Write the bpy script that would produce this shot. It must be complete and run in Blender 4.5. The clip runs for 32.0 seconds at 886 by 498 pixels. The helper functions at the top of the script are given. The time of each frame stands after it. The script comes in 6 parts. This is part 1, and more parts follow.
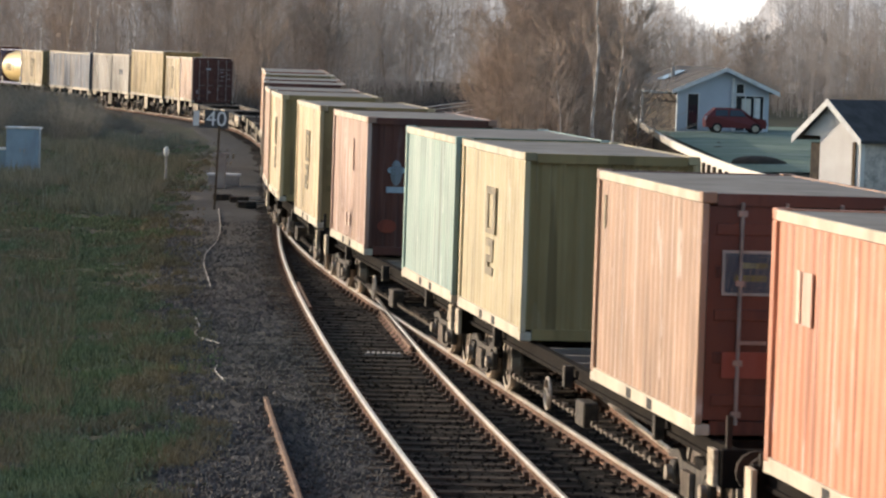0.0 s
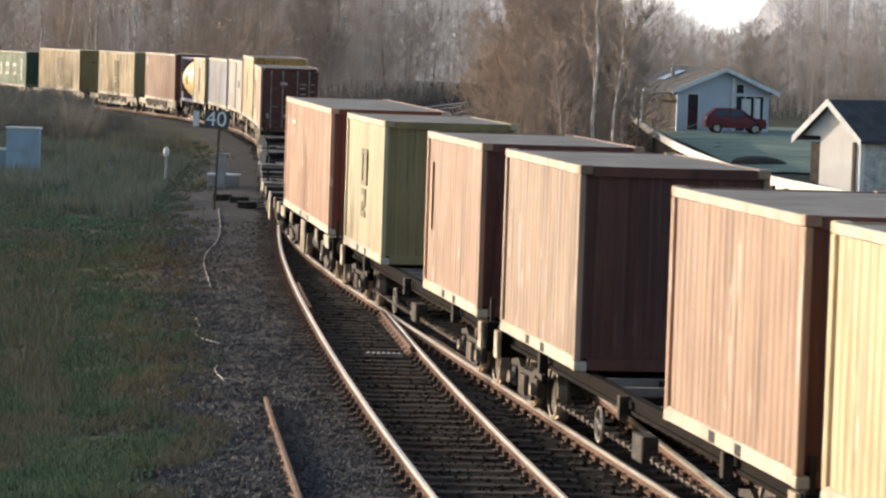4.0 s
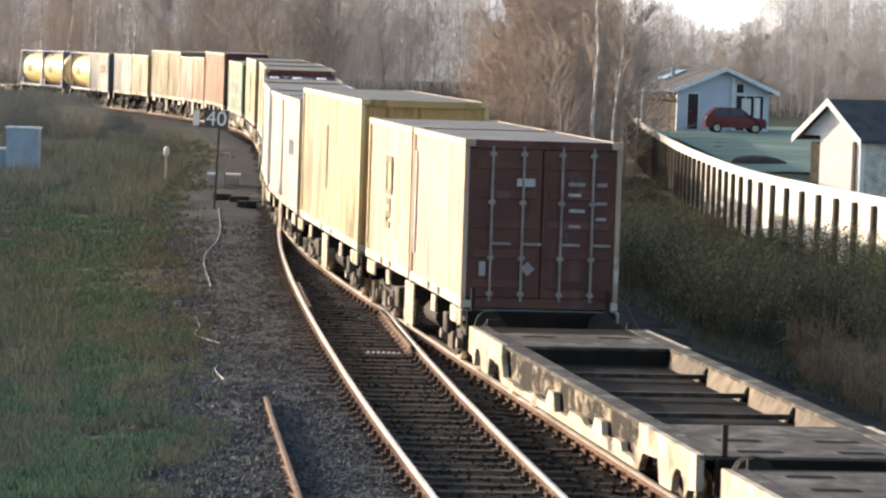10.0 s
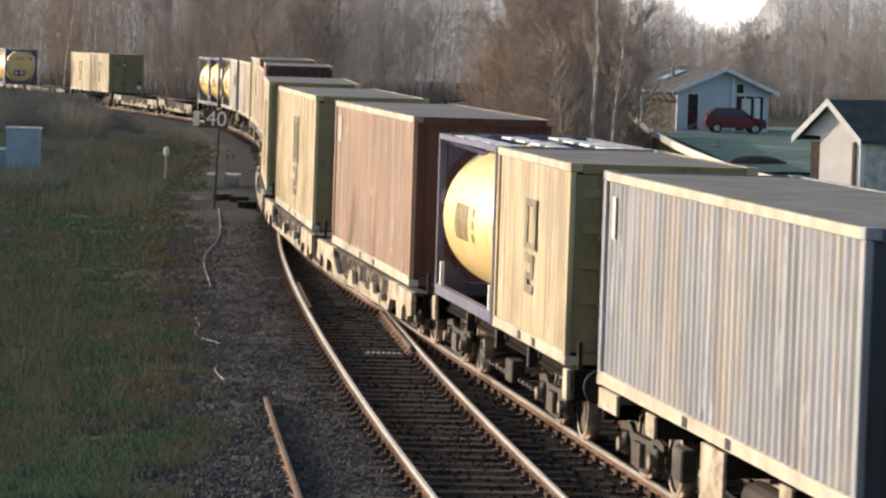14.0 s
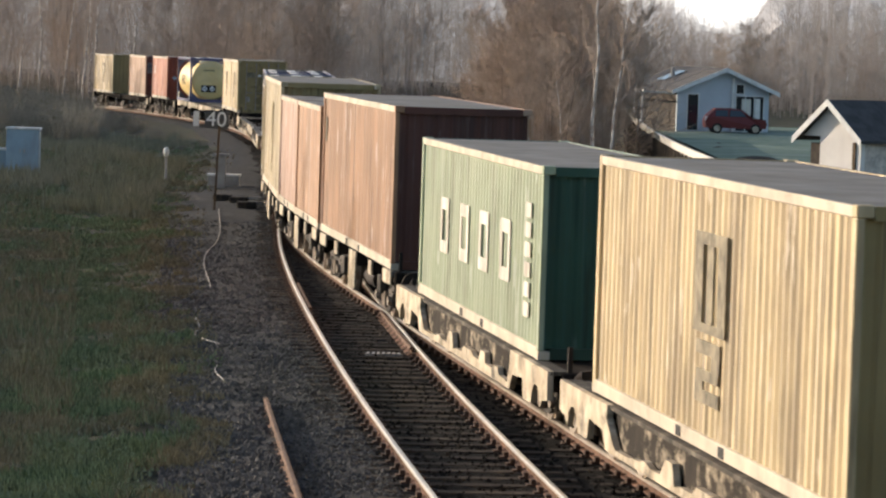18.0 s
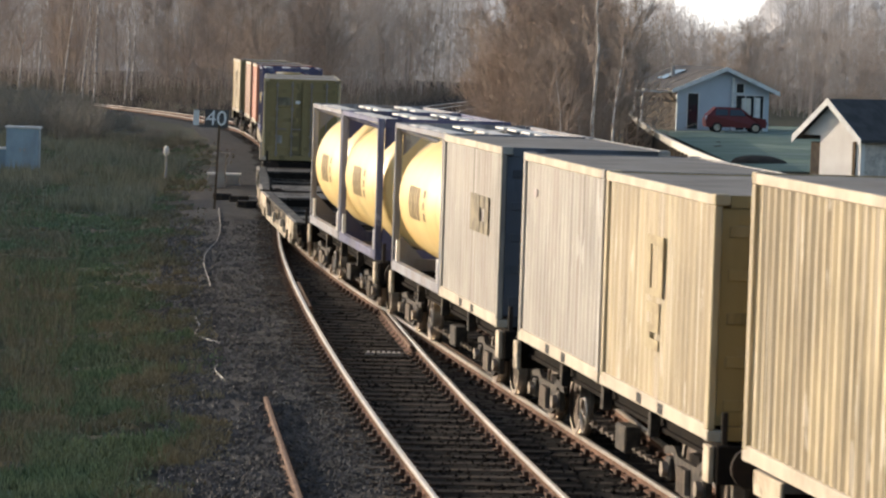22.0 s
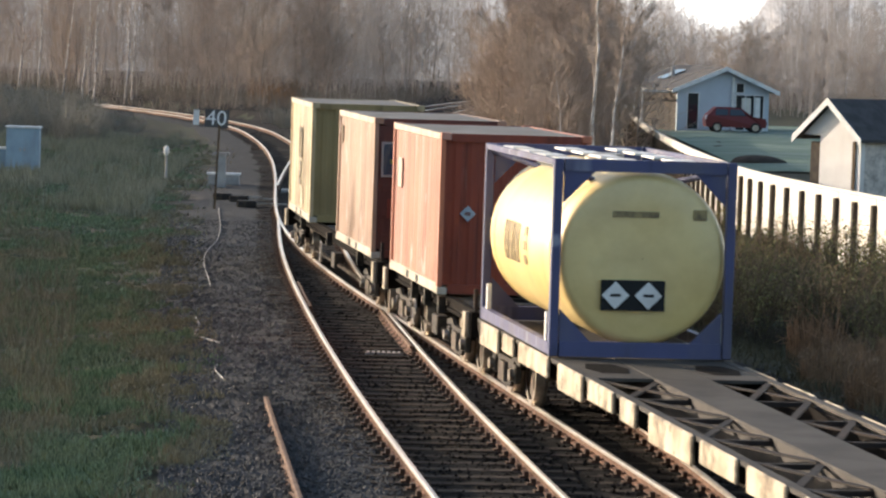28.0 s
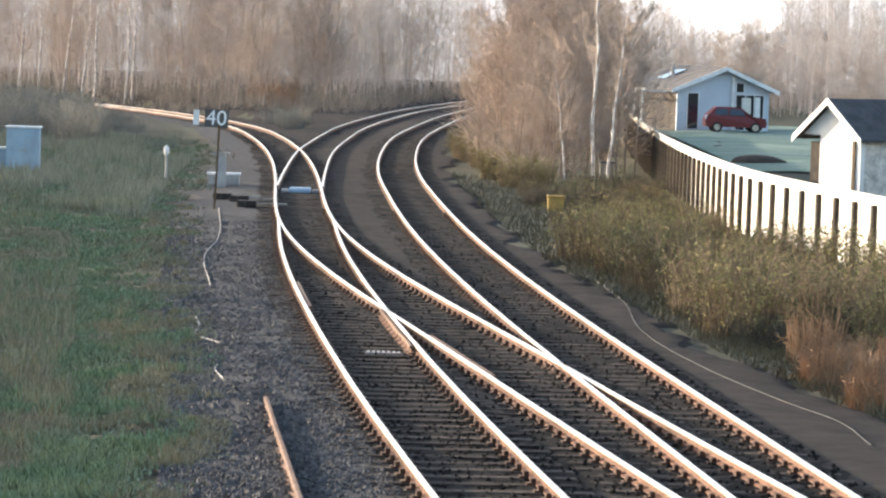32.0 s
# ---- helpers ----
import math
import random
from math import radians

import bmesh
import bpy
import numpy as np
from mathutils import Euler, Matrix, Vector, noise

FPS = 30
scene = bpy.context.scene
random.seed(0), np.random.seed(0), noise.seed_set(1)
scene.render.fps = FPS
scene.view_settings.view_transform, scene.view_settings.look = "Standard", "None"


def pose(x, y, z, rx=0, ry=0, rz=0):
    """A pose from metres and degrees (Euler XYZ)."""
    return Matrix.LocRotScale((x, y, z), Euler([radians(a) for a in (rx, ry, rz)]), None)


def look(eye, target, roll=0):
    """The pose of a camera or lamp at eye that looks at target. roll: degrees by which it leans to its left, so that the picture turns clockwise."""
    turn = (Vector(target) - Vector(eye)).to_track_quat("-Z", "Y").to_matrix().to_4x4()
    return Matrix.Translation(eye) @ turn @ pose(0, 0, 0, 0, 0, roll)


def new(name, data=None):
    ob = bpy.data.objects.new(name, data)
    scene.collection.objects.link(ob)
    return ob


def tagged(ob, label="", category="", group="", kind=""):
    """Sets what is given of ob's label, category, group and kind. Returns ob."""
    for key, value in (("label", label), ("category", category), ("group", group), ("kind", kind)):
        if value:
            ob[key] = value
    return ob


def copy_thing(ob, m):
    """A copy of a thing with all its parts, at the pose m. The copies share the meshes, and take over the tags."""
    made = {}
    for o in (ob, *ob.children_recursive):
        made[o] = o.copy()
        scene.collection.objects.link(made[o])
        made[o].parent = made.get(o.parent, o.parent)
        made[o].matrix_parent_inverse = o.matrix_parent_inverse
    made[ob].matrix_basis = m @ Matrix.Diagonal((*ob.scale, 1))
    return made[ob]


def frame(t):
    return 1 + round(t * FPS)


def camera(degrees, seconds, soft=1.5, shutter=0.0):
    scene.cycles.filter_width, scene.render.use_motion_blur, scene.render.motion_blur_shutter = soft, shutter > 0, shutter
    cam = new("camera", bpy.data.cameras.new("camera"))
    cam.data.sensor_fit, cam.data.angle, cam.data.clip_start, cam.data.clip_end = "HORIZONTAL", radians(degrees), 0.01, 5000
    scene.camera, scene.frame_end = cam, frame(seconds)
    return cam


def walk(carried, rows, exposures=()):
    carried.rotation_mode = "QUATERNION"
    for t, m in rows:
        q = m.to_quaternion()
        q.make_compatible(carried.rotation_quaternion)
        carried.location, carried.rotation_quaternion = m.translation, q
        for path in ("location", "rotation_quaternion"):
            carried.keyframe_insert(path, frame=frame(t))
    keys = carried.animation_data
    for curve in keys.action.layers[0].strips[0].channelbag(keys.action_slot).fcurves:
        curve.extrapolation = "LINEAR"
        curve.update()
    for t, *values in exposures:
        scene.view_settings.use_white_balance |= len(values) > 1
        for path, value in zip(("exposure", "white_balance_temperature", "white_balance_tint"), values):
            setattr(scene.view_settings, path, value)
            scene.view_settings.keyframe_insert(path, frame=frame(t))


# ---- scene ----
from mathutils import geometry

# ------------------------------------------------------------------ camera
EYE = (0.0, 0.0, 5.18)
PITCH, ROLL = 3.357, 1.86
cam = camera(13.83, 32.0, soft=2.3, shutter=0.16)


def aim(d=0.0):
    """The camera's pose; d: extra tilt up in degrees (the slight bob of the tripod head)."""
    return look(EYE, (0, 100, EYE[2] - 100 * math.tan(radians(PITCH - d))), ROLL)


BOB = ((0, 0), (1, 0), (2, 0.012), (3.4, 0.008), (5.5, -0.008), (8, -0.01), (9, 0), (11, -0.008), (14, 0.0), (17, 0.004),
       (18.6, 0.012), (19.4, 0.026), (20.4, 0.026), (21, 0.004), (22.5, -0.01), (24.5, -0.02), (27.5, -0.012), (30, -0.012), (32, -0.014))
EXPOSURES = ((0, 0.84), (3.5, 0.92), (5.5, 1.0), (7.0, 1.1), (8.0, 1.42), (9.0, 1.88), (10.0, 1.44), (11.0, 1.02), (12.0, 0.92),
             (14.5, 0.76), (17, 0.76), (20, 0.76), (23, 0.73), (24, 0.77), (25.2, 1.0), (27.5, 1.1), (29.2, 1.16), (30.2, 1.32), (31.0, 1.46), (31.5, 1.63), (32, 2.0))
walk(cam, [(t, aim(d)) for t, d in BOB], EXPOSURES)

# ------------------------------------------------------------------ light
SUN_EL, SUN_AZ = 12.0, -58.0   # azimuth from +y towards +x
world = bpy.data.worlds.new("winter_sky")
scene.world = world
world.use_nodes = True
wn = world.node_tree
sky = wn.nodes.new("ShaderNodeTexSky")
sky.sky_type = 'NISHITA'
sky.sun_disc = False
sky.sun_elevation = radians(SUN_EL)
sky.sun_rotation = radians(SUN_AZ)
sky.air_density, sky.dust_density, sky.ozone_density = 0.85, 2.2, 1.2
wn.nodes["Background"].inputs["Strength"].default_value = 0.15
wn.links.new(sky.outputs["Color"], wn.nodes["Background"].inputs["Color"])

sun_data = bpy.data.lights.new("sun", 'SUN')
sun_data.energy, sun_data.angle, sun_data.color = 3.5, radians(0.6), (1.0, 0.855, 0.71)
sun = new("sun", sun_data)
_a, _e = radians(SUN_AZ), radians(SUN_EL)
SUN_DIR = Vector((math.sin(_a) * math.cos(_e), math.cos(_a) * math.cos(_e), math.sin(_e)))
sun.matrix_world = look(SUN_DIR * 100, (0, 0, 0))


# ------------------------------------------------------------------ materials
def sky_backdrop():
    """The white, misty sky low over the far woods."""
    m = bpy.data.materials.new("bright_mist")
    m.use_nodes = True
    nt = m.node_tree
    nt.nodes.remove(nt.nodes["Principled BSDF"])
    em = nt.nodes.new("ShaderNodeEmission")
    em.inputs["Color"].default_value, em.inputs["Strength"].default_value = (1.0, 0.97, 0.92, 1), 1.0
    nt.links.new(em.outputs[0], nt.nodes["Material Output"].inputs["Surface"])
    v, f = [], []
    for i in range(41):
        a = radians(-50 + 100 * i / 40)
        for z in (-30, 190):
            v.append((1300 * math.sin(a), 1300 * math.cos(a), z))
    f = [(2 * i, 2 * i + 2, 2 * i + 3, 2 * i + 1) for i in range(40)]
    me = bpy.data.meshes.new("backdrop_sky")
    me.from_pydata(v, [], f)
    me.materials.append(m)
    tagged(new("backdrop_sky", me), "bright white misty sky low over the woods", "sky", kind="structure")


sky_backdrop()


def material(name, color, rough=0.6, metal=0.0, color2=None, scale=3.0, mix=0.5, bump=0.0, bscale=40.0, stain=None, stain_amt=0.4,
             stain_scale=(1, 1, 1), rnd=0.0, spec=0.22):
    m = bpy.data.materials.new(name)
    m.use_nodes = True
    nt = m.node_tree
    b = nt.nodes["Principled BSDF"]
    b.inputs["Roughness"].default_value = rough
    b.inputs["Metallic"].default_value = metal
    b.inputs["Specular IOR Level"].default_value = spec
    tc = nt.nodes.new("ShaderNodeTexCoord")
    n1 = nt.nodes.new("ShaderNodeTexNoise")
    n1.inputs["Scale"].default_value, n1.inputs["Detail"].default_value = scale, 6
    nt.links.new(tc.outputs["Object"], n1.inputs["Vector"])
    ramp = nt.nodes.new("ShaderNodeMix")
    ramp.data_type = 'RGBA'
    c2 = color2 or tuple(c * 0.7 for c in color)
    ramp.inputs[6].default_value = (*color, 1)
    ramp.inputs[7].default_value = (*c2, 1)
    mr = nt.nodes.new("ShaderNodeMapRange")
    mr.inputs[1].default_value, mr.inputs[2].default_value = 0.35, 0.7
    mr.inputs[3].default_value, mr.inputs[4].default_value = 0.0, mix * 2
    nt.links.new(n1.outputs["Fac"], mr.inputs[0])
    nt.links.new(mr.outputs[0], ramp.inputs[0])
    out = ramp.outputs[2]
    if stain:
        mp = nt.nodes.new("ShaderNodeMapping")
        mp.inputs["Scale"].default_value = stain_scale
        nt.links.new(tc.outputs["Object"], mp.inputs["Vector"])
        n2 = nt.nodes.new("ShaderNodeTexNoise")
        n2.inputs["Scale"].default_value, n2.inputs["Detail"].default_value = 1.0, 5
        n2.inputs["Roughness"].default_value = 0.65
        nt.links.new(mp.outputs[0], n2.inputs["Vector"])
        mr2 = nt.nodes.new("ShaderNodeMapRange")
        mr2.inputs[1].default_value, mr2.inputs[2].default_value = 0.5, 0.72
        mr2.inputs[4].default_value = stain_amt
        nt.links.new(n2.outputs["Fac"], mr2.inputs[0])
        mx = nt.nodes.new("ShaderNodeMix")
        mx.data_type = 'RGBA'
        nt.links.new(mr2.outputs[0], mx.inputs[0])
        nt.links.new(out, mx.inputs[6])
        mx.inputs[7].default_value = (*stain, 1)
        out = mx.outputs[2]
    if rnd:
        oi = nt.nodes.new("ShaderNodeObjectInfo")
        geo = nt.nodes.new("ShaderNodeNewGeometry")
        ad = nt.nodes.new("ShaderNodeMath")
        ad.operation = 'ADD'
        nt.links.new(oi.outputs["Random"], ad.inputs[0])
        nt.links.new(geo.outputs["Random Per Island"], ad.inputs[1])
        fr = nt.nodes.new("ShaderNodeMath")
        fr.operation = 'FRACT'
        nt.links.new(ad.outputs[0], fr.inputs[0])
        mr3 = nt.nodes.new("ShaderNodeMapRange")
        mr3.inputs[3].default_value, mr3.inputs[4].default_value = 1 - rnd, 1 + rnd
        nt.links.new(fr.outputs[0], mr3.inputs[0])
        hs = nt.nodes.new("ShaderNodeHueSaturation")
        nt.links.new(mr3.outputs[0], hs.inputs["Value"])
        nt.links.new(out, hs.inputs["Color"])
        out = hs.outputs[0]
    nt.links.new(out, b.inputs["Base Color"])
    if bump:
        n3 = nt.nodes.new("ShaderNodeTexNoise")
        n3.inputs["Scale"].default_value, n3.inputs["Detail"].default_value = bscale, 4
        nt.links.new(tc.outputs["Object"], n3.inputs["Vector"])
        bp = nt.nodes.new("ShaderNodeBump")
        bp.inputs["Strength"].default_value = bump
        bp.inputs["Distance"].default_value = 0.03
        nt.links.new(n3.outputs["Fac"], bp.inputs["Height"])
        nt.links.new(bp.outputs[0], b.inputs["Normal"])
    return m


def paint(name, color, grime=(0.16, 0.11, 0.07), amt=0.45, rough=0.55, scuff=1.0):
    """Weathered container paint: faded patches, vertical streaks of rust and dirt, and pale scuffs."""
    m = material(name, color, rough, 0.0, tuple(c * 0.78 for c in color), 0.9, 0.6, 0.12, 25, grime, amt, (0.9, 2.6, 0.3), spec=0.35)
    nt = m.node_tree
    b = nt.nodes["Principled BSDF"]
    src = b.inputs["Base Color"].links[0].from_socket
    tc = next(n for n in nt.nodes if n.type == 'TEX_COORD')
    pale = tuple(min(0.8, c * 0.7 + 0.24) for c in color)
    dark = tuple(c * 0.3 + g * 0.2 for c, g in zip(color, grime))
    layers = (((1.0, 1.1, 0.3), 0.46, 0.66, grime, 0.55), ((1.0, 2.4, 0.2), 0.57, 0.66, dark, 0.5), ((1.2, 7.5, 0.24), 0.57, 0.63, dark, 0.75),
              ((1.0, 15.0, 0.2), 0.58, 0.66, pale, 0.7 * scuff), ((1.0, 6.0, 0.8), 0.63, 0.67, pale, 0.95 * scuff))
    for scale, lo, hi, col, k in layers:
        oi = nt.nodes.new("ShaderNodeObjectInfo")
        mu = nt.nodes.new("ShaderNodeVectorMath")
        mu.operation = 'ADD'
        mp = nt.nodes.new("ShaderNodeMapping")
        mp.inputs["Scale"].default_value = scale
        nt.links.new(tc.outputs["Object"], mp.inputs["Vector"])
        cx = nt.nodes.new("ShaderNodeCombineXYZ")
        sc = nt.nodes.new("ShaderNodeMath")
        sc.operation = 'MULTIPLY'
        sc.inputs[1].default_value = 90.0
        nt.links.new(oi.outputs["Random"], sc.inputs[0])
        nt.links.new(sc.outputs[0], cx.inputs[0])
        nt.links.new(mp.outputs[0], mu.inputs[0])
        nt.links.new(cx.outputs[0], mu.inputs[1])
        n = nt.nodes.new("ShaderNodeTexNoise")
        n.inputs["Scale"].default_value, n.inputs["Detail"].default_value, n.inputs["Roughness"].default_value = 1.0, 4, 0.6
        nt.links.new(mu.outputs[0], n.inputs["Vector"])
        mr = nt.nodes.new("ShaderNodeMapRange")
        mr.inputs[1].default_value, mr.inputs[2].default_value, mr.inputs[4].default_value = lo, hi, k
        nt.links.new(n.outputs["Fac"], mr.inputs[0])
        mx = nt.nodes.new("ShaderNodeMix")
        mx.data_type = 'RGBA'
        nt.links.new(mr.outputs[0], mx.inputs[0])
        nt.links.new(src, mx.inputs[6])
        mx.inputs[7].default_value = (*col, 1)
        src = mx.outputs[2]
    nt.links.new(src, b.inputs["Base Color"])
    return m


M_RAIL = material("rail_steel", (0.64, 0.57, 0.49), 0.33, 0.7, (0.47, 0.4, 0.33), 8, 0.5)
M_RAILSIDE = material("rail_rust", (0.165, 0.083, 0.048), 0.8, 0.0, (0.1, 0.052, 0.031), 5, 0.6, 0.3, 30)
M_STUB = material("old_rail_rust", (0.2, 0.125, 0.085), 0.85, 0.0, (0.13, 0.08, 0.055), 5, 0.6, 0.3, 30)
M_SLEEPER = material("sleeper_wood", (0.064, 0.051, 0.04), 0.9, 0, (0.034, 0.027, 0.021), 6, 0.6, 0.5, 22, rnd=0.4, spec=0.08)
M_CHAIR = material("chair_iron", (0.085, 0.047, 0.03), 0.85, 0.1, (0.045, 0.027, 0.018), 12, 0.5)
M_STONE = material("ballast_stone", (0.1, 0.096, 0.092), 0.9, 0, (0.052, 0.05, 0.048), 9, 0.5, rnd=0.4, spec=0.15)
M_OILSTONE = material("oily_stone", (0.024, 0.0205, 0.0175), 0.9, 0, (0.014, 0.012, 0.0105), 9, 0.5, rnd=0.4, spec=0.05)
M_WAGON = material("wagon_frame_paint", (0.034, 0.025, 0.019), 0.8, 0.0, (0.02, 0.015, 0.012), 2, 0.6, 0.2, 20, (0.12, 0.07, 0.045), 0.4, (1, 1, 1))
M_WAGONPALE = material("wagon_pale_solebar", (0.6, 0.51, 0.38), 0.65, 0.0, (0.36, 0.29, 0.2), 2.2, 0.7, 0.15, 20, (0.04, 0.03, 0.022), 0.95, (1.3, 2.6, 3.2))
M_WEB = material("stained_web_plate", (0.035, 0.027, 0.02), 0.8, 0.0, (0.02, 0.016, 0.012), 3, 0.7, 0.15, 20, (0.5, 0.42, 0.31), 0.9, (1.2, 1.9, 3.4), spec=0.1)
M_DECKEDGE = material("worn_brown_deck_edge", (0.07, 0.057, 0.044), 0.8, 0.0, (0.035, 0.029, 0.023), 3, 0.7, 0.15, 20, (0.3, 0.26, 0.2), 0.7, (2.0, 1.6, 1))
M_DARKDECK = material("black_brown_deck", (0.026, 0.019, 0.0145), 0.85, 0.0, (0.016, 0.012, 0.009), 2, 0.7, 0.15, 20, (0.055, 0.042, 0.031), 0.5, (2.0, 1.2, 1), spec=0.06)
M_RAILPALE = material("pale_scuffed_highlit_edge", (0.58, 0.51, 0.4), 0.65, 0.0, (0.42, 0.36, 0.28), 1.6, 0.6, 0.15, 20, (0.2, 0.15, 0.1), 0.5, (1.2, 1, 1))
# near-black: the shade under the loads is put into this colour
M_NEARBLACK = material("shade_black_underframe", (0.013, 0.011, 0.01), 0.9, 0.0, (0.018, 0.015, 0.012), 3, 0.5, 0.3, 20, (0.035, 0.026, 0.019), 0.3, (2, 2, 2), spec=0.04)
M_BOGIE = material("dusty_bogie_casting", (0.08, 0.062, 0.045), 0.7, 0.1, (0.026, 0.021, 0.017), 6, 0.7, 0.2, 20, (0.03, 0.025, 0.02), 0.6, (3, 3, 3))
M_DECK = material("wagon_deck_grey", (0.09, 0.074, 0.059), 0.8, 0.0, (0.042, 0.034, 0.027), 2.5, 0.7, 0.15, 15, (0.26, 0.235, 0.2), 0.7, (1.9, 1.2, 1))
M_GUSSET = material("dusty_gusset", (0.21, 0.16, 0.11), 0.8, 0.0, (0.1, 0.076, 0.054), 2.5, 0.8, 0.15, 15, (0.04, 0.03, 0.022), 0.8, (1.5, 1.2, 2))
M_XDECK = material("worn_grey_deck", (0.085, 0.073, 0.06), 0.8, 0.0, (0.05, 0.043, 0.036), 1.5, 0.6, 0.1, 15, (0.07, 0.058, 0.048), 0.55, (2.5, 0.8, 1))
M_SPINE = material("spine_grey", (0.22, 0.19, 0.16), 0.75, 0.0, (0.145, 0.124, 0.104), 1.5, 0.6, 0.1, 15, (0.1, 0.08, 0.06), 0.5, (2.5, 0.6, 1))
M_WHEEL = material("wheel_steel", (0.17, 0.135, 0.105), 0.6, 0.3, (0.085, 0.065, 0.05), 5, 0.6)
M_BRIGHT = material("worn_bare_steel", (0.5, 0.44, 0.37), 0.4, 0.7, (0.26, 0.21, 0.17), 5, 0.5)
M_ROD = material("dull_galvanised_rod", (0.33, 0.28, 0.25), 0.5, 0.4, (0.22, 0.18, 0.16), 5, 0.5)
M_BLACK = material("black_rubber", (0.02, 0.02, 0.02), 0.7)
M_WHITE = material("white_paint", (0.78, 0.77, 0.74), 0.6, 0, (0.62, 0.6, 0.56), 3, 0.5)
M_DARKMARK = material("dark_marking", (0.1, 0.085, 0.06), 0.7, 0, (0.27, 0.23, 0.155), 4.5, 0.6)
M_FAINT = material("faint_marking", (0.26, 0.21, 0.13), 0.7, 0, (0.4, 0.33, 0.2), 4.5, 0.8)
M_ROOF = material("container_roof_grime", (0.28, 0.25, 0.21), 0.65, 0, (0.19, 0.165, 0.135), 1.2, 0.6, 0.1, 20, (0.2, 0.15, 0.1), 0.35, (1, 1, 1))


# ------------------------------------------------------------------ mesh helpers
def part(name, bm, mat, parent=None, label="", m=None, smooth=False):
    """Links a bmesh (or a ready mesh) as one object, under parent if given."""
    if isinstance(bm, bmesh.types.BMesh):
        me = bpy.data.meshes.new(name)
        bmesh.ops.recalc_face_normals(bm, faces=bm.faces)
        bm.to_mesh(me)
        bm.free()
        me.materials.append(mat)
        if smooth:
            for f in me.polygons:
                f.use_smooth = True
    else:
        me = bm
    ob = new(name, me)
    if parent is not None:
        ob.parent = parent
    if m is not None:
        ob.matrix_basis = m
    if label:
        ob["label"] = label
    return ob


def raw(name, verts, faces, mat, parent=None, smooth=False):
    me = bpy.data.meshes.new(name)
    me.from_pydata(verts, [], faces)
    me.materials.append(mat)
    if smooth:
        for f in me.polygons:
            f.use_smooth = True
    me.update()
    ob = new(name, me)
    if parent is not None:
        ob.parent = parent
    return ob


def box(bm, x0, x1, y0, y1, z0, z1, bevel=0.0):
    r = bmesh.ops.create_cube(bm, size=1.0, matrix=Matrix.Translation(((x0 + x1) / 2, (y0 + y1) / 2, (z0 + z1) / 2)) @
                              Matrix.Diagonal((x1 - x0, y1 - y0, z1 - z0, 1)))
    if bevel:
        es = list({e for v in r["verts"] for e in v.link_edges})
        bmesh.ops.bevel(bm, geom=es, offset=bevel, segments=1, affect='EDGES')
    return r


def cyl(bm, a, b, r0, r1=None, seg=12):
    a, b = Vector(a), Vector(b)
    d = b - a
    m = Matrix.Translation((a + b) / 2) @ d.to_track_quat("Z", "Y").to_matrix().to_4x4()
    bmesh.ops.create_cone(bm, cap_ends=True, segments=seg, radius1=r0, radius2=r0 if r1 is None else r1, depth=d.length, matrix=m)


def BM():
    return bmesh.new()


def empty(name, m=None):
    ob = new(name)
    if m is not None:
        ob.matrix_basis = m
    return ob


# ------------------------------------------------------------------ lines of the railway
def natural(xk, yk):
    """A natural cubic spline through the knots."""
    xk, yk = np.array(xk, float), np.array(yk, float)
    n, h = len(xk), np.diff(xk)
    A, b = np.zeros((n, n)), np.zeros(n)
    A[0, 0] = A[-1, -1] = 1
    for i in range(1, n - 1):
        A[i, i - 1], A[i, i], A[i, i + 1] = h[i - 1], 2 * (h[i - 1] + h[i]), h[i]
        b[i] = 6 * ((yk[i + 1] - yk[i]) / h[i] - (yk[i] - yk[i - 1]) / h[i - 1])
    M = np.linalg.solve(A, b)

    def f(x):
        x = np.asarray(x, float)
        j = np.clip(np.searchsorted(xk, x) - 1, 0, n - 2)
        d, H = x - xk[j], h[j]
        inside = yk[j] + d * ((yk[j + 1] - yk[j]) / H - H * (2 * M[j] + M[j + 1]) / 6) + M[j] * d * d / 2 + (M[j + 1] - M[j]) / (6 * H) * d ** 3
        lo = yk[0] + (x - xk[0]) * ((yk[1] - yk[0]) / h[0] - h[0] * M[1] / 6)
        hi = yk[-1] + (x - xk[-1]) * ((yk[-1] - yk[-2]) / h[-1] + h[-1] * M[-2] / 6)
        return np.where(x < xk[0], lo, np.where(x > xk[-1], hi, inside))
    return f


# centre lines, x as a function of y
LINE_TRAIN = natural((14, 30, 45, 60, 75, 95, 120, 150, 175, 200, 225, 250, 280, 330),
                     (7.709, 5.248, 3.02, 0.907, -1.193, -3.387, -4.814, -6.48, -8.59, -11.71, -16.44, -23.32, -34.48, -57.5))


def line_fall(y):
    """The distant curve drops gently away."""
    return np.interp(y, (185, 200, 215, 230, 257, 300), (0, -0.1, -0.22, -0.33, -0.48, -0.65))

LINE_A = natural((14, 40.65, 50.8, 64.25, 78.4, 88.7, 98, 106),
                 (3.75, 0.78, -0.24, -1.44, -2.54, -3.2, -3.68, -4.09))
LINE_B = natural((14, 41.7, 51, 66.3, 80, 101, 117, 133, 148, 164, 183, 201, 230, 258, 290, 340, 400),
                 (6.6, 4.16, 3.33, 2.01, 0.96, -0.32, -1.05, -1.66, -1.97, -2.05, -1.83, -1.15, 0.35, 2.5, 5.8, 13.0, 24))
LINE_R = natural((118, 130, 142.6, 158.5, 176, 198, 220, 241, 259, 276, 294, 325, 370),
                 (-4.73, -5.06, -5.36, -5.6, -5.5, -5.1, -4.05, -2.7, -1.0, 1.05, 3.4, 8.0, 16.0))


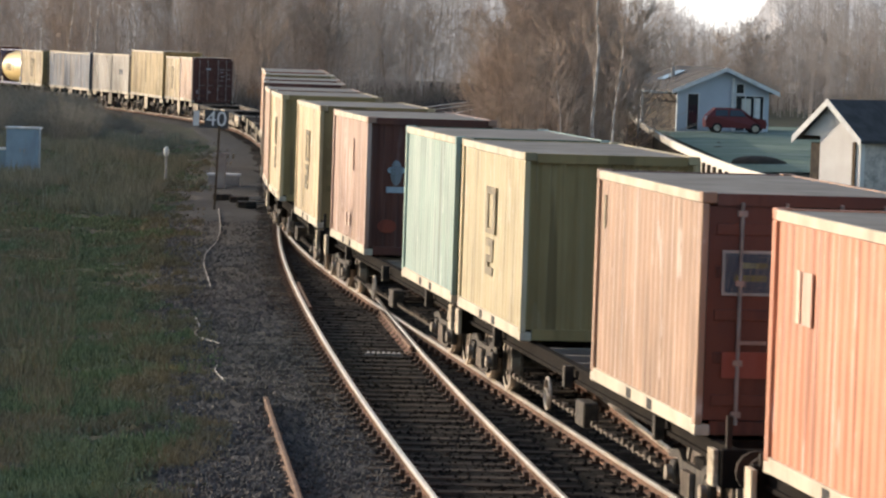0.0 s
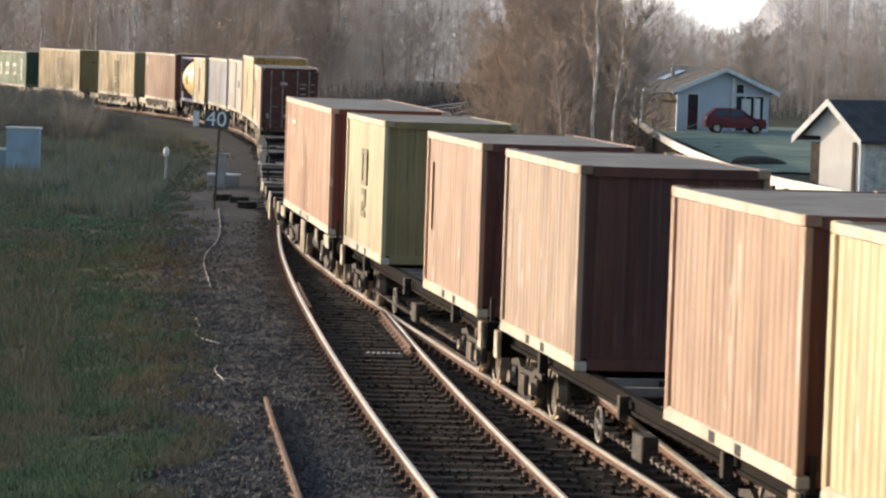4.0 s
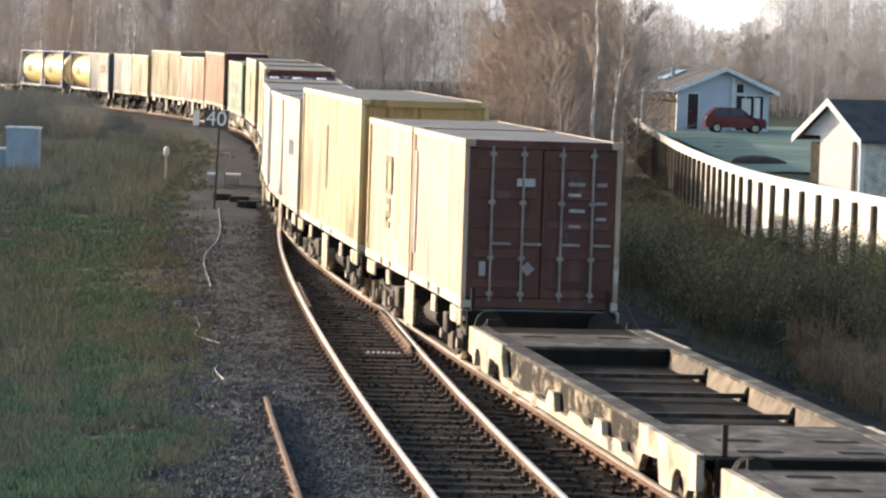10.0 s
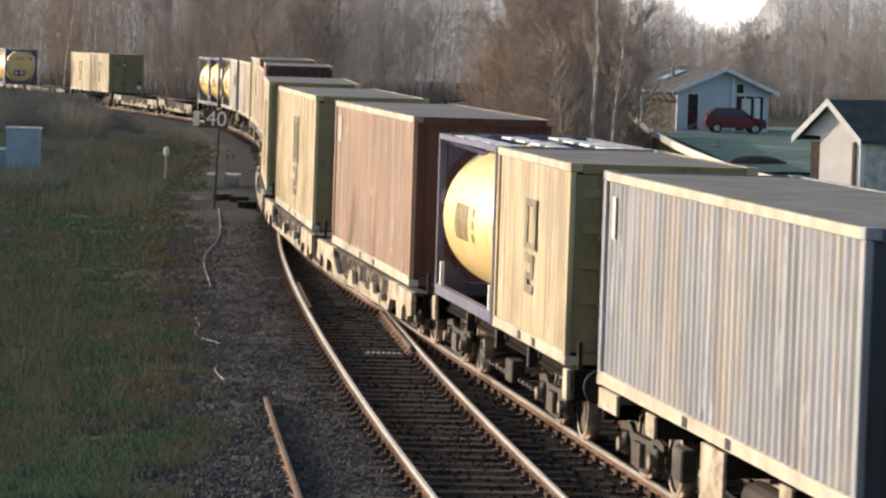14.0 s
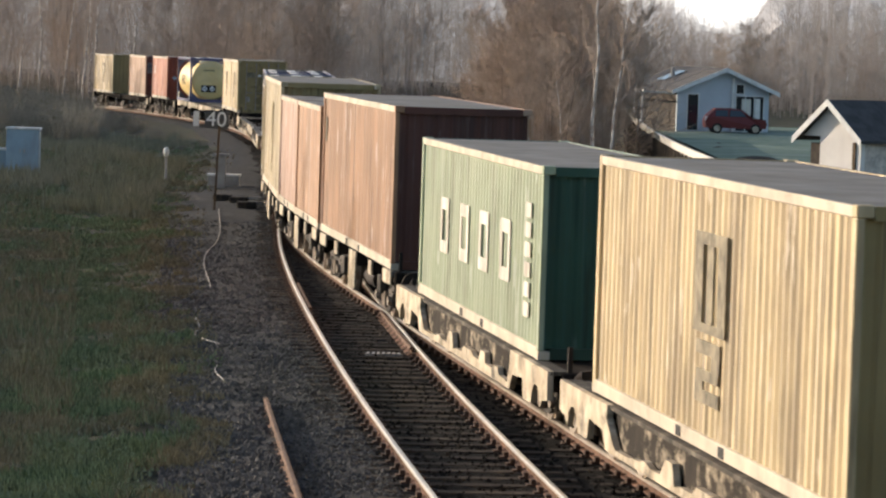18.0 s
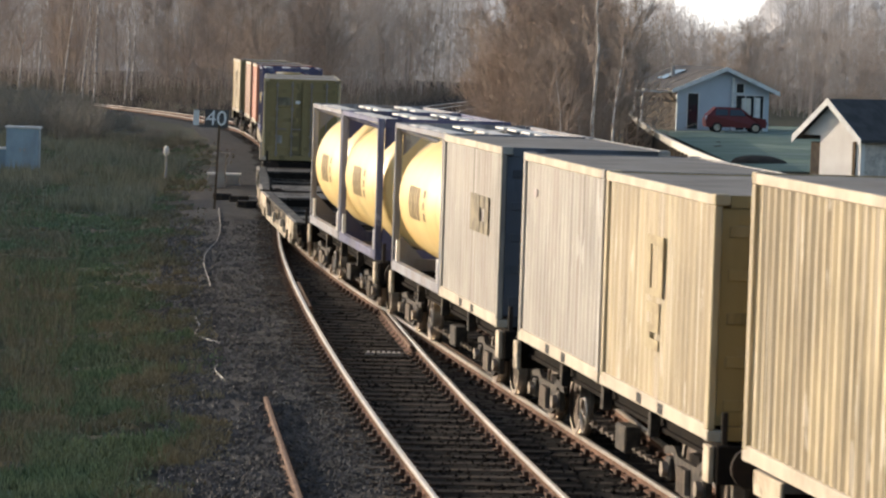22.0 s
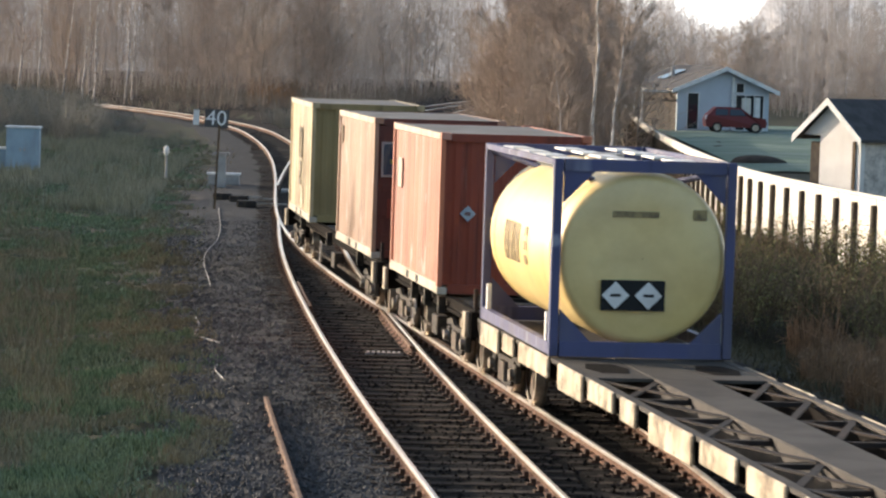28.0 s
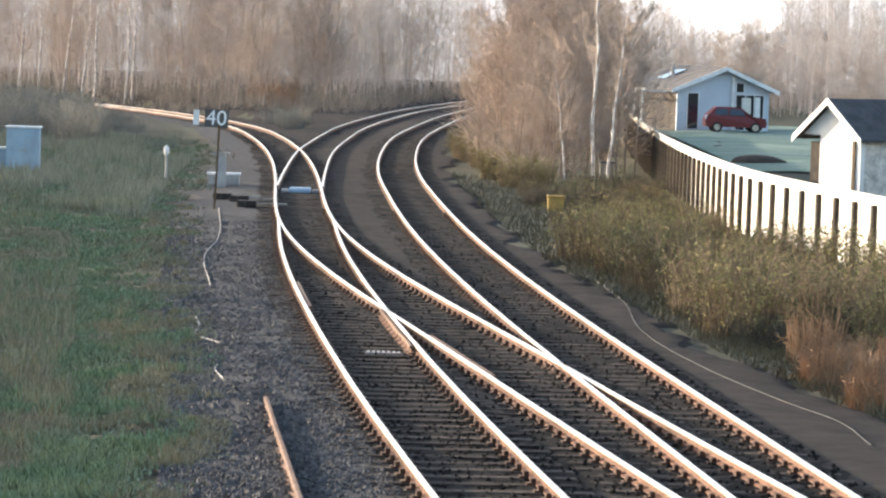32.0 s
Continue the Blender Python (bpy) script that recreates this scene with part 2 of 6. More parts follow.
def sample(line, y0, y1, step):
    y = np.arange(y0, y1 + step * 0.5, step)
    x = line(y)
    t = np.gradient(np.stack([x, y], 1), axis=0)
    t /= np.linalg.norm(t, axis=1)[:, None]
    return np.stack([x, y], 1), np.stack([t[:, 1], -t[:, 0]], 1)


def ground_z(x, y):
    """Height of the land: the track bed, a low shoulder beside it, rough ground and the level gardens beyond."""
    x, y = np.asarray(x, float), np.asarray(y, float)
    la = np.minimum(np.where(y < 104, LINE_A(y), 99), LINE_TRAIN(y))
    rb = LINE_B(y)
    left = np.clip((la - 2.2 - x) / 3.0, 0, None)
    right = np.clip((x - rb - 2.2) / 3.0, 0, None)
    z = np.full(np.broadcast(x, y).shape, -0.172) + np.where(x < LINE_TRAIN(y) + 5, line_fall(y), 0)
    z = z - 0.14 * np.clip(left, 0, 1) + 0.10 * np.clip(left - 1.2, 0, 4)
    z = z - 0.22 * np.clip(right, 0, 1) + 0.12 * np.clip(right - 1.5, 0, 3.2)
    return z


# ------------------------------------------------------------------ ground
M_GROUND = material("rough_grass_earth", (0.085, 0.078, 0.052), 0.95, 0, (0.06, 0.054, 0.04), 0.35, 0.6, 0.6, 9, (0.066, 0.088, 0.04), 0.8, (0.7, 0.7, 0.7), spec=0.08)
M_BED = material("ash_and_ballast", (0.066, 0.063, 0.06), 0.95, 0, (0.043, 0.041, 0.039), 2.2, 0.6, 0.6, 26, (0.05, 0.045, 0.039), 0.6, (0.5, 0.5, 0.5), spec=0.12)
M_CESS = material("brown_cess_ash", (0.041, 0.034, 0.029), 0.95, 0, (0.022, 0.019, 0.017), 1.6, 0.6, 0.7, 26, (0.058, 0.05, 0.04), 0.5, (0.8, 0.8, 0.8), spec=0.06)
M_OILY = material("oil_darkened_ballast", (0.02, 0.017, 0.0145), 0.95, 0, (0.012, 0.0105, 0.009), 2.2, 0.6, 0.6, 26, (0.028, 0.022, 0.017), 0.5, (0.7, 0.7, 0.7), spec=0.05)
M_LAWN = material("frosted_lawn", (0.16, 0.22, 0.17), 0.9, 0, (0.1, 0.16, 0.1), 0.5, 0.5, 0.3, 15, (0.3, 0.34, 0.31), 0.75, (0.02, 0.45, 1))

BED_LEFT = natural((14, 41.8, 53.5, 68, 99, 123, 150, 185, 220, 260, 400), (-0.8, -3.2, -3.95, -5.2, -7.4, -8.6, -9.6, -12.6, -18.2, -30, -95))


def bed_right(y):
    return LINE_B(y) + np.interp(y, (14, 50, 60, 87, 300), (4.0, 3.8, 2.9, 2.2, 2.4))


def build_ground():
    xs = np.concatenate([[-1500, -700, -350, -200, -120, -80, -60], np.arange(-45, 45.1, 0.75), [60, 80, 120, 200, 350, 700, 1500]])
    ys = np.concatenate([[-900, -300, -100, -40, 0], np.arange(12, 140, 1.0), np.arange(140, 320, 4.0), [340, 380, 450, 600, 900, 1600, 3000]])
    X, Y = np.meshgrid(xs, ys)
    Z = ground_z(X, Y) - 0.06
    nearby = (np.abs(X) < 46) & (Y > 10) & (Y < 330)
    rng = np.random.default_rng(4)
    off = (X < BED_LEFT(Y) - 0.3) | (X > bed_right(Y) + 0.3)
    Z = Z + np.where(nearby & off, rng.normal(0, 0.045, X.shape), 0)
    nx, ny = len(xs), len(ys)
    v = np.stack([X.ravel(), Y.ravel(), Z.ravel()], 1).tolist()
    f = [(j * nx + i, j * nx + i + 1, (j + 1) * nx + i + 1, (j + 1) * nx + i) for j in range(ny - 1) for i in range(nx - 1)]
    tagged(raw("ground", v, f, M_GROUND, smooth=True), "rough winter grass and bare earth beside the railway", "ground", kind="structure")
    # the bed of ash and ballast
    ys = np.concatenate([np.arange(12, 130, 0.5), np.arange(130, 400, 4.0)])
    k = np.linspace(0, 1, 40)
    a, b = BED_LEFT(ys), bed_right(ys)
    wob = np.array([noise.noise((0, y * 0.6, 1.7)) * 0.35 + noise.noise((3.3, y * 0.17, 0.4)) * 0.5 for y in ys]) + rng.uniform(-0.3, 0.3, len(ys))
    X = (a + wob)[:, None] * (1 - k) + (b - wob)[:, None] * k
    Y = np.repeat(ys[:, None], 40, 1)
    Z = ground_z(X, Y)
    Z[:, 1:-1] += rng.normal(0, 0.012, Z[:, 1:-1].shape)
    Z[:, 0] -= 0.1
    Z[:, -1] -= 0.1
    v = np.stack([X.ravel(), Y.ravel(), Z.ravel()], 1).tolist()
    n = 40
    f = [(j * n + i, j * n + i + 1, (j + 1) * n + i + 1, (j + 1) * n + i) for j in range(len(ys) - 1) for i in range(n - 1)]
    bed = raw("track_bed", v, f, M_BED, smooth=True)
    bed.data.materials.append(M_OILY)
    cx, cy = (X[:-1, :-1] + X[1:, 1:]) / 2, (Y[:-1, :-1] + Y[1:, 1:]) / 2
    bed.data.materials.append(M_CESS)
    kind = np.where(cx > np.minimum(np.where(cy < 100, LINE_A(cy), 99), LINE_TRAIN(cy)) - 1.25, 2, 0)   # brown ash east of the western shoulder
    for line, y1 in ((LINE_A, 100), (LINE_TRAIN, 400), (LINE_B, 400)):
        kind = np.where((np.abs(cx - line(cy)) < 1.3) & (cy < y1), 1, kind)
    bed.data.polygons.foreach_set("material_index", kind.ravel().tolist())
    tagged(bed, "dark ash and ballast bed under the tracks", "track bed", kind="structure")
    # lawn of the garden
    bm = BM()
    x0, x1, y0, y1 = 12.5, 24, 150, 232
    g = bmesh.ops.create_grid(bm, x_segments=8, y_segments=20, size=0.5, matrix=Matrix.Translation(((x0 + x1) / 2, (y0 + y1) / 2, 0)) @ Matrix.Diagonal((x1 - x0, y1 - y0, 1, 1)))
    for q in bm.verts:
        q.co.z = float(ground_z(q.co.x, q.co.y)) + 0.03
    tagged(part("lawn", bm, M_LAWN), "frosted pale green lawn in mown stripes behind the fence", "lawn", kind="structure")


build_ground()


# ------------------------------------------------------------------ track
def rail_mesh(name, line, y0, y1, off, parent, mats=None, step=0.8, z=0.0, label=""):
    p, nrm = sample(line, y0, y1, step)
    c = p + nrm * off
    prof = [(-0.07, -0.155), (-0.07, -0.14), (-0.012, -0.115), (-0.012, -0.045), (-0.036, -0.04), (-0.036, -0.016), (-0.02, 0.0),
            (0.02, 0.0), (0.036, -0.016), (0.036, -0.04), (0.012, -0.045), (0.012, -0.115), (0.07, -0.14), (0.07, -0.155)]
    k = len(prof)
    v, f, mi = [], [], []
    for (x, y), (a, b) in zip(c, nrm):
        for o, h in prof:
            v.append((x + a * o, y + b * o, h + z + (line_fall(y) if line is LINE_TRAIN else 0)))
    for j in range(len(c) - 1):
        for i in range(k - 1):
            f.append((j * k + i, j * k + i + 1, (j + 1) * k + i + 1, (j + 1) * k + i))
            mi.append(1 if 4 <= i <= 8 else 0)
    f.append(tuple(range(k)))
    f.append(tuple(range((len(c) - 1) * k, len(c) * k))[::-1])
    mi += [0, 0]
    me = bpy.data.meshes.new(name)
    me.from_pydata(v, [], f)
    for q in (mats or (M_RAILSIDE, M_RAIL)):
        me.materials.append(q)
    me.polygons.foreach_set("material_index", mi)
    me.update()
    ob = new(name, me)
    ob.parent = parent
    if label:
        ob["label"] = label
    return ob


def chair_mesh():
    """A cast rail chair with its key, for both sides of one rail."""
    bm = BM()
    box(bm, -0.17, 0.17, -0.08, 0.08, 0.0, 0.025)
    for s in (-1, 1):
        box(bm, s * 0.09 - 0.03, s * 0.09 + 0.03, -0.06, 0.06, 0.025, 0.08)
    me = bpy.data.meshes.new("rail_chair")
    bm.to_mesh(me)
    bm.free()
    v = [tuple(q.co) for q in me.vertices]
    f = [tuple(q.vertices) for q in me.polygons]
    return v, f


def build_track(name, line, y0, y1, dz, label, near=108, spacing=0.7, pieces=True):
    root = tagged(empty(name), label, "railway track", kind="structure")
    for off in (-0.7525, 0.7525):
        rail_mesh("rail", line, y0, y1, off, root)
    bm = BM()
    box(bm, -1.3, 1.3, -0.125, 0.125, -0.13, 0.0, 0.012)
    smesh = bpy.data.meshes.new("sleeper")
    bm.to_mesh(smesh)
    bm.free()
    smesh.materials.append(M_SLEEPER)
    p, nrm = sample(line, y0, y1, spacing)
    cv, cf = chair_mesh()
    V, F, FV, FF = [], [], [], []
    rng = random.Random(name)
    for (x, y), (a, b) in zip(p, nrm):
        ang = math.atan2(b, a) + rng.uniform(-0.012, 0.012)
        z = -0.155 + dz + rng.uniform(-0.006, 0.003) + (float(line_fall(y)) if line is LINE_TRAIN else 0)
        m = Matrix.Translation((x + rng.uniform(-0.05, 0.05), y, z)) @ Matrix.Rotation(ang, 4, 'Z')
        if y < near:
            so = new("sleeper", smesh)
            so.parent = root
            so.matrix_basis = m
            for off in (-0.7525, 0.7525):
                mm = Matrix.Translation((x + a * off, y + b * off, -0.156 + dz)) @ Matrix.Rotation(ang, 4, 'Z')
                k = len(V)
                V += [tuple(mm @ Vector(q)) for q in cv]
                F += [tuple(k + i for i in q) for q in cf]
        else:
            k = len(FV)
            for q in smesh.vertices[:]:
                FV.append(tuple(m @ q.co))
            FF += [tuple(k + i for i in q.vertices) for q in smesh.polygons]
    if V:
        tagged(raw("rail_chairs", V, F, M_CHAIR, root), kind="stuff")
    if FV:
        tagged(raw("far_sleepers", FV, FF, M_SLEEPER, root), kind="stuff")
    return root


build_track("track_left", LINE_A, 16, 99, 0.0, "main line track on dark wooden sleepers with rusty rail sides")
build_track("track_crossover", LINE_TRAIN, 16, 330, -0.006, "crossover track curving away to the distant woods")
build_track("track_right", LINE_B, 16, 380, -0.012, "second track on wooden sleepers curving away behind the trees")
build_track("track_branch", LINE_R, 121, 360, -0.018, "diverging track beyond the points, polished railheads")


# ------------------------------------------------------------------ containers
CW = 2.438


def corrugated(L, z0, z1, depth=0.046, pitch=0.278):
    """A pressed steel sheet in the y-z plane; its outer face looks to -x."""
    bm = BM()
    n = max(2, round(L / pitch))
    w = L / n
    cols = []
    for i in range(n):
        for fr, d in ((0.0, 0), (0.31, 0), (0.5, depth), (0.81, depth)):
            cols.append((-L / 2 + (i + fr) * w, d))
    cols.append((L / 2, 0))
    prev = None
    for y, d in cols:
        a, b = bm.verts.new((d, y, z0)), bm.verts.new((d, y, z1))
        if prev:
            bm.faces.new((prev[0], a, b, prev[1]))
        prev = (a, b)
    return bm


def container(name, L, H, mat, label, marks=(), door=False, roof=None, ribs=True, end_marks=(), rail_mat=None):
    """A steel box container standing on z = 0, its near end at -y, its long side at -x."""
    root = tagged(empty(name), label, "container", "containers of the train")
    h, w = L / 2, CW / 2
    rm = rail_mat or mat
    # ends and doors use a darker copy of the flank paint, as if shaded
    em = SHADED_ENDS.get(mat, mat)
    for s in (-1, 1):
        ob = part("side_panel", corrugated(L - 0.28, 0.15, H - 0.1, 0.032 if L > 7 else 0.022), mat, root)
        ob.matrix_basis = Matrix.Translation((s * (w - 0.02), 0, 0)) @ (Matrix() if s < 0 else Matrix.Rotation(math.pi, 4, 'Z'))
    for sx in (-1, 1):
        for sy in (-1, 1):
            bm = BM()
            box(bm, sx * (w - 0.04) - 0.04, sx * (w - 0.04) + 0.04, sy * (h - 0.08) - 0.08, sy * (h - 0.08) + 0.08, 0.12, H - 0.12, 0.012)
            part("corner_post", bm, rm, root)
            for z in (0.06, H - 0.06):
                bm = BM()
                box(bm, sx * (w - 0.08) - 0.083, sx * (w - 0.08) + 0.083, sy * (h - 0.088) - 0.09, sy * (h - 0.088) + 0.09, z - 0.06, z + 0.06, 0.012)
                part("corner_casting", bm, M_RAILPALE if z < 1 else rm, root)
        # rails pale on the sunward side only: the edge highlight put into the colour
        bm = BM()
        box(bm, sx * (w - 0.03) - 0.032, sx * (w - 0.03) + 0.032, -h + 0.16, h - 0.16, H - 0.12, H - 0.012, 0.008)
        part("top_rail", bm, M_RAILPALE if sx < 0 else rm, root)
        bm = BM()
        box(bm, sx * (w - 0.04) - 0.04, sx * (w - 0.04) + 0.04, -h + 0.16, h - 0.16, 0.01, 0.17, 0.008)
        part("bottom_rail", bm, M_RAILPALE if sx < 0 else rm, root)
        for k in (-0.6, 0.6) if L < 7 else (-1.05, 1.05):   # fork pockets, the shade inside them drawn as black plates on the rail
            bm = BM()
            box(bm, sx * w - 0.006, sx * w + 0.004, k - 0.13, k + 0.13, 0.03, 0.145)
            part("fork_pocket", bm, M_BLACK, root)
    for sy in (-1, 1):
        for z0, z1 in ((H - 0.14, H - 0.012), (0.012, 0.16)):
            bm = BM()
            box(bm, -w + 0.17, w - 0.17, sy * (h - 0.06) - 0.05, sy * (h - 0.06) + 0.05, z0, z1)
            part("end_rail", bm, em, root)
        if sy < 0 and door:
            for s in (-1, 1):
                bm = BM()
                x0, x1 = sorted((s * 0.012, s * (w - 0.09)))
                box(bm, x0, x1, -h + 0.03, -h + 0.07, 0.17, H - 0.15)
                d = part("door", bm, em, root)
                for z in np.linspace(0.32, H - 0.45, 5):
                    bm = BM()
                    box(bm, x0 + 0.08, x1 - 0.08, -h + 0.012, -h + 0.034, z, z + 0.12, 0.006)
                    part("door_rib", bm, em, d)
                for k in (0.3, 0.78):
                    bm = BM()
                    x = s * k
                    cyl(bm, (x, -h + 0.0, 0.12), (x, -h + 0.0, H - 0.1), 0.021, seg=8)
                    for z in (0.2, 0.75, 1.6, H - 0.25):
                        box(bm, x - 0.05, x + 0.05, -h - 0.02, -h + 0.03, z, z + 0.06)
                    box(bm, x - 0.02, x + 0.3, -h - 0.03, -h - 0.012, 0.98, 1.02)
                    part("lock_rod", bm, M_ROD, d)
        else:
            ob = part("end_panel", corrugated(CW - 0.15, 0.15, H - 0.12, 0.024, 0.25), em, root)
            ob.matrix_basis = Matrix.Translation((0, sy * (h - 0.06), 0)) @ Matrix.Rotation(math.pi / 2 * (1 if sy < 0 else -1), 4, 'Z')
    # roof
    bm = BM()
    n = max(4, int(L / 0.42))
    prev = None
    for i in range(n * 2 + 1):
        y = -h + 0.1 + (L - 0.2) * i / (n * 2)
        z = H - 0.03 + (0.012 if i % 2 else -0.006)
        a, b = bm.verts.new((-w + 0.04, y, z)), bm.verts.new((w - 0.04, y, z))
        if prev:
            bm.faces.new((prev[0], prev[1], b, a))
        prev = (a, b)
    part("roof", bm, roof or M_ROOF, root)
    for (y0, y1, z0, z1, mm) in marks:
        bm = BM()
        box(bm, -w - 0.001, -w + 0.012, y0, y1, z0, z1)
        part("marking", bm, mm, root, "painted mark")
    yf = -h + (0.004 if door else 0.046)
    for mk in end_marks:
        bm = BM()
        if mk[0] == "diamond":
            _, cx, cz, r, mm = mk
            bmesh.ops.create_cube(bm, size=1, matrix=Matrix.Translation((cx, yf, cz)) @ Matrix.Rotation(math.pi / 4, 4, 'Y') @ Matrix.Diagonal((r * 1.41, 0.01, r * 1.41, 1)))
        elif mk[0] == "oval":
            _, cx, cz, rx, rz, mm = mk
            bmesh.ops.create_cone(bm, cap_ends=True, segments=20, radius1=1, radius2=1, depth=0.01,
                                  matrix=Matrix.Translation((cx, yf, cz)) @ Matrix.Rotation(math.pi / 2, 4, 'X') @ Matrix.Diagonal((rx, rz, 1, 1)))
        else:
            x0, x1, z0, z1, mm = mk
            box(bm, x0, x1, yf - 0.005, yf + 0.01, z0, z1)
        part("placard", bm, mm, root, "painted panel on the end")
    return root


C_CREAM = paint("paint_cream", (0.62, 0.485, 0.275))
C_CREAM2 = paint("paint_cream_streaked", (0.5, 0.41, 0.25), (0.2, 0.15, 0.09), 0.6)
C_YELLOW = paint("paint_yellow_cream", (0.6, 0.47, 0.26))
C_WHITE = paint("paint_off_white", (0.7, 0.66, 0.58))
C_BROWN = paint("paint_faded_brown", (0.43, 0.262, 0.172), (0.2, 0.12, 0.075), 0.45)
C_BROWN2 = paint("paint_red_brown", (0.41, 0.275, 0.185), (0.16, 0.085, 0.05), 0.5)
C_BROWN3 = paint("paint_warm_brown", (0.43, 0.235, 0.13), (0.2, 0.105, 0.058), 0.4)
C_RUST = paint("paint_rusty_orange", (0.43, 0.225, 0.115), (0.17, 0.08, 0.04), 0.55)
C_MAROON = paint("paint_faded_maroon", (0.46, 0.29, 0.215), (0.24, 0.12, 0.08), 0.5)
C_ORANGE = paint("paint_orange", (0.62, 0.24, 0.13), (0.5, 0.24, 0.15), 0.3)
C_RED = paint("paint_red", (0.5, 0.185, 0.105), (0.4, 0.13, 0.09), 0.35)
C_PINK = paint("paint_faded_red", (0.53, 0.31, 0.2), (0.36, 0.21, 0.13), 0.35)
C_TEAL = paint("paint_teal", (0.25, 0.37, 0.325), (0.33, 0.41, 0.37), 0.5)
C_GREEN = paint("paint_green", (0.3, 0.36, 0.235), (0.38, 0.42, 0.31), 0.5)
C_OLIVE = paint("paint_olive", (0.5, 0.42, 0.25), (0.3, 0.24, 0.12), 0.5)
C_GREY = paint("paint_grey", (0.29, 0.31, 0.345), (0.42, 0.34, 0.26), 0.7, scuff=1.3)
C_GREYW = paint("paint_pale_grey", (0.385, 0.36, 0.315), (0.24, 0.2, 0.165), 0.6)
# end paints: shaded copies of the flank paints, their shade put into the colour
E_OLIVE = paint("shaded_end_olive", (0.31, 0.23, 0.1), (0.23, 0.175, 0.075), 0.35, scuff=0.12)
E_GOLD = paint("shaded_end_gold_brown", (0.44, 0.3, 0.12), (0.3, 0.2, 0.08), 0.35, scuff=0.12)
E_MAROON = paint("shaded_end_maroon", (0.13, 0.043, 0.028), (0.05, 0.02, 0.02), 0.4, scuff=0.12)
E_RED = paint("shaded_end_and_patch_red", (0.25, 0.05, 0.026), (0.14, 0.04, 0.03), 0.3, scuff=0.12)
E_GREEN = paint("shaded_end_and_patch_green", (0.02, 0.075, 0.05), (0.015, 0.04, 0.03), 0.3, scuff=0.12)
E_GREY = paint("shaded_end_and_mark_grey", (0.085, 0.1, 0.125), (0.05, 0.045, 0.04), 0.4, scuff=0.12)
C_FADE = paint("faded_sticker_patch", (0.66, 0.45, 0.35))
C_ROSE = paint("paint_bleached_rose", (0.52, 0.36, 0.26), (0.34, 0.2, 0.15), 0.4)
C_OCHRE = paint("dull_ochre_bar", (0.34, 0.24, 0.05), scuff=0.1)
C_SKY = paint("pale_blue_emblem", (0.36, 0.45, 0.52))
E_PALE = paint("pale_pink_label", (0.4, 0.33, 0.32))
M_LIME = paint("yellow_green_stroke", (0.5, 0.5, 0.12))
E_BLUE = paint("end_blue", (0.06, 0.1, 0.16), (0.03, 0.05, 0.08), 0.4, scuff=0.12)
SHADED_ENDS = {C_CREAM: E_OLIVE, C_CREAM2: E_OLIVE, C_YELLOW: E_GOLD, C_OLIVE: E_OLIVE, C_BROWN: E_MAROON, C_BROWN2: E_MAROON, C_BROWN3: E_MAROON, C_ROSE: E_MAROON, C_RUST: E_MAROON, C_MAROON: E_MAROON,
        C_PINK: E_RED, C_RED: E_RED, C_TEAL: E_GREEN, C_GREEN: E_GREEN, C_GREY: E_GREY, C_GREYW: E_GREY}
C_TANK = material("tank_cream", (0.82, 0.63, 0.28), 0.42, 0.0, (0.74, 0.53, 0.19), 0.9, 0.5, 0.05, 8, (0.45, 0.28, 0.09), 0.45, (0.6, 2.2, 0.7), spec=1.0)
C_BLUE = paint("paint_blue_frame", (0.085, 0.09, 0.19), (0.14, 0.13, 0.14), 0.4)
C_STEEL = paint("paint_grey_frame", (0.27, 0.275, 0.31))


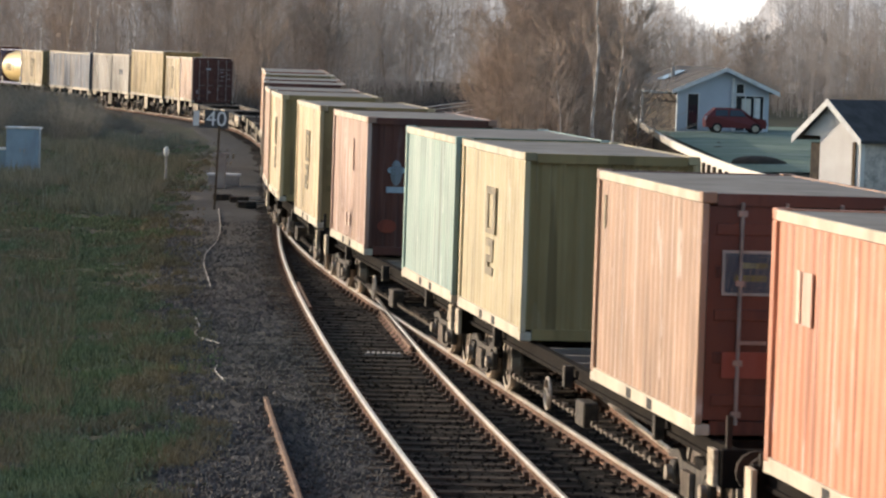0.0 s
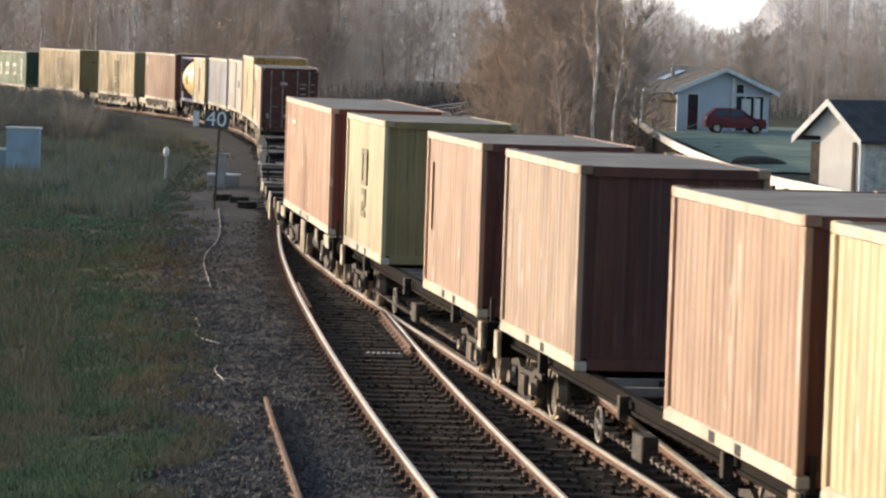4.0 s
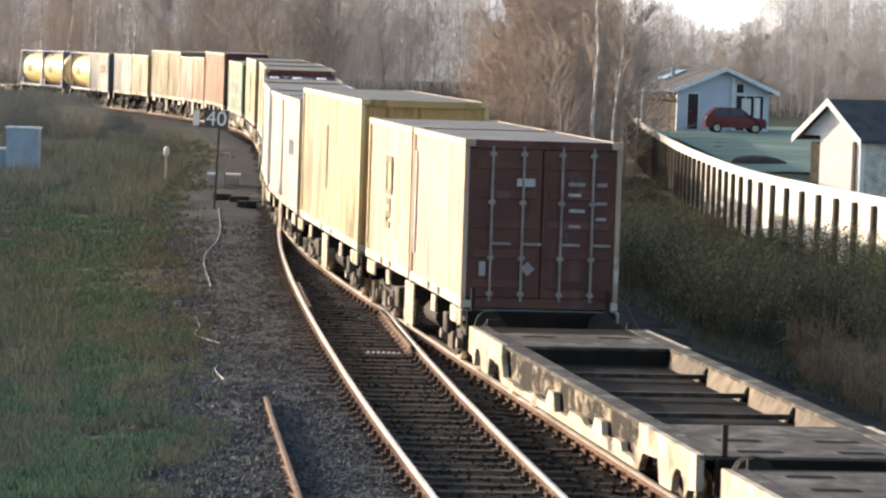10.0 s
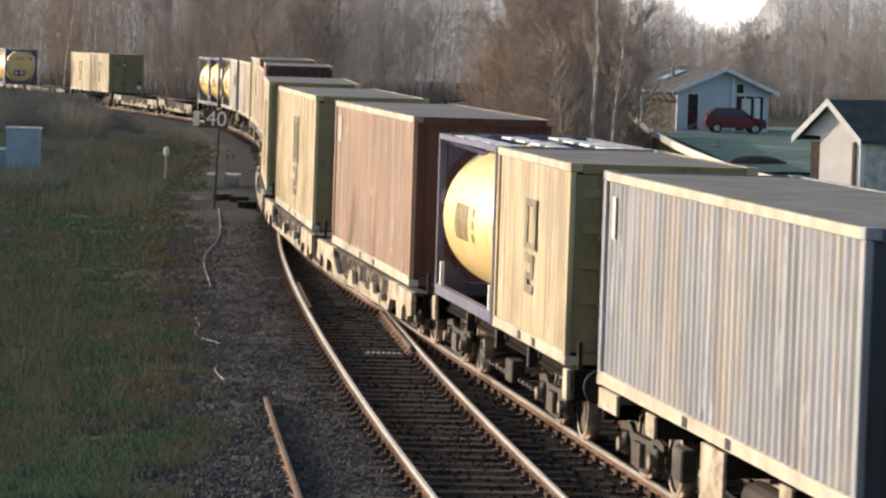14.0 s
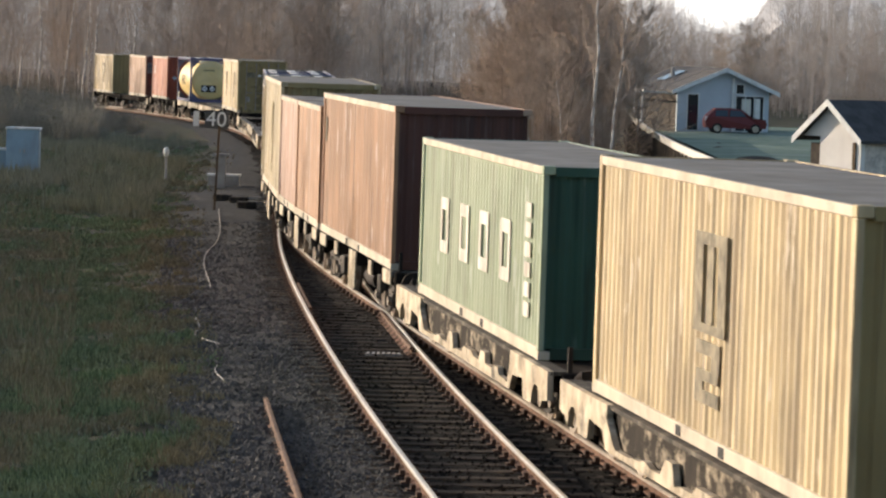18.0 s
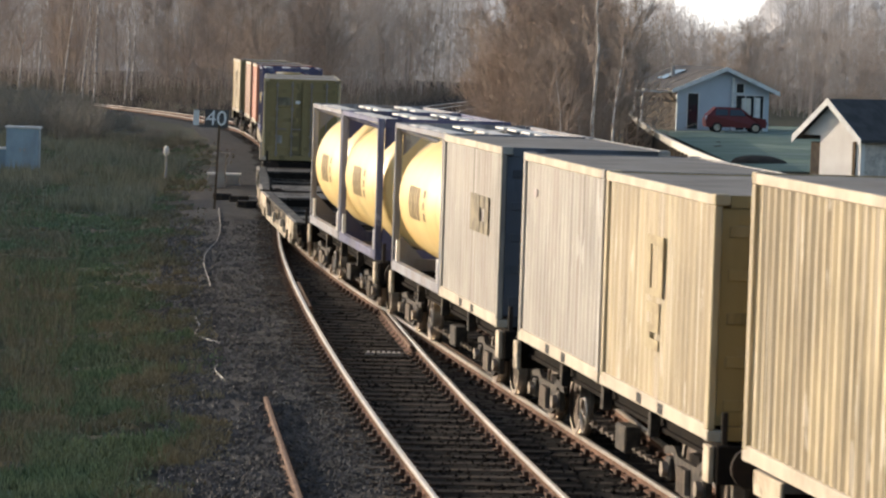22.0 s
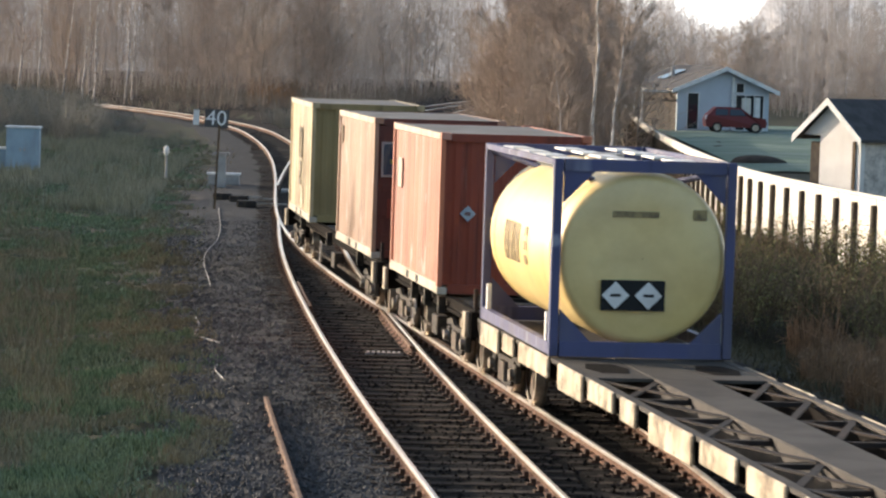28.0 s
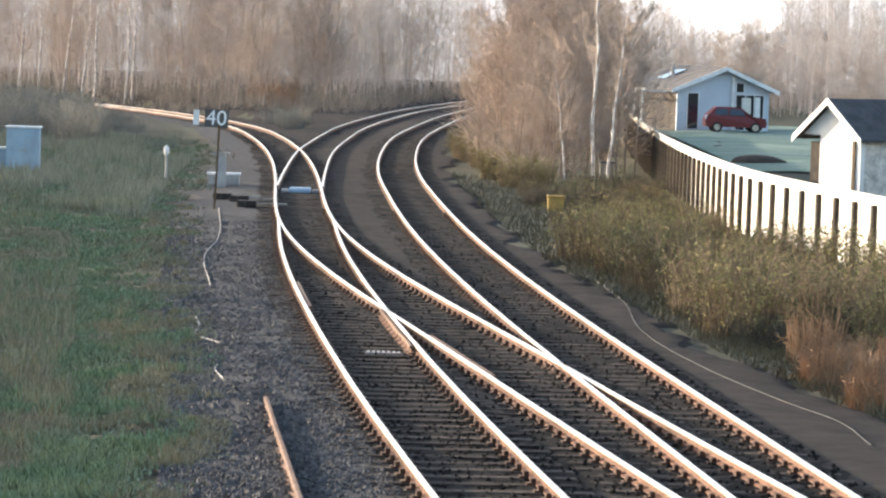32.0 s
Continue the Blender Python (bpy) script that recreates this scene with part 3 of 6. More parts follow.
def tank_container(name, mat_frame, label, end_board=False):
    """A tank in an open frame, 6.06 m long."""
    L, H = 6.058, 2.591
    h, w = L / 2, CW / 2
    root = tagged(empty(name), label, "tank container", "containers of the train")
    for sx in (-1, 1):
        for sy in (-1, 1):
            bm = BM()
            box(bm, sx * (w - 0.06) - 0.06, sx * (w - 0.06) + 0.06, sy * (h - 0.06) - 0.06, sy * (h - 0.06) + 0.06, 0, H, 0.012)
            part("corner_post", bm, mat_frame, root)
        bm = BM()
        box(bm, sx * (w - 0.05) - 0.05, sx * (w - 0.05) + 0.05, -h + 0.14, h - 0.14, 0.02, 0.18)
        part("bottom_rail", bm, mat_frame, root)
        bm = BM()
        box(bm, sx * (w - 0.04) - 0.04, sx * (w - 0.04) + 0.04, -h + 0.14, h - 0.14, H - 0.09, H - 0.01)
        part("top_rail", bm, mat_frame, root)
        for k in (-1, 1):
            bm = BM()
            cyl(bm, (sx * (w - 0.05), k * (h - 0.2), 0.18), (sx * (w - 0.05), k * (h - 1.0), 0.02), 0.035, seg=6)
            part("brace", bm, mat_frame, root)
            bm = BM()
            box(bm, sx * (w - 0.05) - 0.03, sx * (w - 0.05) + 0.03, k * (h - 0.45) - 0.06, k * (h - 0.45) + 0.06, 0.18, 0.55)
            part("saddle_post", bm, M_WHITE, root)
    for sy in (-1, 1):
        for z0, z1 in ((0.0, 0.2), (H - 0.16, H)):
            bm = BM()
            box(bm, -w + 0.14, w - 0.14, sy * (h - 0.07) - 0.06, sy * (h - 0.07) + 0.06, z0, z1)
            part("end_rail", bm, mat_frame, root)
        for sx in (-1, 1):   # corner gussets
            for z, k in ((0.2, 1), (H - 0.16, -1)):
                bm = BM()
                y = sy * (h - 0.07)
                a = [bm.verts.new((sx * (w - 0.14), y + d, z)) for d in (-0.03, 0.03)]
                b = [bm.verts.new((sx * (w - 0.55), y + d, z)) for d in (-0.03, 0.03)]
                c = [bm.verts.new((sx * (w - 0.14), y + d, z + k * 0.42)) for d in (-0.03, 0.03)]
                bm.faces.new((a[0], b[0], c[0]))
                bm.faces.new((a[1], c[1], b[1]))
                bm.faces.new((b[0], b[1], c[1], c[0]))
                part("gusset", bm, mat_frame, root)
    # barrel with dished ends
    bm = BM()
    R, cz, seg = 1.15, 1.3, 40
    prof = [(-h + 0.06, 0.0), (-h + 0.065, 0.7), (-h + 0.075, 1.02), (-h + 0.1, 1.075), (-h + 0.15, 1.115), (-h + 0.26, R)]
    prof = prof + [(-y, r) for y, r in prof[::-1]]
    rings = []
    for y, r in prof:
        rings.append([bm.verts.new((math.cos(2 * math.pi * i / seg) * max(r, 0.01), y, cz + math.sin(2 * math.pi * i / seg) * max(r, 0.01))) for i in range(seg)])
    for a, b in zip(rings, rings[1:]):
        for i in range(seg):
            bm.faces.new((a[i], a[(i + 1) % seg], b[(i + 1) % seg], b[i]))
    part("tank_barrel", bm, C_TANK, root, smooth=True)
    for k in (-1.5, 1.5):
        bm = BM()
        bmesh.ops.create_cone(bm, cap_ends=False, segments=seg, radius1=R + 0.008, radius2=R + 0.008, depth=0.06,
                              matrix=Matrix.Translation((0, k * 1.6, cz)) @ Matrix.Rotation(math.pi / 2, 4, 'X'))
        part("band", bm, C_TANK, root, smooth=True)
    for x0 in (-1.05, -0.3, 0.5):   # walkway plates along the top, with gaps between them
        for k in range(4):
            bm = BM()
            y0 = -h + 0.35 + k * 1.4 + 0.3 * (x0 > 0)
            box(bm, x0, x0 + 0.3, y0, min(h - 0.2, y0 + 0.9), H - 0.045, H - 0.015)
            part("walkway_plate", bm, M_WHITE, root, "pale walkway plate")
    for sy in (-1, 1):
        for sx in (-1, 1):
            bm = BM()
            cyl(bm, (sx * (w - 0.1), sy * (h - 0.1), H - 0.12), (sx * 0.55, sy * (h - 0.85), H - 0.3), 0.04, seg=8)
            part("top_brace", bm, mat_frame, root)
    bm = BM()
    cyl(bm, (0.05, 0.3, H - 0.14), (0.05, 0.3, H - 0.02), 0.28, seg=16)
    part("manhole", bm, M_BRIGHT, root)
    # name panel on the flank, drawn as plain blocks that follow the barrel
    bars = [(0.0, 0.48, 0.12 + 0.19 * i, 0.12 + 0.19 * i + (0.14 if i % 3 else 0.17)) for i in range(7)] + [(0.02 + 0.17 * i, 0.13 + 0.17 * i, -0.55, -0.33) for i in range(3)]
    for a0, a1, y0, y1 in bars:
        bm = BM()
        prev = None
        for i in range(5):
            a = math.pi - (a0 + (a1 - a0) * i / 4) + 0.25
            q = [bm.verts.new(((R + 0.01) * math.cos(a), y, cz + (R + 0.01) * math.sin(a))) for y in (y0, y1)]
            if prev:
                bm.faces.new((prev[0], prev[1], q[1], q[0]))
            prev = q
        part("marking", bm, M_PANEL, root, "bar of dark faded lettering")
    if end_board:
        bm = BM()
        box(bm, -0.55, 0.3, -h - 0.01, -h + 0.02, 0.62, 1.02)
        bd = part("placard_board", bm, M_BLACK, root, "black board with two white diamonds")
        for x in (-0.36, 0.08):
            bm = BM()
            bmesh.ops.create_cube(bm, size=1, matrix=Matrix.Translation((x, -h - 0.016, 0.82)) @ Matrix.Rotation(math.pi / 4, 4, 'Y') @ Matrix.Diagonal((0.26, 0.008, 0.26, 1)))
            pl = part("placard", bm, M_WHITE, bd)
            bm = BM()
            box(bm, x - 0.07, x + 0.07, -h - 0.022, -h - 0.0205, 0.8, 0.84)
            part("placard_mark", bm, M_BLACK, pl)
        for x0, x1, z0, z1 in ((-0.42, 0.2, 1.84, 1.92), (0.66, 0.84, 1.82, 1.96)):
            bm = BM()
            box(bm, x0, x1, -h + 0.05, -h + 0.064, z0, z1)
            part("marking", bm, M_PANEL, root, "bar of dark faded lettering")
    return root


M_PANEL = material("faded_lettering", (0.16, 0.12, 0.07), 0.6, 0, (0.36, 0.27, 0.13), 9, 0.7)


# ------------------------------------------------------------------ wagons
def bogie(parent, y, pale=False):
    fr_mat = M_BOGIE
    bm = BM()
    box(bm, -0.96, 0.96, -0.22, 0.22, 0.42, 0.68)
    fr = part("bogie", bm, M_NEARBLACK, parent, "dark bogie with dusty side frames")
    fr.matrix_basis = Matrix.Translation((0, y, 0))
    st = [(-1.24, 0.64, 0.56), (-0.74, 0.7, 0.6), (-0.62, 0.66, 0.5), (-0.48, 0.6, 0.26), (-0.3, 0.6, 0.2), (0.3, 0.6, 0.2), (0.48, 0.6, 0.26), (0.62, 0.66, 0.5), (0.74, 0.7, 0.6), (1.24, 0.64, 0.56)]
    for s in (-1, 1):
        bm = BM()
        strip(bm, s * 1.02 - 0.03, s * 1.02 + 0.03, [(a, b) for a, b, _ in st], [(a, c) for a, _, c in st])
        for k in (-0.9, 0.9):
            box(bm, s * 1.03 - 0.05, s * 1.03 + 0.05, k - 0.13, k + 0.13, 0.3, 0.56, 0.02)
        part("side_frame", bm, M_BOGIE, fr, "dusty cast side frame")
    for s in (-1, 1):
        bm = BM()
        for d in (-0.16, 0.0, 0.16):
            cyl(bm, (s * 1.07, d, 0.26), (s * 1.07, d, 0.54), 0.06, seg=8)
        part("spring", bm, M_WHEEL, fr)
        for k in (-0.9, 0.9):
            bm = BM()
            cyl(bm, (s * 0.7, k, 0.42), (s * 0.8, k, 0.42), 0.35, 0.33, seg=20)
            cyl(bm, (s * 0.66, k, 0.42), (s * 0.7, k, 0.42), 0.45, seg=24)
            part("wheel", bm, M_WHEEL, fr)
            bm = BM()
            r = [[bm.verts.new((xx, k + q * math.cos(j * math.pi / 14), 0.42 + q * math.sin(j * math.pi / 14))) for j in range(28)] for xx, q in ((s * 0.7, 0.425), (s * 0.83, 0.42), (s * 0.83, 0.35))]
            for j in range(28):
                for c in (0, 1):
                    bm.faces.new((r[c][j], r[c][(j + 1) % 28], r[c + 1][(j + 1) % 28], r[c + 1][j]))
            part("tyre", bm, M_BRIGHT, fr, "bright worn wheel tyre")
            bm = BM()
            cyl(bm, (s * 1.08, k, 0.42), (s * 1.15, k, 0.42), 0.085, seg=12)
            part("axlebox_cover", bm, M_BRIGHT, fr, "pale worn axlebox cover")
    for k in (-0.9, 0.9):
        bm = BM()
        cyl(bm, (-0.7, k, 0.42), (0.7, k, 0.42), 0.08, seg=8)
        part("axle", bm, M_WHEEL, fr)
    return fr


def strip(bm, x0, x1, top, low):
    """A plate between x0 and x1 with a level or stepped top and lower edge; top and low: lists of (y, z) with the same y."""
    a = [[bm.verts.new((x, y, z)) for y, z in top] for x in (x0, x1)]
    b = [[bm.verts.new((x, y, z)) for y, z in low] for x in (x0, x1)]
    for i in range(len(top) - 1):
        bm.faces.new((a[0][i], a[0][i + 1], b[0][i + 1], b[0][i]))
        bm.faces.new((a[1][i], b[1][i], b[1][i + 1], a[1][i + 1]))
        bm.faces.new((a[0][i], a[1][i], a[1][i + 1], a[0][i + 1]))
        bm.faces.new((b[0][i], b[0][i + 1], b[1][i + 1], b[1][i]))
    for i in (0, -1):
        bm.faces.new((a[0][i], b[0][i], b[1][i], a[1][i]))


def low_deck(root, h, top):
    """Solebars pierced along the middle, decks over the bogies and an open well between them."""
    sill = 0.36
    m = h - 3.3
    for s in (-1, 1):
        bm = BM()
        x0, x1 = s * 1.3 - 0.04, s * 1.3 + 0.04
        for e in (-1, 1):   # end plates with two wheel arches
            low = [(h - 0.2, 0.52), (h - 0.6, 0.48)]
            for c in (h - 1.1,):
                low += [(c + 0.36, sill), (c + 0.28, 0.55), (c + 0.1, 0.64), (c - 0.1, 0.64), (c - 0.28, 0.55), (c - 0.36, sill)]
            low += [(h - 2.1, sill), (h - 2.2, 0.62), (m + 0.25, 0.58), (m, sill)]
            low = [(e * y, z) for y, z in low]
            strip(bm, x0, x1, [(y, top) for y, _ in low], low)
        # a low sill with a ragged upper edge joins the two ends
        rng = np.random.default_rng(3)
        edge, y = [], -m
        while y < m:
            w, z = rng.uniform(0.15, 0.8), rng.choice((0.43, 0.46, 0.5, 0.56, 0.66))
            edge += [(y, z), (min(m, y + w), z)]
            y += w + rng.uniform(0.06, 0.3)
        edge[0], edge[-1] = (-m, 0.74), (m, 0.74)
        strip(bm, x0, x1, edge, [(a, sill) for a, _ in edge])
        part("solebar", bm, M_WAGONPALE, root, "pale cream solebar, pierced and stained")
        bm = BM()
        box(bm, s * 1.2 - 0.03, s * 1.2 + 0.03, -m, m, sill + 0.06, top - 0.06)
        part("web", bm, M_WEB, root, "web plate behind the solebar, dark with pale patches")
        bm = BM()
        box(bm, s * 1.17 - 0.13, s * 1.17 + 0.11, -h + 0.2, h - 0.2, top - 0.055, top - 0.004)
        part("deck_rail", bm, M_DECKEDGE, root)
        for k in range(4):   # sloping gussets down into the well
            w = 2 * m / 4
            y = -m + k * w
            bm = BM()
            v = [bm.verts.new(c) for c in ((s * 1.04, y + 0.05, top - 0.05), (s * 1.04, y + w - 0.1, top - 0.05), (s * 0.9, y + w * 0.75, top - 0.34), (s * 0.9, y + 0.1, top - 0.34))]
            bm.faces.new(v)
            r = bmesh.ops.extrude_face_region(bm, geom=list(bm.faces))
            for q in r["geom"]:
                if isinstance(q, bmesh.types.BMVert):
                    q.co.x += s * 0.04
            part("gusset", bm, M_GUSSET, root, "dusty sloping gusset plate")
    # floor and ends near-black: the shade of the deep well put into colour
    bm = BM()
    box(bm, -1.0, 1.0, -m - 0.05, m + 0.05, top - 0.3, top - 0.25)
    part("well_floor", bm, M_DARKDECK, root, "brown floor of the well, darkened for its shade")
    for e in (-1, 1):
        bm = BM()
        box(bm, -1.0, 1.0, e * m - 0.03, e * m + 0.03, top - 0.25, top - 0.065)
        part("well_end", bm, M_DARKDECK, root, "brown end plate of the well, darkened for its shade")
    for k in (-0.5, 0.0, 0.5):
        bm = BM()
        box(bm, -1.03, 1.03, k * m - 0.04, k * m + 0.04, top - 0.2, top - 0.14)
        part("cross_bar", bm, M_BOGIE, root)
    for e in (-1, 1):
        for a, b in ((0.25, 1.15), (1.17, 2.3), (2.32, 3.3)):
            y0, y1 = sorted((e * (h - a), e * (h - b)))
            bm = BM()
            box(bm, -1.035, 1.035, y0, y1, top - 0.06, top - 0.014, 0.006)
            dark = (e < 0 and b < 3 and h < 8.1) or (e > 0 and b < 1.2 and h > 8.1)
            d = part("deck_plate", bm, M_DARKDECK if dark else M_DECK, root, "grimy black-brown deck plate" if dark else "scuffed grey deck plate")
            if b < 3 and not dark:
                # dark plates laid on the deck in place of the shade inside slots
                for x in (-0.55, 0.55):
                    bm = BM()
                    box(bm, x - 0.24, x + 0.24, (y0 + y1) / 2 - 0.1, (y0 + y1) / 2 + 0.1, top - 0.03, top - 0.009, 0.004)
                    part("slot", bm, M_NEARBLACK, d, "dark plate for a shaded slot")


def lattice_deck(root, h, top):
    """A pale spine and side rails joined by flat diagonals; plated decks over the bogies with six-sided cut-outs."""
    bm = BM()
    box(bm, -0.36, 0.36, -h + 0.3, h - 0.3, top - 0.4, top - 0.02, 0.015)
    part("spine", bm, M_XDECK, root, "pale grey spine plate")
    y0, y1 = -h + 2.7, -h + 15.2
    for s in (-1, 1):
        bm = BM()
        box(bm, s * 1.14 - 0.06, s * 1.14 + 0.06, -h + 0.25, h - 0.25, top - 0.08, top - 0.022, 0.008)
        part("side_rail", bm, M_XDECK, root)
        n = 6
        w = (y1 - y0) / n
        for k in range(n):
            a, b = y0 + k * w, y0 + (k + 1) * w
            for ya, yb in ((a, b), (b - 0.1, a + 0.1)) if k % 2 else ((a, b),):
                d = Vector((s * 0.72, yb - ya, 0))
                bm = BM()
                mid = Vector((s * 0.72, (ya + yb) / 2, top - 0.05 - 0.006 * (ya > yb)))
                bmesh.ops.create_cube(bm, size=1, matrix=Matrix.Translation(mid) @ Matrix.Rotation(math.atan2(d.y, d.x), 4, 'Z') @ Matrix.Diagonal((d.length, 0.09, 0.02, 1)))
                part("lattice_bar", bm, M_WAGON, root)
            bm = BM()
            x0, x1 = sorted((s * 0.36, s * 1.08))
            box(bm, x0, x1, a - 0.05, a + 0.05, top - 0.12, top - 0.062)
            part("cross_bar", bm, M_WAGON, root)
        y = -h + 0.3
        k = 0
        while y < h - 1.0:   # fascia plates with dark gaps between them
            ln = (2.3, 0.9, 1.6, 1.7)[k % 4]
            bm = BM()
            x0, x1 = sorted((s * 1.2, s * 1.25))
            box(bm, x0, x1, y, min(h - 0.25, y + ln), top - (0.28, 0.36, 0.3)[k % 3], top - 0.016, 0.02)
            part("fascia", bm, M_WAGONPALE, root, "pale stained fascia plate")
            y += ln + (0.42, 0.8, 0.5)[k % 3]
            k += 1
        bm = BM()
        box(bm, s * 1.05 - 0.03, s * 1.05 + 0.03, -h + 0.4, h - 0.4, top - 0.34, top - 0.09)
        part("web", bm, M_NEARBLACK, root)
        bm = BM()
        cyl(bm, (s * 1.28, -h + 3.1, 0.42), (s * 1.28, -h + 3.1, top + 0.05), 0.05, seg=10)
        part("hand_rail", bm, M_RAILPALE, root)
    for a, b in ((-h + 0.25, y0 - 0.1), (y1 + 0.1, -h + 17.8), (-h + 17.82, h - 0.25)):
        for s in (-1, 1):
            bm = BM()
            x0, x1 = sorted((s * 0.365, s * 1.078))
            box(bm, x0, x1, a, b, top - 0.07, top - 0.024, 0.006)
            d = part("deck_plate", bm, M_XDECK, root, "pale grey deck plate")
            if b - a < 4:
                # a dark six-sided plate paints the shade of an open cut-out
                bm = BM()
                c = (a + b) / 2
                v = [bm.verts.new((s * 0.72 + px, c + py, top - 0.018)) for px, py in ((-0.28, 0), (-0.17, 0.6), (0.17, 0.6), (0.28, 0), (0.17, -0.6), (-0.17, -0.6))]
                f = bm.faces.new(v)
                r = bmesh.ops.extrude_face_region(bm, geom=[f])
                for q in r["geom"]:
                    if isinstance(q, bmesh.types.BMVert):
                        q.co.z -= 0.02
                part("recess", bm, M_NEARBLACK, d, "dark six-sided plate for a shaded cut-out")


def wagon(L, style, label):
    """A container flat. style F: open frame; X: long frame with a lattice deck; E: short frame with pale side boxes; M: low deck with pale, pierced solebars."""
    top = 0.9 if style == 'M' else 1.02
    root = tagged(empty("container_wagon"), label, "railway wagon", "wagons of the train")
    h = L / 2
    if style == 'M':
        low_deck(root, h, top)
    elif style == 'X':
        lattice_deck(root, h, top)
    elif style == 'E':
        # a broad spine with platforms at its ends and a few bolsters that stand out to either side
        bm = BM()
        box(bm, -0.42, 0.42, -h + 0.3, h - 0.3, top - 0.4, top - 0.02, 0.02)
        part("spine", bm, M_SPINE, root, "broad grey spine plate")
        for e in (-1, 1):
            bm = BM()
            y0, y1 = sorted((e * (h - 0.24), e * (h - 1.35)))
            box(bm, -1.2, 1.2, y0, y1, top - 0.12, top - 0.012, 0.01)
            d = part("end_platform", bm, M_SPINE, root, "pale grey end platform")
            for x in (-0.8, 0.8):
                # a dark disc on the platform stands for the shaded hollow
                bm = BM()
                cyl(bm, (x, e * (h - 0.8), top - 0.03), (x, e * (h - 0.8), top - 0.008), 0.17, seg=16)
                part("recess", bm, M_NEARBLACK, d, "dark disc for a shaded round recess")
            for s in (-1, 1):
                bm = BM()
                x0, x1 = sorted((s * 1.19, s * 1.23))
                box(bm, x0, x1, y0, y1, top - 0.26, top - 0.016, 0.01)
                part("fascia", bm, M_WAGONPALE, d)
        for y, w, deep in ((0.0, 0.52, 0.74), (-h + 3.3, 0.22, 0.28), (h - 3.3, 0.22, 0.28)):
            for s in (-1, 1):
                bm = BM()
                x0, x1 = sorted((s * 0.42, s * 1.19))
                box(bm, x0, x1, y - w, y + w, top - 0.28, top - 0.03, 0.015)
                b = part("bolster", bm, M_WAGON, root)
                bm = BM()
                x0, x1 = sorted((s * 1.19, s * 1.23))
                box(bm, x0, x1, y - w - 0.02, y + w + 0.02, top - deep, top - 0.02, 0.008)
                part("end_plate", bm, M_WAGONPALE, b, "pale stained end plate")
        for s in (-1, 1):
            for y0, y1, z0, z1 in ((-h + 1.9, -h + 2.3, 0.5, 0.82), (1.6, 2.1, 0.42, 0.78)):
                bm = BM()
                box(bm, s * 1.12 - 0.08, s * 1.12 + 0.08, y0, y1, z0, z1, 0.02)
                part("side_box", bm, M_DECK, root, "scuffed side box")
            bm = BM()
            cyl(bm, (s * 0.9, -2.2, 0.58), (s * 0.9, -0.7, 0.58), 0.17, seg=14)
            part("air_tank", bm, M_WAGON, root)
    else:
        for s in (-1, 1):
            bm = BM()
            x = s * 0.98   # channel section
            sec = [(0.05, -0.03), (0.05, -0.08), (0.015, -0.08), (0.015, -0.2), (0.05, -0.2), (0.05, -0.25), (-0.05, -0.25), (-0.05, -0.2), (-0.015, -0.2), (-0.015, -0.08), (-0.05, -0.08), (-0.05, -0.03)]
            ring = [[bm.verts.new((x + a, yy, top + b)) for a, b in sec] for yy in (-h + 0.15, h - 0.15)]
            for i in range(12):
                bm.faces.new((ring[0][i], ring[0][(i + 1) % 12], ring[1][(i + 1) % 12], ring[1][i]))
            bm.faces.new(ring[0])
            bm.faces.new(ring[1][::-1])
            part("solebar", bm, M_NEARBLACK, root)
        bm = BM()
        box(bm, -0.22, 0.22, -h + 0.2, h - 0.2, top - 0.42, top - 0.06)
        part("centre_spine", bm, M_NEARBLACK, root)
        n = max(4, round(L / 1.15))
        for i in range(n + 1):
            y = -h + 0.25 + (L - 0.5) * i / n
            bm = BM()
            pale = abs(abs(y) - 1.9) < 1.4
            box(bm, -0.94, 0.94, y - 0.07, y + 0.07, top - 0.22, top - 0.05)
            part("cross_member", bm, M_SPINE if pale else M_NEARBLACK, root, "pale dusty cross member" if pale else "")
        for s in (-1, 1):
            for y in (-h + 3.6, 0.0, h - 3.6):
                bm = BM()
                box(bm, s * 1.04, s * 1.16, y - 0.07, y + 0.07, 0.7, 0.98, 0.01)
                part("spigot_bracket", bm, M_BOGIE, root)
            bm = BM()   # the row of links of the brake gear, low between the bogies
            rng = np.random.default_rng(int(L * 10))
            for y in np.arange(-h + 4.0, h - 4.0, 0.34):
                box(bm, s * 1.0 - 0.03, s * 1.0 + 0.03, y, y + rng.uniform(0.04, 0.1), 0.34, 0.34 + rng.uniform(0.04, 0.1))
            cyl(bm, (s * 1.0, -h + 3.9, 0.36), (s * 1.0, h - 3.9, 0.36), 0.014, seg=6)
            part("brake_gear", bm, M_WHEEL, root, "row of worn brake links")
            bm = BM()
            for j in range(20):
                a, b = j * math.pi / 10, (j + 1) * math.pi / 10
                cyl(bm, (s * 1.15, 1.2 + 0.21 * math.cos(a), 0.5 + 0.21 * math.sin(a)), (s * 1.15, 1.2 + 0.21 * math.cos(b), 0.5 + 0.21 * math.sin(b)), 0.02, seg=6)
            for a in (0.3, 1.87):
                cyl(bm, (s * 1.15, 1.2 - 0.2 * math.cos(a), 0.5 - 0.2 * math.sin(a)), (s * 1.15, 1.2 + 0.2 * math.cos(a), 0.5 + 0.2 * math.sin(a)), 0.014, seg=6)
            part("brake_wheel", bm, M_BRIGHT, root, "spoked brake wheel")
            bm = BM()
            box(bm, s * 1.0 - 0.1, s * 1.0 + 0.1, -1.2, -0.6, 0.3, 0.62, 0.02)
            part("equipment_box", bm, M_BOGIE, root)
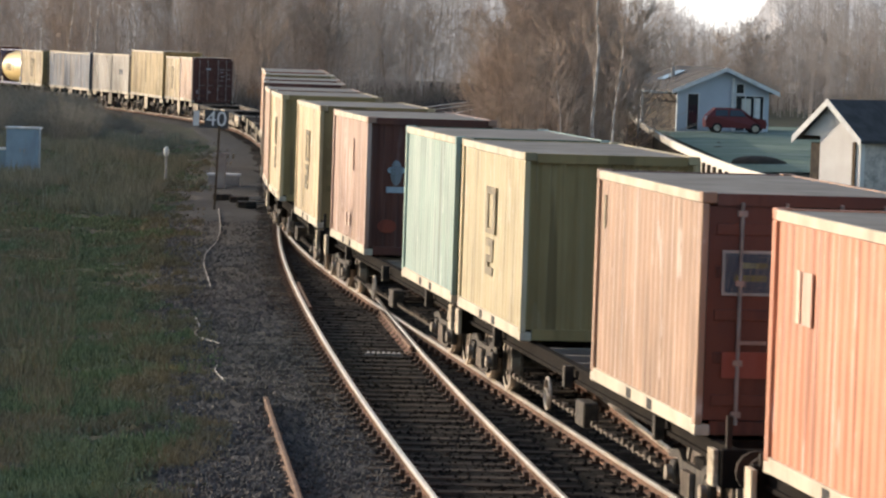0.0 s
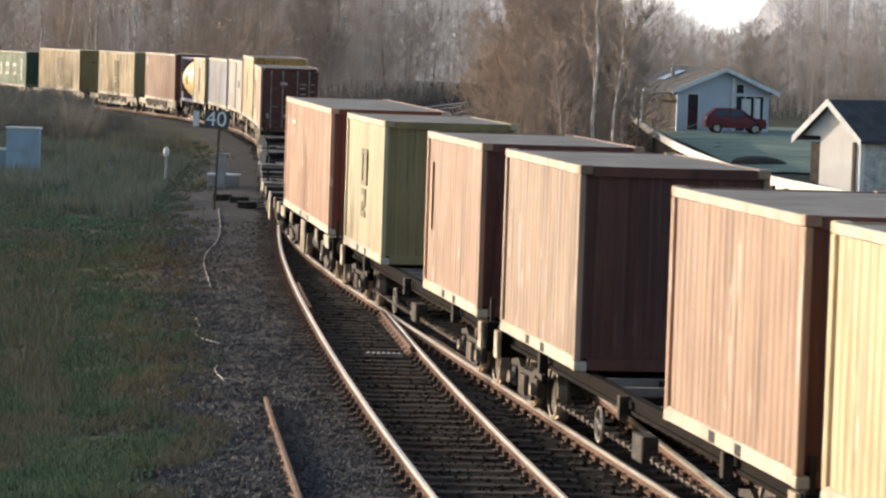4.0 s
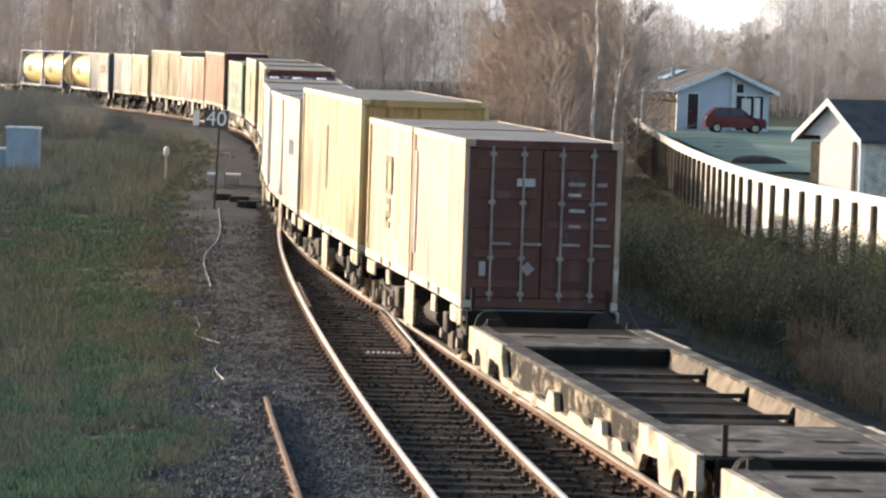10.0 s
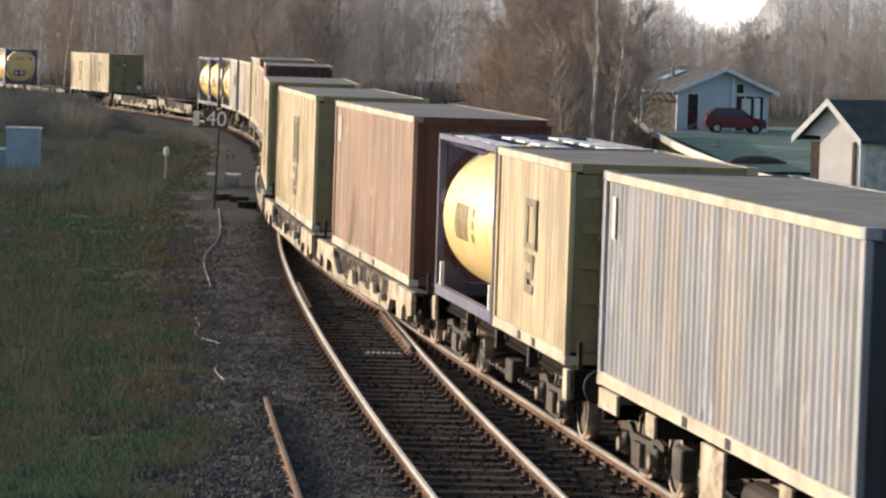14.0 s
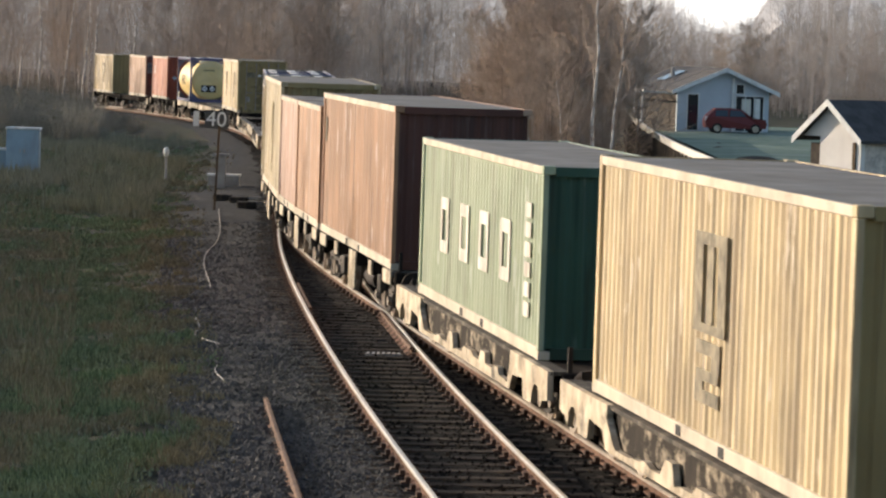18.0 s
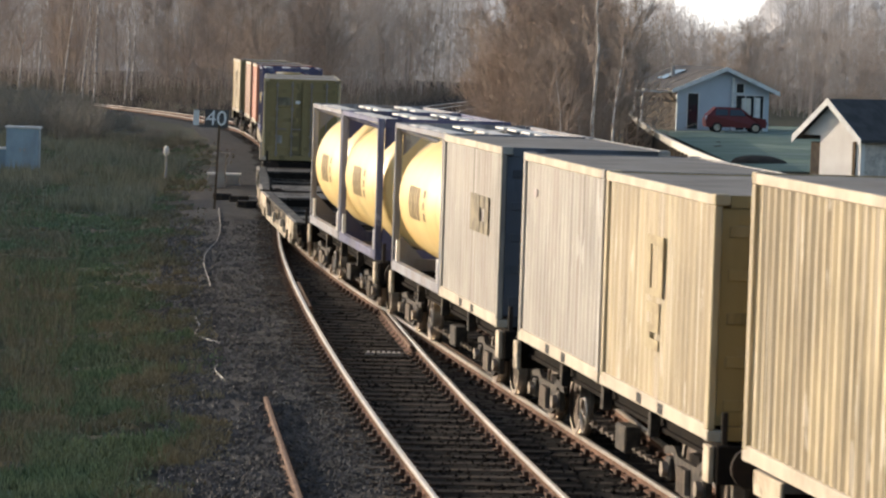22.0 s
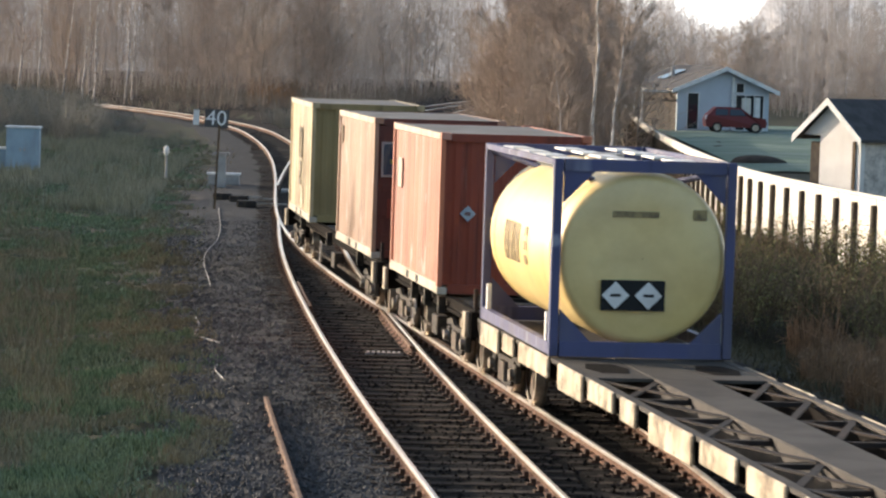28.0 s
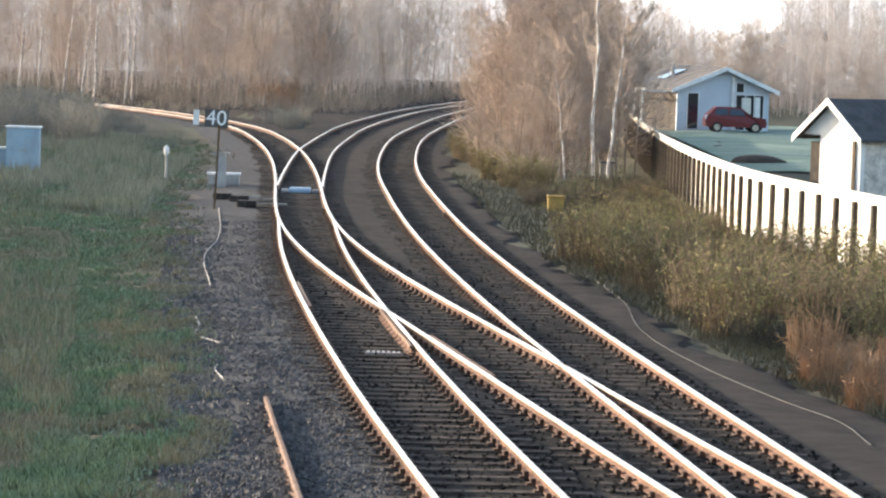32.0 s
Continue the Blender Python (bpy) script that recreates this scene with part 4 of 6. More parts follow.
    for s in (-1, 1):
        bm = BM()
        box(bm, -1.15, 1.15, s * (h - 0.14) - 0.08, s * (h - 0.14) + 0.08, top - 0.42, top - 0.02, 0.015)
        part("headstock", bm, M_NEARBLACK, root)
        if style == 'F':
            for x in (-1.19, 1.19):
                bm = BM()
                box(bm, x - 0.03, x + 0.03, s * (h - 0.3) - 0.15, s * (h - 0.3) + 0.15, top - 0.42, top - 0.03, 0.01)
                part("end_bracket", bm, M_WAGONPALE, root, "pale stained bracket on the frame's end")
        for x in (-0.87, 0.87):
            bm = BM()
            zb = 0.75 if style == 'M' else 0.82
            cyl(bm, (x, s * (h - 0.1), zb), (x, s * (h + 0.3), zb), 0.09, seg=10)
            cyl(bm, (x, s * (h + 0.3), zb), (x, s * (h + 0.36), zb), 0.22, seg=16)
            part("buffer", bm, M_WAGON, root)
        for x in (-1.05, 1.05):
            bm = BM()
            box(bm, x - 0.03, x + 0.03, s * (h - 0.2) - 0.03, s * (h - 0.2) + 0.03, top - 0.05, top + (0.32 if s < 0 else 0.1))
            part("stanchion", bm, M_WAGON, root)
        bogie(root, s * (h - 2.0))
    return root


# ------------------------------------------------------------------ the train
def travelled(t):
    """Metres that the train has rolled since the clip began; it gathers speed from 15 to 17 m/s."""
    k = t / 32.0
    return 32.0 * (15.2375 * k + 1.7418 * k ** 2 - 1.8225 * k ** 3 + 1.0726 * k ** 4)


_y = np.arange(-560.0, 900.0, 0.25)
_x = LINE_TRAIN(_y)
_s = np.concatenate([[0], np.cumsum(np.hypot(np.diff(_x), np.diff(_y)))])
_s -= np.interp(40, _y, _s)


def on_line(s):
    return np.array([np.interp(s, _s, _x), np.interp(s, _s, _y)])


def ride(mid, half, z, t):
    """Pose at t of a thing whose middle lies mid metres back along the train; half: half its wheelbase."""
    c = mid - travelled(t)
    a, b = on_line(c - half), on_line(c + half)
    d = b - a
    m = (a + b) / 2
    return pose(m[0], m[1], z + float(line_fall(m[1])), 0, 0, math.degrees(math.atan2(-d[0], d[1])))


# wagons: near end, far end, style
WAGONS = [(-22.6, -3.4, 'F'), (-2.4, 16.55, 'F'), (16.75, 35.8, 'F'), (36.9, 55.4, 'F'), (55.7, 74.4, 'F'), (75.3, 94.4, 'F'),
          (96.2, 109.5, 'E'), (110.0, 122.9, 'E'), (123.4, 136.2, 'E'), (137.3, 153.5, 'M'), (154.1, 170.7, 'M'),
          (171.9, 184.6, 'E'), (185.6, 198.6, 'E'), (198.9, 211.5, 'E'), (211.8, 224.6, 'E'), (226.5, 239.7, 'F'),
          (240.8, 256.5, 'M'), (257.1, 273.6, 'M'), (275.4, 291.2, 'M'), (291.9, 307.9, 'M'),
          (309.2, 321.7, 'E'), (322.0, 333.6, 'E'), (333.9, 346.5, 'E'), (348.0, 361.2, 'F'), (362.2, 375.2, 'F'), (376.8, 389.9, 'F'),
          (391.6, 407.3, 'M'), (407.9, 424.3, 'M'), (425.6, 439.0, 'F'), (440.2, 464.9, 'X'), (465.7, 476.1, 'F'), (477.2, 496.5, 'F')]

S20, L40, T = 6.058, 12.192, 2.896
STD = 2.591
DM = M_DARKMARK


def tall_mark(L, k=0, DM=M_DARKMARK):
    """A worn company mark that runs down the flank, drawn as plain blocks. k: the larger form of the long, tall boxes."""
    y0, w, up, lo = (-1.0, 1.5, (1.24, 2.3), (0.5, 1.16)) if k else (-0.45, 0.9, (1.3, 1.98), (0.7, 1.23))
    b, t = w * 0.26, (lo[1] - lo[0]) * 0.22
    out = [(y0, y0 + b, *up, DM), (y0 + w - b, y0 + w, *up, DM)]   # a tall frame with a worn bar down its middle
    out += [(y0 + b, y0 + w - b, up[1] - t * 0.9, up[1], DM), (y0 + b, y0 + w - b, up[0], up[0] + t * 0.7, DM)]
    if k:
        out += [(y0 + w * 0.4, y0 + w * 0.6, up[0] + t * 0.75, up[1] - t * 0.95, DM)]
    # below it a zigzag of bars
    out += [(y0 + w * 0.12, y0 + w * 0.88, lo[1] - t, lo[1], DM), (y0 + w * 0.12, y0 + w * 0.38, lo[1] - t * 2.1, lo[1] - t, DM), (y0 + w * 0.15, y0 + w * 0.85, lo[1] - t * 2.9, lo[1] - t * 2.1, DM),
            (y0 + w * 0.62, y0 + w * 0.88, lo[0] + t, lo[1] - t * 2.9, DM), (y0 + w * 0.12, y0 + w * 0.88, lo[0], lo[0] + t, DM)]
    return out


# containers: name of look, near end, length, height, paint, label, marks, doors, end marks
LOADS = [
    (-10.47, S20, STD, C_ORANGE, "faded orange corrugated steel container on a flat wagon", [(1.4, 1.75, 1.55, 2.05, C_FADE), (1.85, 1.98, 1.55, 2.05, C_FADE)], False, []),
    (-1.27, S20, STD, C_BROWN, "weathered brown corrugated container with a shaded dark red end", [(2.4, 2.5, 1.9, 2.3, DM)], True, [(-0.98, -0.38, 1.5, 1.98, C_GREYW), (-0.95, -0.41, 1.53, 1.95, E_BLUE), (-0.85, -0.5, 1.65, 1.72, M_LIME), (-0.8, -0.48, 1.79, 1.85, M_LIME), (-0.95, -0.3, 0.62, 0.9, E_RED)]),
    (10.22, S20, STD, C_OLIVE, "scuffed olive-cream container with a faded dark mark", tall_mark(S20), False, []),
    (16.97, S20, STD, C_TEAL, "scratched pale teal container with a shaded dark green end", [], False, []),
    (28.55, S20, STD, C_MAROON, "faded maroon container with pale emblem on its end", [(-0.72, -0.55, 1.5, 2.1, C_FADE), (-0.45, -0.2, 0.4, 0.65, C_FADE), (0.15, 0.3, 0.4, 0.65, C_FADE)], False, [("oval", -0.65, 1.55, 0.11, 0.24, C_SKY), ("oval", -0.65, 1.6, 0.17, 0.08, C_SKY), (-0.83, -0.47, 1.18, 1.29, C_SKY), ("oval", -0.8, 0.55, 0.18, 0.13, E_RED)]),
    (37.46, S20, STD, C_CREAM, "cream container with a tall dark mark on its flank", tall_mark(S20), True, [(-0.75, -0.25, 1.75, 2.1, DM), ("diamond", -0.5, 0.42, 0.34, C_SKY), (-0.65, -0.3, 0.85, 1.15, E_PALE)]),
    (49.0, S20, STD, C_CREAM, "cream container with shaded olive end and a tall dark mark", tall_mark(S20), False, []),
    (55.99, S20, STD, C_BROWN, "dull brown ribbed container with pale scratches", [], False, []),
    (67.64, S20, STD, C_BROWN2, "red-brown container with a shaded dark maroon end", [], False, []),
    (75.94, S20, STD, C_BROWN, "brown container with a column of pale lettering", [(2.3, 2.5, 1.0, 2.1, C_PINK)], False, []),
    (87.69, S20, STD, C_OLIVE, "worn olive-cream container with blurred dark mark", tall_mark(S20), False, []),
    (96.8, L40, STD, C_PINK, "long sun-faded pinkish red container", [(3.2, 4.2, 2.0, 2.1, C_WHITE)], False, []),
    (172.33, S20, STD, C_ROSE, "red container with shaded dark doors and chrome lock rods", [(2.5, 2.75, 0.5, 2.2, C_GREYW)], True, [(-0.4, -0.12, 1.88, 2.0, E_PALE), (0.4, 0.66, 1.9, 1.96, E_PALE), (0.84, 1.0, 1.9, 1.96, E_PALE), (0.4, 0.6, 1.74, 1.79, E_PALE), (0.84, 1.0, 1.62, 1.67, E_PALE), (0.42, 0.66, 1.5, 1.55, E_PALE), (0.84, 1.0, 1.38, 1.43, E_PALE), (0.42, 0.6, 1.26, 1.31, E_PALE), ("diamond", -0.2, 0.62, 0.11, E_PALE), (-0.95, -0.85, 0.5, 0.72, E_PALE)]),
    (178.6, S20, STD, C_CREAM, "yellow-cream container with a faded dark mark", tall_mark(S20), False, []),
    (186.02, L40, T, C_YELLOW, "tall long yellow-cream container streaked with dirt", [(0.3, 0.6, 0.9, 2.2, DM)], False, []),
    (199.1, S20, STD, C_GREYW, "pale grey container with dirty vertical streaks", [(-0.9, -0.55, 1.25, 1.6, E_GREY), (-0.45, -0.1, 1.3, 1.6, E_GREY), (0.0, 0.4, 1.25, 1.6, E_GREY)], False, []),
    (205.3, S20, STD, C_GREYW, "stained grey container with a small pale emblem", [(2.0, 2.2, 1.6, 1.72, C_WHITE)], False, []),
    (212.5, L40, STD, C_GREY, "long blue-grey container with paint flaking off", [(5.3, 5.5, 1.8, 2.3, C_WHITE)], False, []),
    (227.0, S20, STD, C_CREAM, "cream container with shaded dark end and dark tall mark", tall_mark(S20), True, [(-0.5, 0.2, 1.75, 2.1, DM)]),
    (242.43, L40, T, C_BROWN, "tall long dusty brown-pink container with a square logo", [(4.9, 5.5, 2.1, 2.6, C_GREYW)], False, []),
    (258.95, L40, T, C_CREAM, "tall long cream container, ribbed, with a dark tall mark", tall_mark(L40, 1), True, [(-0.6, -0.1, 1.8, 2.1, DM)]),
    (277.41, L40, T, C_CREAM, "tall long cream container with shaded olive end and dark mark", tall_mark(L40, 1), False, [(-0.5, 0.0, 2.0, 2.12, C_OCHRE)]),
    (293.64, L40, STD, C_GREEN, "long green container with four big white letters", [], False, [(-0.1, 0.15, 2.1, 2.25, M_WHITE)]),
    (309.5, L40, T, C_BROWN3, "tall long brown container with a shaded dark maroon end", [(5.3, 5.55, 1.9, 2.4, DM)], False, [(-0.55, -0.2, 2.0, 2.35, C_OLIVE)]),
    (322.3, S20, STD, C_RUST, "rusty red-brown container with scuffed flank", [], False, []),
    (328.4, S20, STD, C_MAROON, "faded brown container with pale streaks and scratches", [], False, []),
    (334.6, L40, T, C_CREAM2, "tall long cream container streaked with rust", tall_mark(L40, 1, M_FAINT), False, []),
    (348.4, S20, STD, C_CREAM2, "cream container with brown shaded doors and dark mark", tall_mark(S20, 0, M_FAINT), True, [(-0.6, -0.1, 1.8, 2.0, DM)]),
    (354.6, S20, STD, C_GREYW, "streaked pale grey container with small white mark", [(1.85, 2.1, 2.02, 2.12, E_PALE)], False, []),
    (362.6, S20, STD, C_GREYW, "dented silver-grey container with a dark block logo", [(-1.9, -1.5, 1.25, 1.8, DM), (-1.45, -1.05, 1.25, 1.42, DM), (-1.45, -1.05, 1.62, 1.8, DM), (-1.0, -0.1, 1.25, 1.8, DM)], True, [(-0.55, -0.2, 2.0, 2.12, E_BLUE), (0.62, 0.98, 0.95, 1.7, C_TEAL), (-0.9, 0.9, 1.78, 1.8, M_NEARBLACK)]),
    (426.45, S20, STD, C_CREAM, "cream container with shaded olive doors and dark mark", tall_mark(S20), True, [(-0.75, -0.35, 1.75, 2.0, DM), (-0.2, -0.05, 1.8, 1.9, M_WHITE), (-0.8, -0.6, 0.55, 0.8, C_GREYW), ("oval", 0.85, 0.38, 0.15, 0.15, M_WHITE), (0.68, 1.0, 0.6, 0.75, E_GREEN)]),
    (432.6, S20, STD, C_CREAM, "cream container with faded lettering down its flank", tall_mark(S20), False, []),
    (469.0, S20, STD, C_RED, "bright red container with a white square patch", [(1.75, 2.25, 1.5, 2.0, C_FADE)], False, [("diamond", -0.75, 1.3, 0.13, C_SKY), (-0.8, -0.7, 1.27, 1.33, E_RED)]),
    (477.8, S20, STD, C_BROWN, "brown ribbed container with a blue and yellow end emblem", [(2.3, 2.4, 1.95, 2.3, DM)], True, [(-1.08, -0.3, 1.5, 2.15, C_GREYW), (-1.04, -0.34, 1.54, 2.11, E_BLUE), (-0.92, -0.5, 1.75, 1.83, M_LIME), (-0.86, -0.46, 1.9, 1.98, M_LIME), (-0.95, -0.4, 0.75, 1.1, E_RED)]),
    (489.7, S20, STD, C_CREAM, "last cream container with shaded olive end and dark mark", tall_mark(S20), False, []),
]
TANKS = [(233.2, C_BLUE, False), (368.7, C_STEEL, False), (377.2, C_BLUE, False), (383.4, C_STEEL, False), (458.2, C_BLUE, True)]

MOVERS = []


def wagon_under(u):
    for a, b, st in WAGONS:
        if a <= u <= b:
            return st
    return 'F'


def build_train():
    made = {}
    words = {'F': "open-framed flat wagon with rusty bogies carrying containers", 'E': "short flat wagon with pale side boxes and a grey spine",
             'X': "long flat wagon with grey spine and lattice-braced deck", 'M': "low-deck wagon with pale pierced solebars and grey deck"}
    for a, b, st in WAGONS:
        L = b - a
        key = (st, round(L * 2) / 2)
        if key in made:
            w = copy_thing(made[key], Matrix())
        else:
            w = made[key] = wagon(key[1], st, words[st])
        MOVERS.append((w, (a + b) / 2, L / 2 - 2.0, 0.0))
    for u, L, H, mat, label, marks, door, ends in LOADS:
        c = container("shipping_container", L, H, mat, label, marks, door, None, True, ends)
        if mat is C_GREEN:
            big_letters(c, L)
        z = 0.9 if wagon_under(u + L / 2) == 'M' else 1.02
        MOVERS.append((c, u + L / 2, L / 2, z))
    for u, mat, board in TANKS:
        c = tank_container("tank_container", mat, "cream-yellow tank in a " + ("blue" if mat is C_BLUE else "grey") + " steel frame", board)
        MOVERS.append((c, u + S20 / 2, S20 / 2, 1.02))


def big_letters(c_ob, L):
    """The company's four white initials, drawn as plain worn blocks, and a column of small ones."""
    x0, x1 = -CW / 2 - 0.003, -CW / 2 + 0.012
    for y in (3.2, 1.05, -0.95, -3.0):
        w, t, z0, z1 = 0.44, 0.19, 0.85, 1.72
        for a, b, c, d in ((y - w, y - w + t, z0, z1), (y + w - t, y + w, z0, z1), (y - w + t, y + w - t, z1 - t, z1), (y - w + t, y + w - t, z0, z0 + t)):
            bm = BM()
            box(bm, x0, x1, a, b, c, d)
            part("marking", bm, C_WHITE, c_ob, "stroke of a white painted block")
    for k in range(6):
        bm = BM()
        z = 0.5 + k * 0.27
        box(bm, x0, x1, -5.2, -4.75, z, z + 0.2)
        part("marking", bm, C_WHITE, c_ob)


def motions():
    for ob, mid, half, z in MOVERS:
        walk(ob, [(t, ride(mid, half, z, t)) for t in range(0, 33)])


build_train()
# ------------------------------------------------------------------ plants
M_BARK = material("alder_bark", (0.31, 0.24, 0.19), 0.9, 0, (0.22, 0.17, 0.135), 3, 0.6, rnd=0.25)
M_TWIG = material("winter_twigs", (0.41, 0.325, 0.26), 0.9, 0, (0.33, 0.26, 0.21), 0.5, 0.6, rnd=0.25)
M_BIRCH = material("birch_bark", (0.66, 0.61, 0.56), 0.8, 0, (0.3, 0.25, 0.21), 2.5, 0.7, rnd=0.12)
M_SCRUB = material("dull_brown_scrub", (0.3, 0.27, 0.225), 0.95, 0, (0.24, 0.22, 0.18), 0.3, 0.6, rnd=0.2, spec=0.0)
# far wood paler than its bark: the haze of distance put into the colour
M_FARWOOD = material("haze_paled_far_wood", (0.395, 0.35, 0.315), 1.0, 0, (0.35, 0.31, 0.28), 0.12, 0.7, rnd=0.12, spec=0.0)
M_UNDER = material("dead_undergrowth", (0.22, 0.19, 0.16), 1.0, 0, (0.17, 0.148, 0.125), 0.2, 0.7, rnd=0.3, spec=0.0)
M_FARHILL = material("haze_glow_wood_edge", (0.5, 0.46, 0.44), 1.0, 0, (0.42, 0.39, 0.375), 0.3, 0.7, 0.5, 0.8, (0.36, 0.31, 0.28), 0.5, (1.2, 1, 0.1), spec=0.0)
M_BRAMBLE = material("bramble_stem", (0.19, 0.135, 0.085), 0.9, 0, (0.13, 0.095, 0.06), 1.0, 0.6, rnd=0.4)
# darker than the other bramble stems: the slope's shade put into the colour
M_DULL = material("shade_dulled_bramble", (0.1, 0.08, 0.062), 0.95, 0, (0.07, 0.058, 0.046), 1.0, 0.6, rnd=0.3, spec=0.1)
M_VERGE = material("verge_stalks", (0.13, 0.105, 0.062), 0.9, 0, (0.09, 0.08, 0.045), 0.6, 0.6, rnd=0.3)
M_DEADGROWTH = material("dead_growth_stalks", (0.29, 0.265, 0.19), 0.9, 0, (0.22, 0.215, 0.145), 0.4, 0.6, rnd=0.3)
M_LEAF = material("winter_leaf", (0.22, 0.215, 0.075), 0.8, 0, (0.22, 0.18, 0.075), 1.2, 0.7, rnd=0.4)
M_LEAF2 = material("dull_green_leaf", (0.075, 0.1, 0.04), 0.75, 0, (0.11, 0.1, 0.042), 1.2, 0.7, rnd=0.4)
M_REED = material("dead_reed", (0.3, 0.19, 0.11), 0.9, 0, (0.22, 0.14, 0.085), 1.2, 0.6, rnd=0.3)
M_GRASS = material("winter_grass", (0.156, 0.202, 0.112), 0.85, 0, (0.192, 0.212, 0.128), 0.5, 0.7, rnd=0.5, spec=0.1)
M_GRASSDRY = material("dry_grass", (0.26, 0.22, 0.138), 0.9, 0, (0.2, 0.178, 0.115), 0.6, 0.6, rnd=0.35)


class Sticks:
    """Collects tapered three-sided sticks and leaves as plain lists."""
    def __init__(self):
        self.v, self.f = [], []

    def stick(self, a, b, r0, r1):
        ax, ay, az = float(a[0]), float(a[1]), float(a[2])
        bx, by, bz = float(b[0]), float(b[1]), float(b[2])
        dx, dy, dz = bx - ax, by - ay, bz - az
        n = math.sqrt(dx * dx + dy * dy + dz * dz) or 1.0
        dx, dy, dz = dx / n, dy / n, dz / n
        if abs(dz) > 0.7:
            ux, uy, uz = dy * 0.2 - dz * 0.9, dz * 0.3 - dx * 0.2, dx * 0.9 - dy * 0.3
        else:
            ux, uy, uz = dy, -dx, 0.0
        n = math.sqrt(ux * ux + uy * uy + uz * uz) or 1.0
        ux, uy, uz = ux / n, uy / n, uz / n
        wx, wy, wz = dy * uz - dz * uy, dz * ux - dx * uz, dx * uy - dy * ux
        k = len(self.v)
        for x, y, z, r in ((ax, ay, az, r0), (bx, by, bz, r1)):
            for c, q in ((1.0, 0.0), (-0.5, 0.866), (-0.5, -0.866)):
                c, q = c * r, q * r
                self.v.append((x + ux * c + wx * q, y + uy * c + wy * q, z + uz * c + wz * q))
        self.f += [(k, k + 1, k + 4, k + 3), (k + 1, k + 2, k + 5, k + 4), (k + 2, k, k + 3, k + 5)]

    def bend(self, pts, r0, r1):
        n = len(pts) - 1
        for i in range(n):
            self.stick(pts[i], pts[i + 1], r0 + (r1 - r0) * i / n, r0 + (r1 - r0) * (i + 1) / n)

    def tube(self, pts, radii, n=6):
        """A bent, tapered tube through pts."""
        k = len(self.v)
        for p, r in zip(pts, radii):
            for i in range(n):
                a = 6.28318 * i / n
                self.v.append((float(p[0]) + r * math.cos(a), float(p[1]) + r * math.sin(a), float(p[2])))
        for j in range(len(pts) - 1):
            for i in range(n):
                self.f.append((k + j * n + i, k + j * n + (i + 1) % n, k + (j + 1) * n + (i + 1) % n, k + (j + 1) * n + i))

    def blade(self, p, tip, w):
        k = len(self.v)
        p, tip = np.asarray(p, float), np.asarray(tip, float)
        s = np.array((w, w * 0.35, 0))
        self.v += [tuple(p - s), tuple(p + s), tuple(tip)]
        self.f.append((k, k + 1, k + 2))

    def leaf(self, p, size, rng):
        k = len(self.v)
        p = np.asarray(p, float)
        a, b = rng.normal(0, 1, 3), rng.normal(0, 1, 3)
        a, b = a / np.linalg.norm(a) * size, b / np.linalg.norm(b) * size * 0.6
        self.v += [tuple(p - a), tuple(p + b), tuple(p + a), tuple(p - b)]
        self.f.append((k, k + 1, k + 2, k + 3))


def tree(seed, height, birch, lean=(0, 0), low=0.12, stems=1, twigs=1.0, girth=1.0):
    """A bare winter tree: bent, tapered trunks, limbs and a crown of fine twigs."""
    rng = np.random.default_rng(seed)
    C, stems_made = Sticks(), []
    for st in range(stems):
        T = Sticks()
        stems_made.append(T)
        base = np.array((rng.normal(0, 0.25) * (stems > 1), rng.normal(0, 0.25) * (stems > 1), -0.2))
        h = height * rng.uniform(0.8, 1.0)
        drift = np.array((lean[0] + rng.normal(0, 0.05), lean[1] + rng.normal(0, 0.05), 1.0))
        pts = [base]
        n = 9
        for i in range(n):
            pts.append(pts[-1] + drift * h / n + np.append(rng.normal(0, 0.02 * h / n * 3, 2), 0))
        r = (0.0075 * height * (1.0 if stems == 1 else 0.75) + 0.015) * girth
        T.tube(pts, [r * (1 - i / n * 0.9) for i in range(n + 1)])
        for k in range(int(26 * twigs / stems ** 0.5)):
            f = rng.uniform(low, 0.98)
            i = min(int(f * n), n - 1)
            p = pts[i] + (pts[i + 1] - pts[i]) * (f * n - i)
            ang = rng.uniform(0, 6.283)
            ln = h * rng.uniform(0.1, 0.24) * (1.15 - f * 0.7)
            d = np.array((math.cos(ang), math.sin(ang), rng.uniform(0.5, 1.5)))
            d /= np.linalg.norm(d)
            q = p + d * ln * 0.55
            e = q + (d + (0, 0, 0.25)) * ln * 0.5
            C.bend([p, q, e], r * 0.28 * (1.1 - f), 0.008)
            for m in range(int(9 * twigs)):
                g = rng.uniform(0.2, 1.0)
                o = p + (e - p) * g
                dd = d + rng.normal(0, 0.55, 3) + (0, 0, 0.15)
                o2 = o + dd * ln * rng.uniform(0.16, 0.4)
                C.stick(o, o2, 0.011, 0.005)
                for _ in range(2):
                    o3 = o2 + (dd + rng.normal(0, 0.6, 3)) * ln * 0.18
                    C.stick(o2, o3, 0.008, 0.004)
    root = empty("birch_tree" if birch else "tree")
    tagged(root, "slim white-barked birch, bare in winter" if birch else "bare brown winter tree in rough scrub", "tree", "lineside trees")
    for T in stems_made:
        raw("trunk", T.v, T.f, M_BIRCH if birch else M_BARK, root, smooth=True)
    raw("crown", C.v, C.f, M_TWIG, root)
    return root


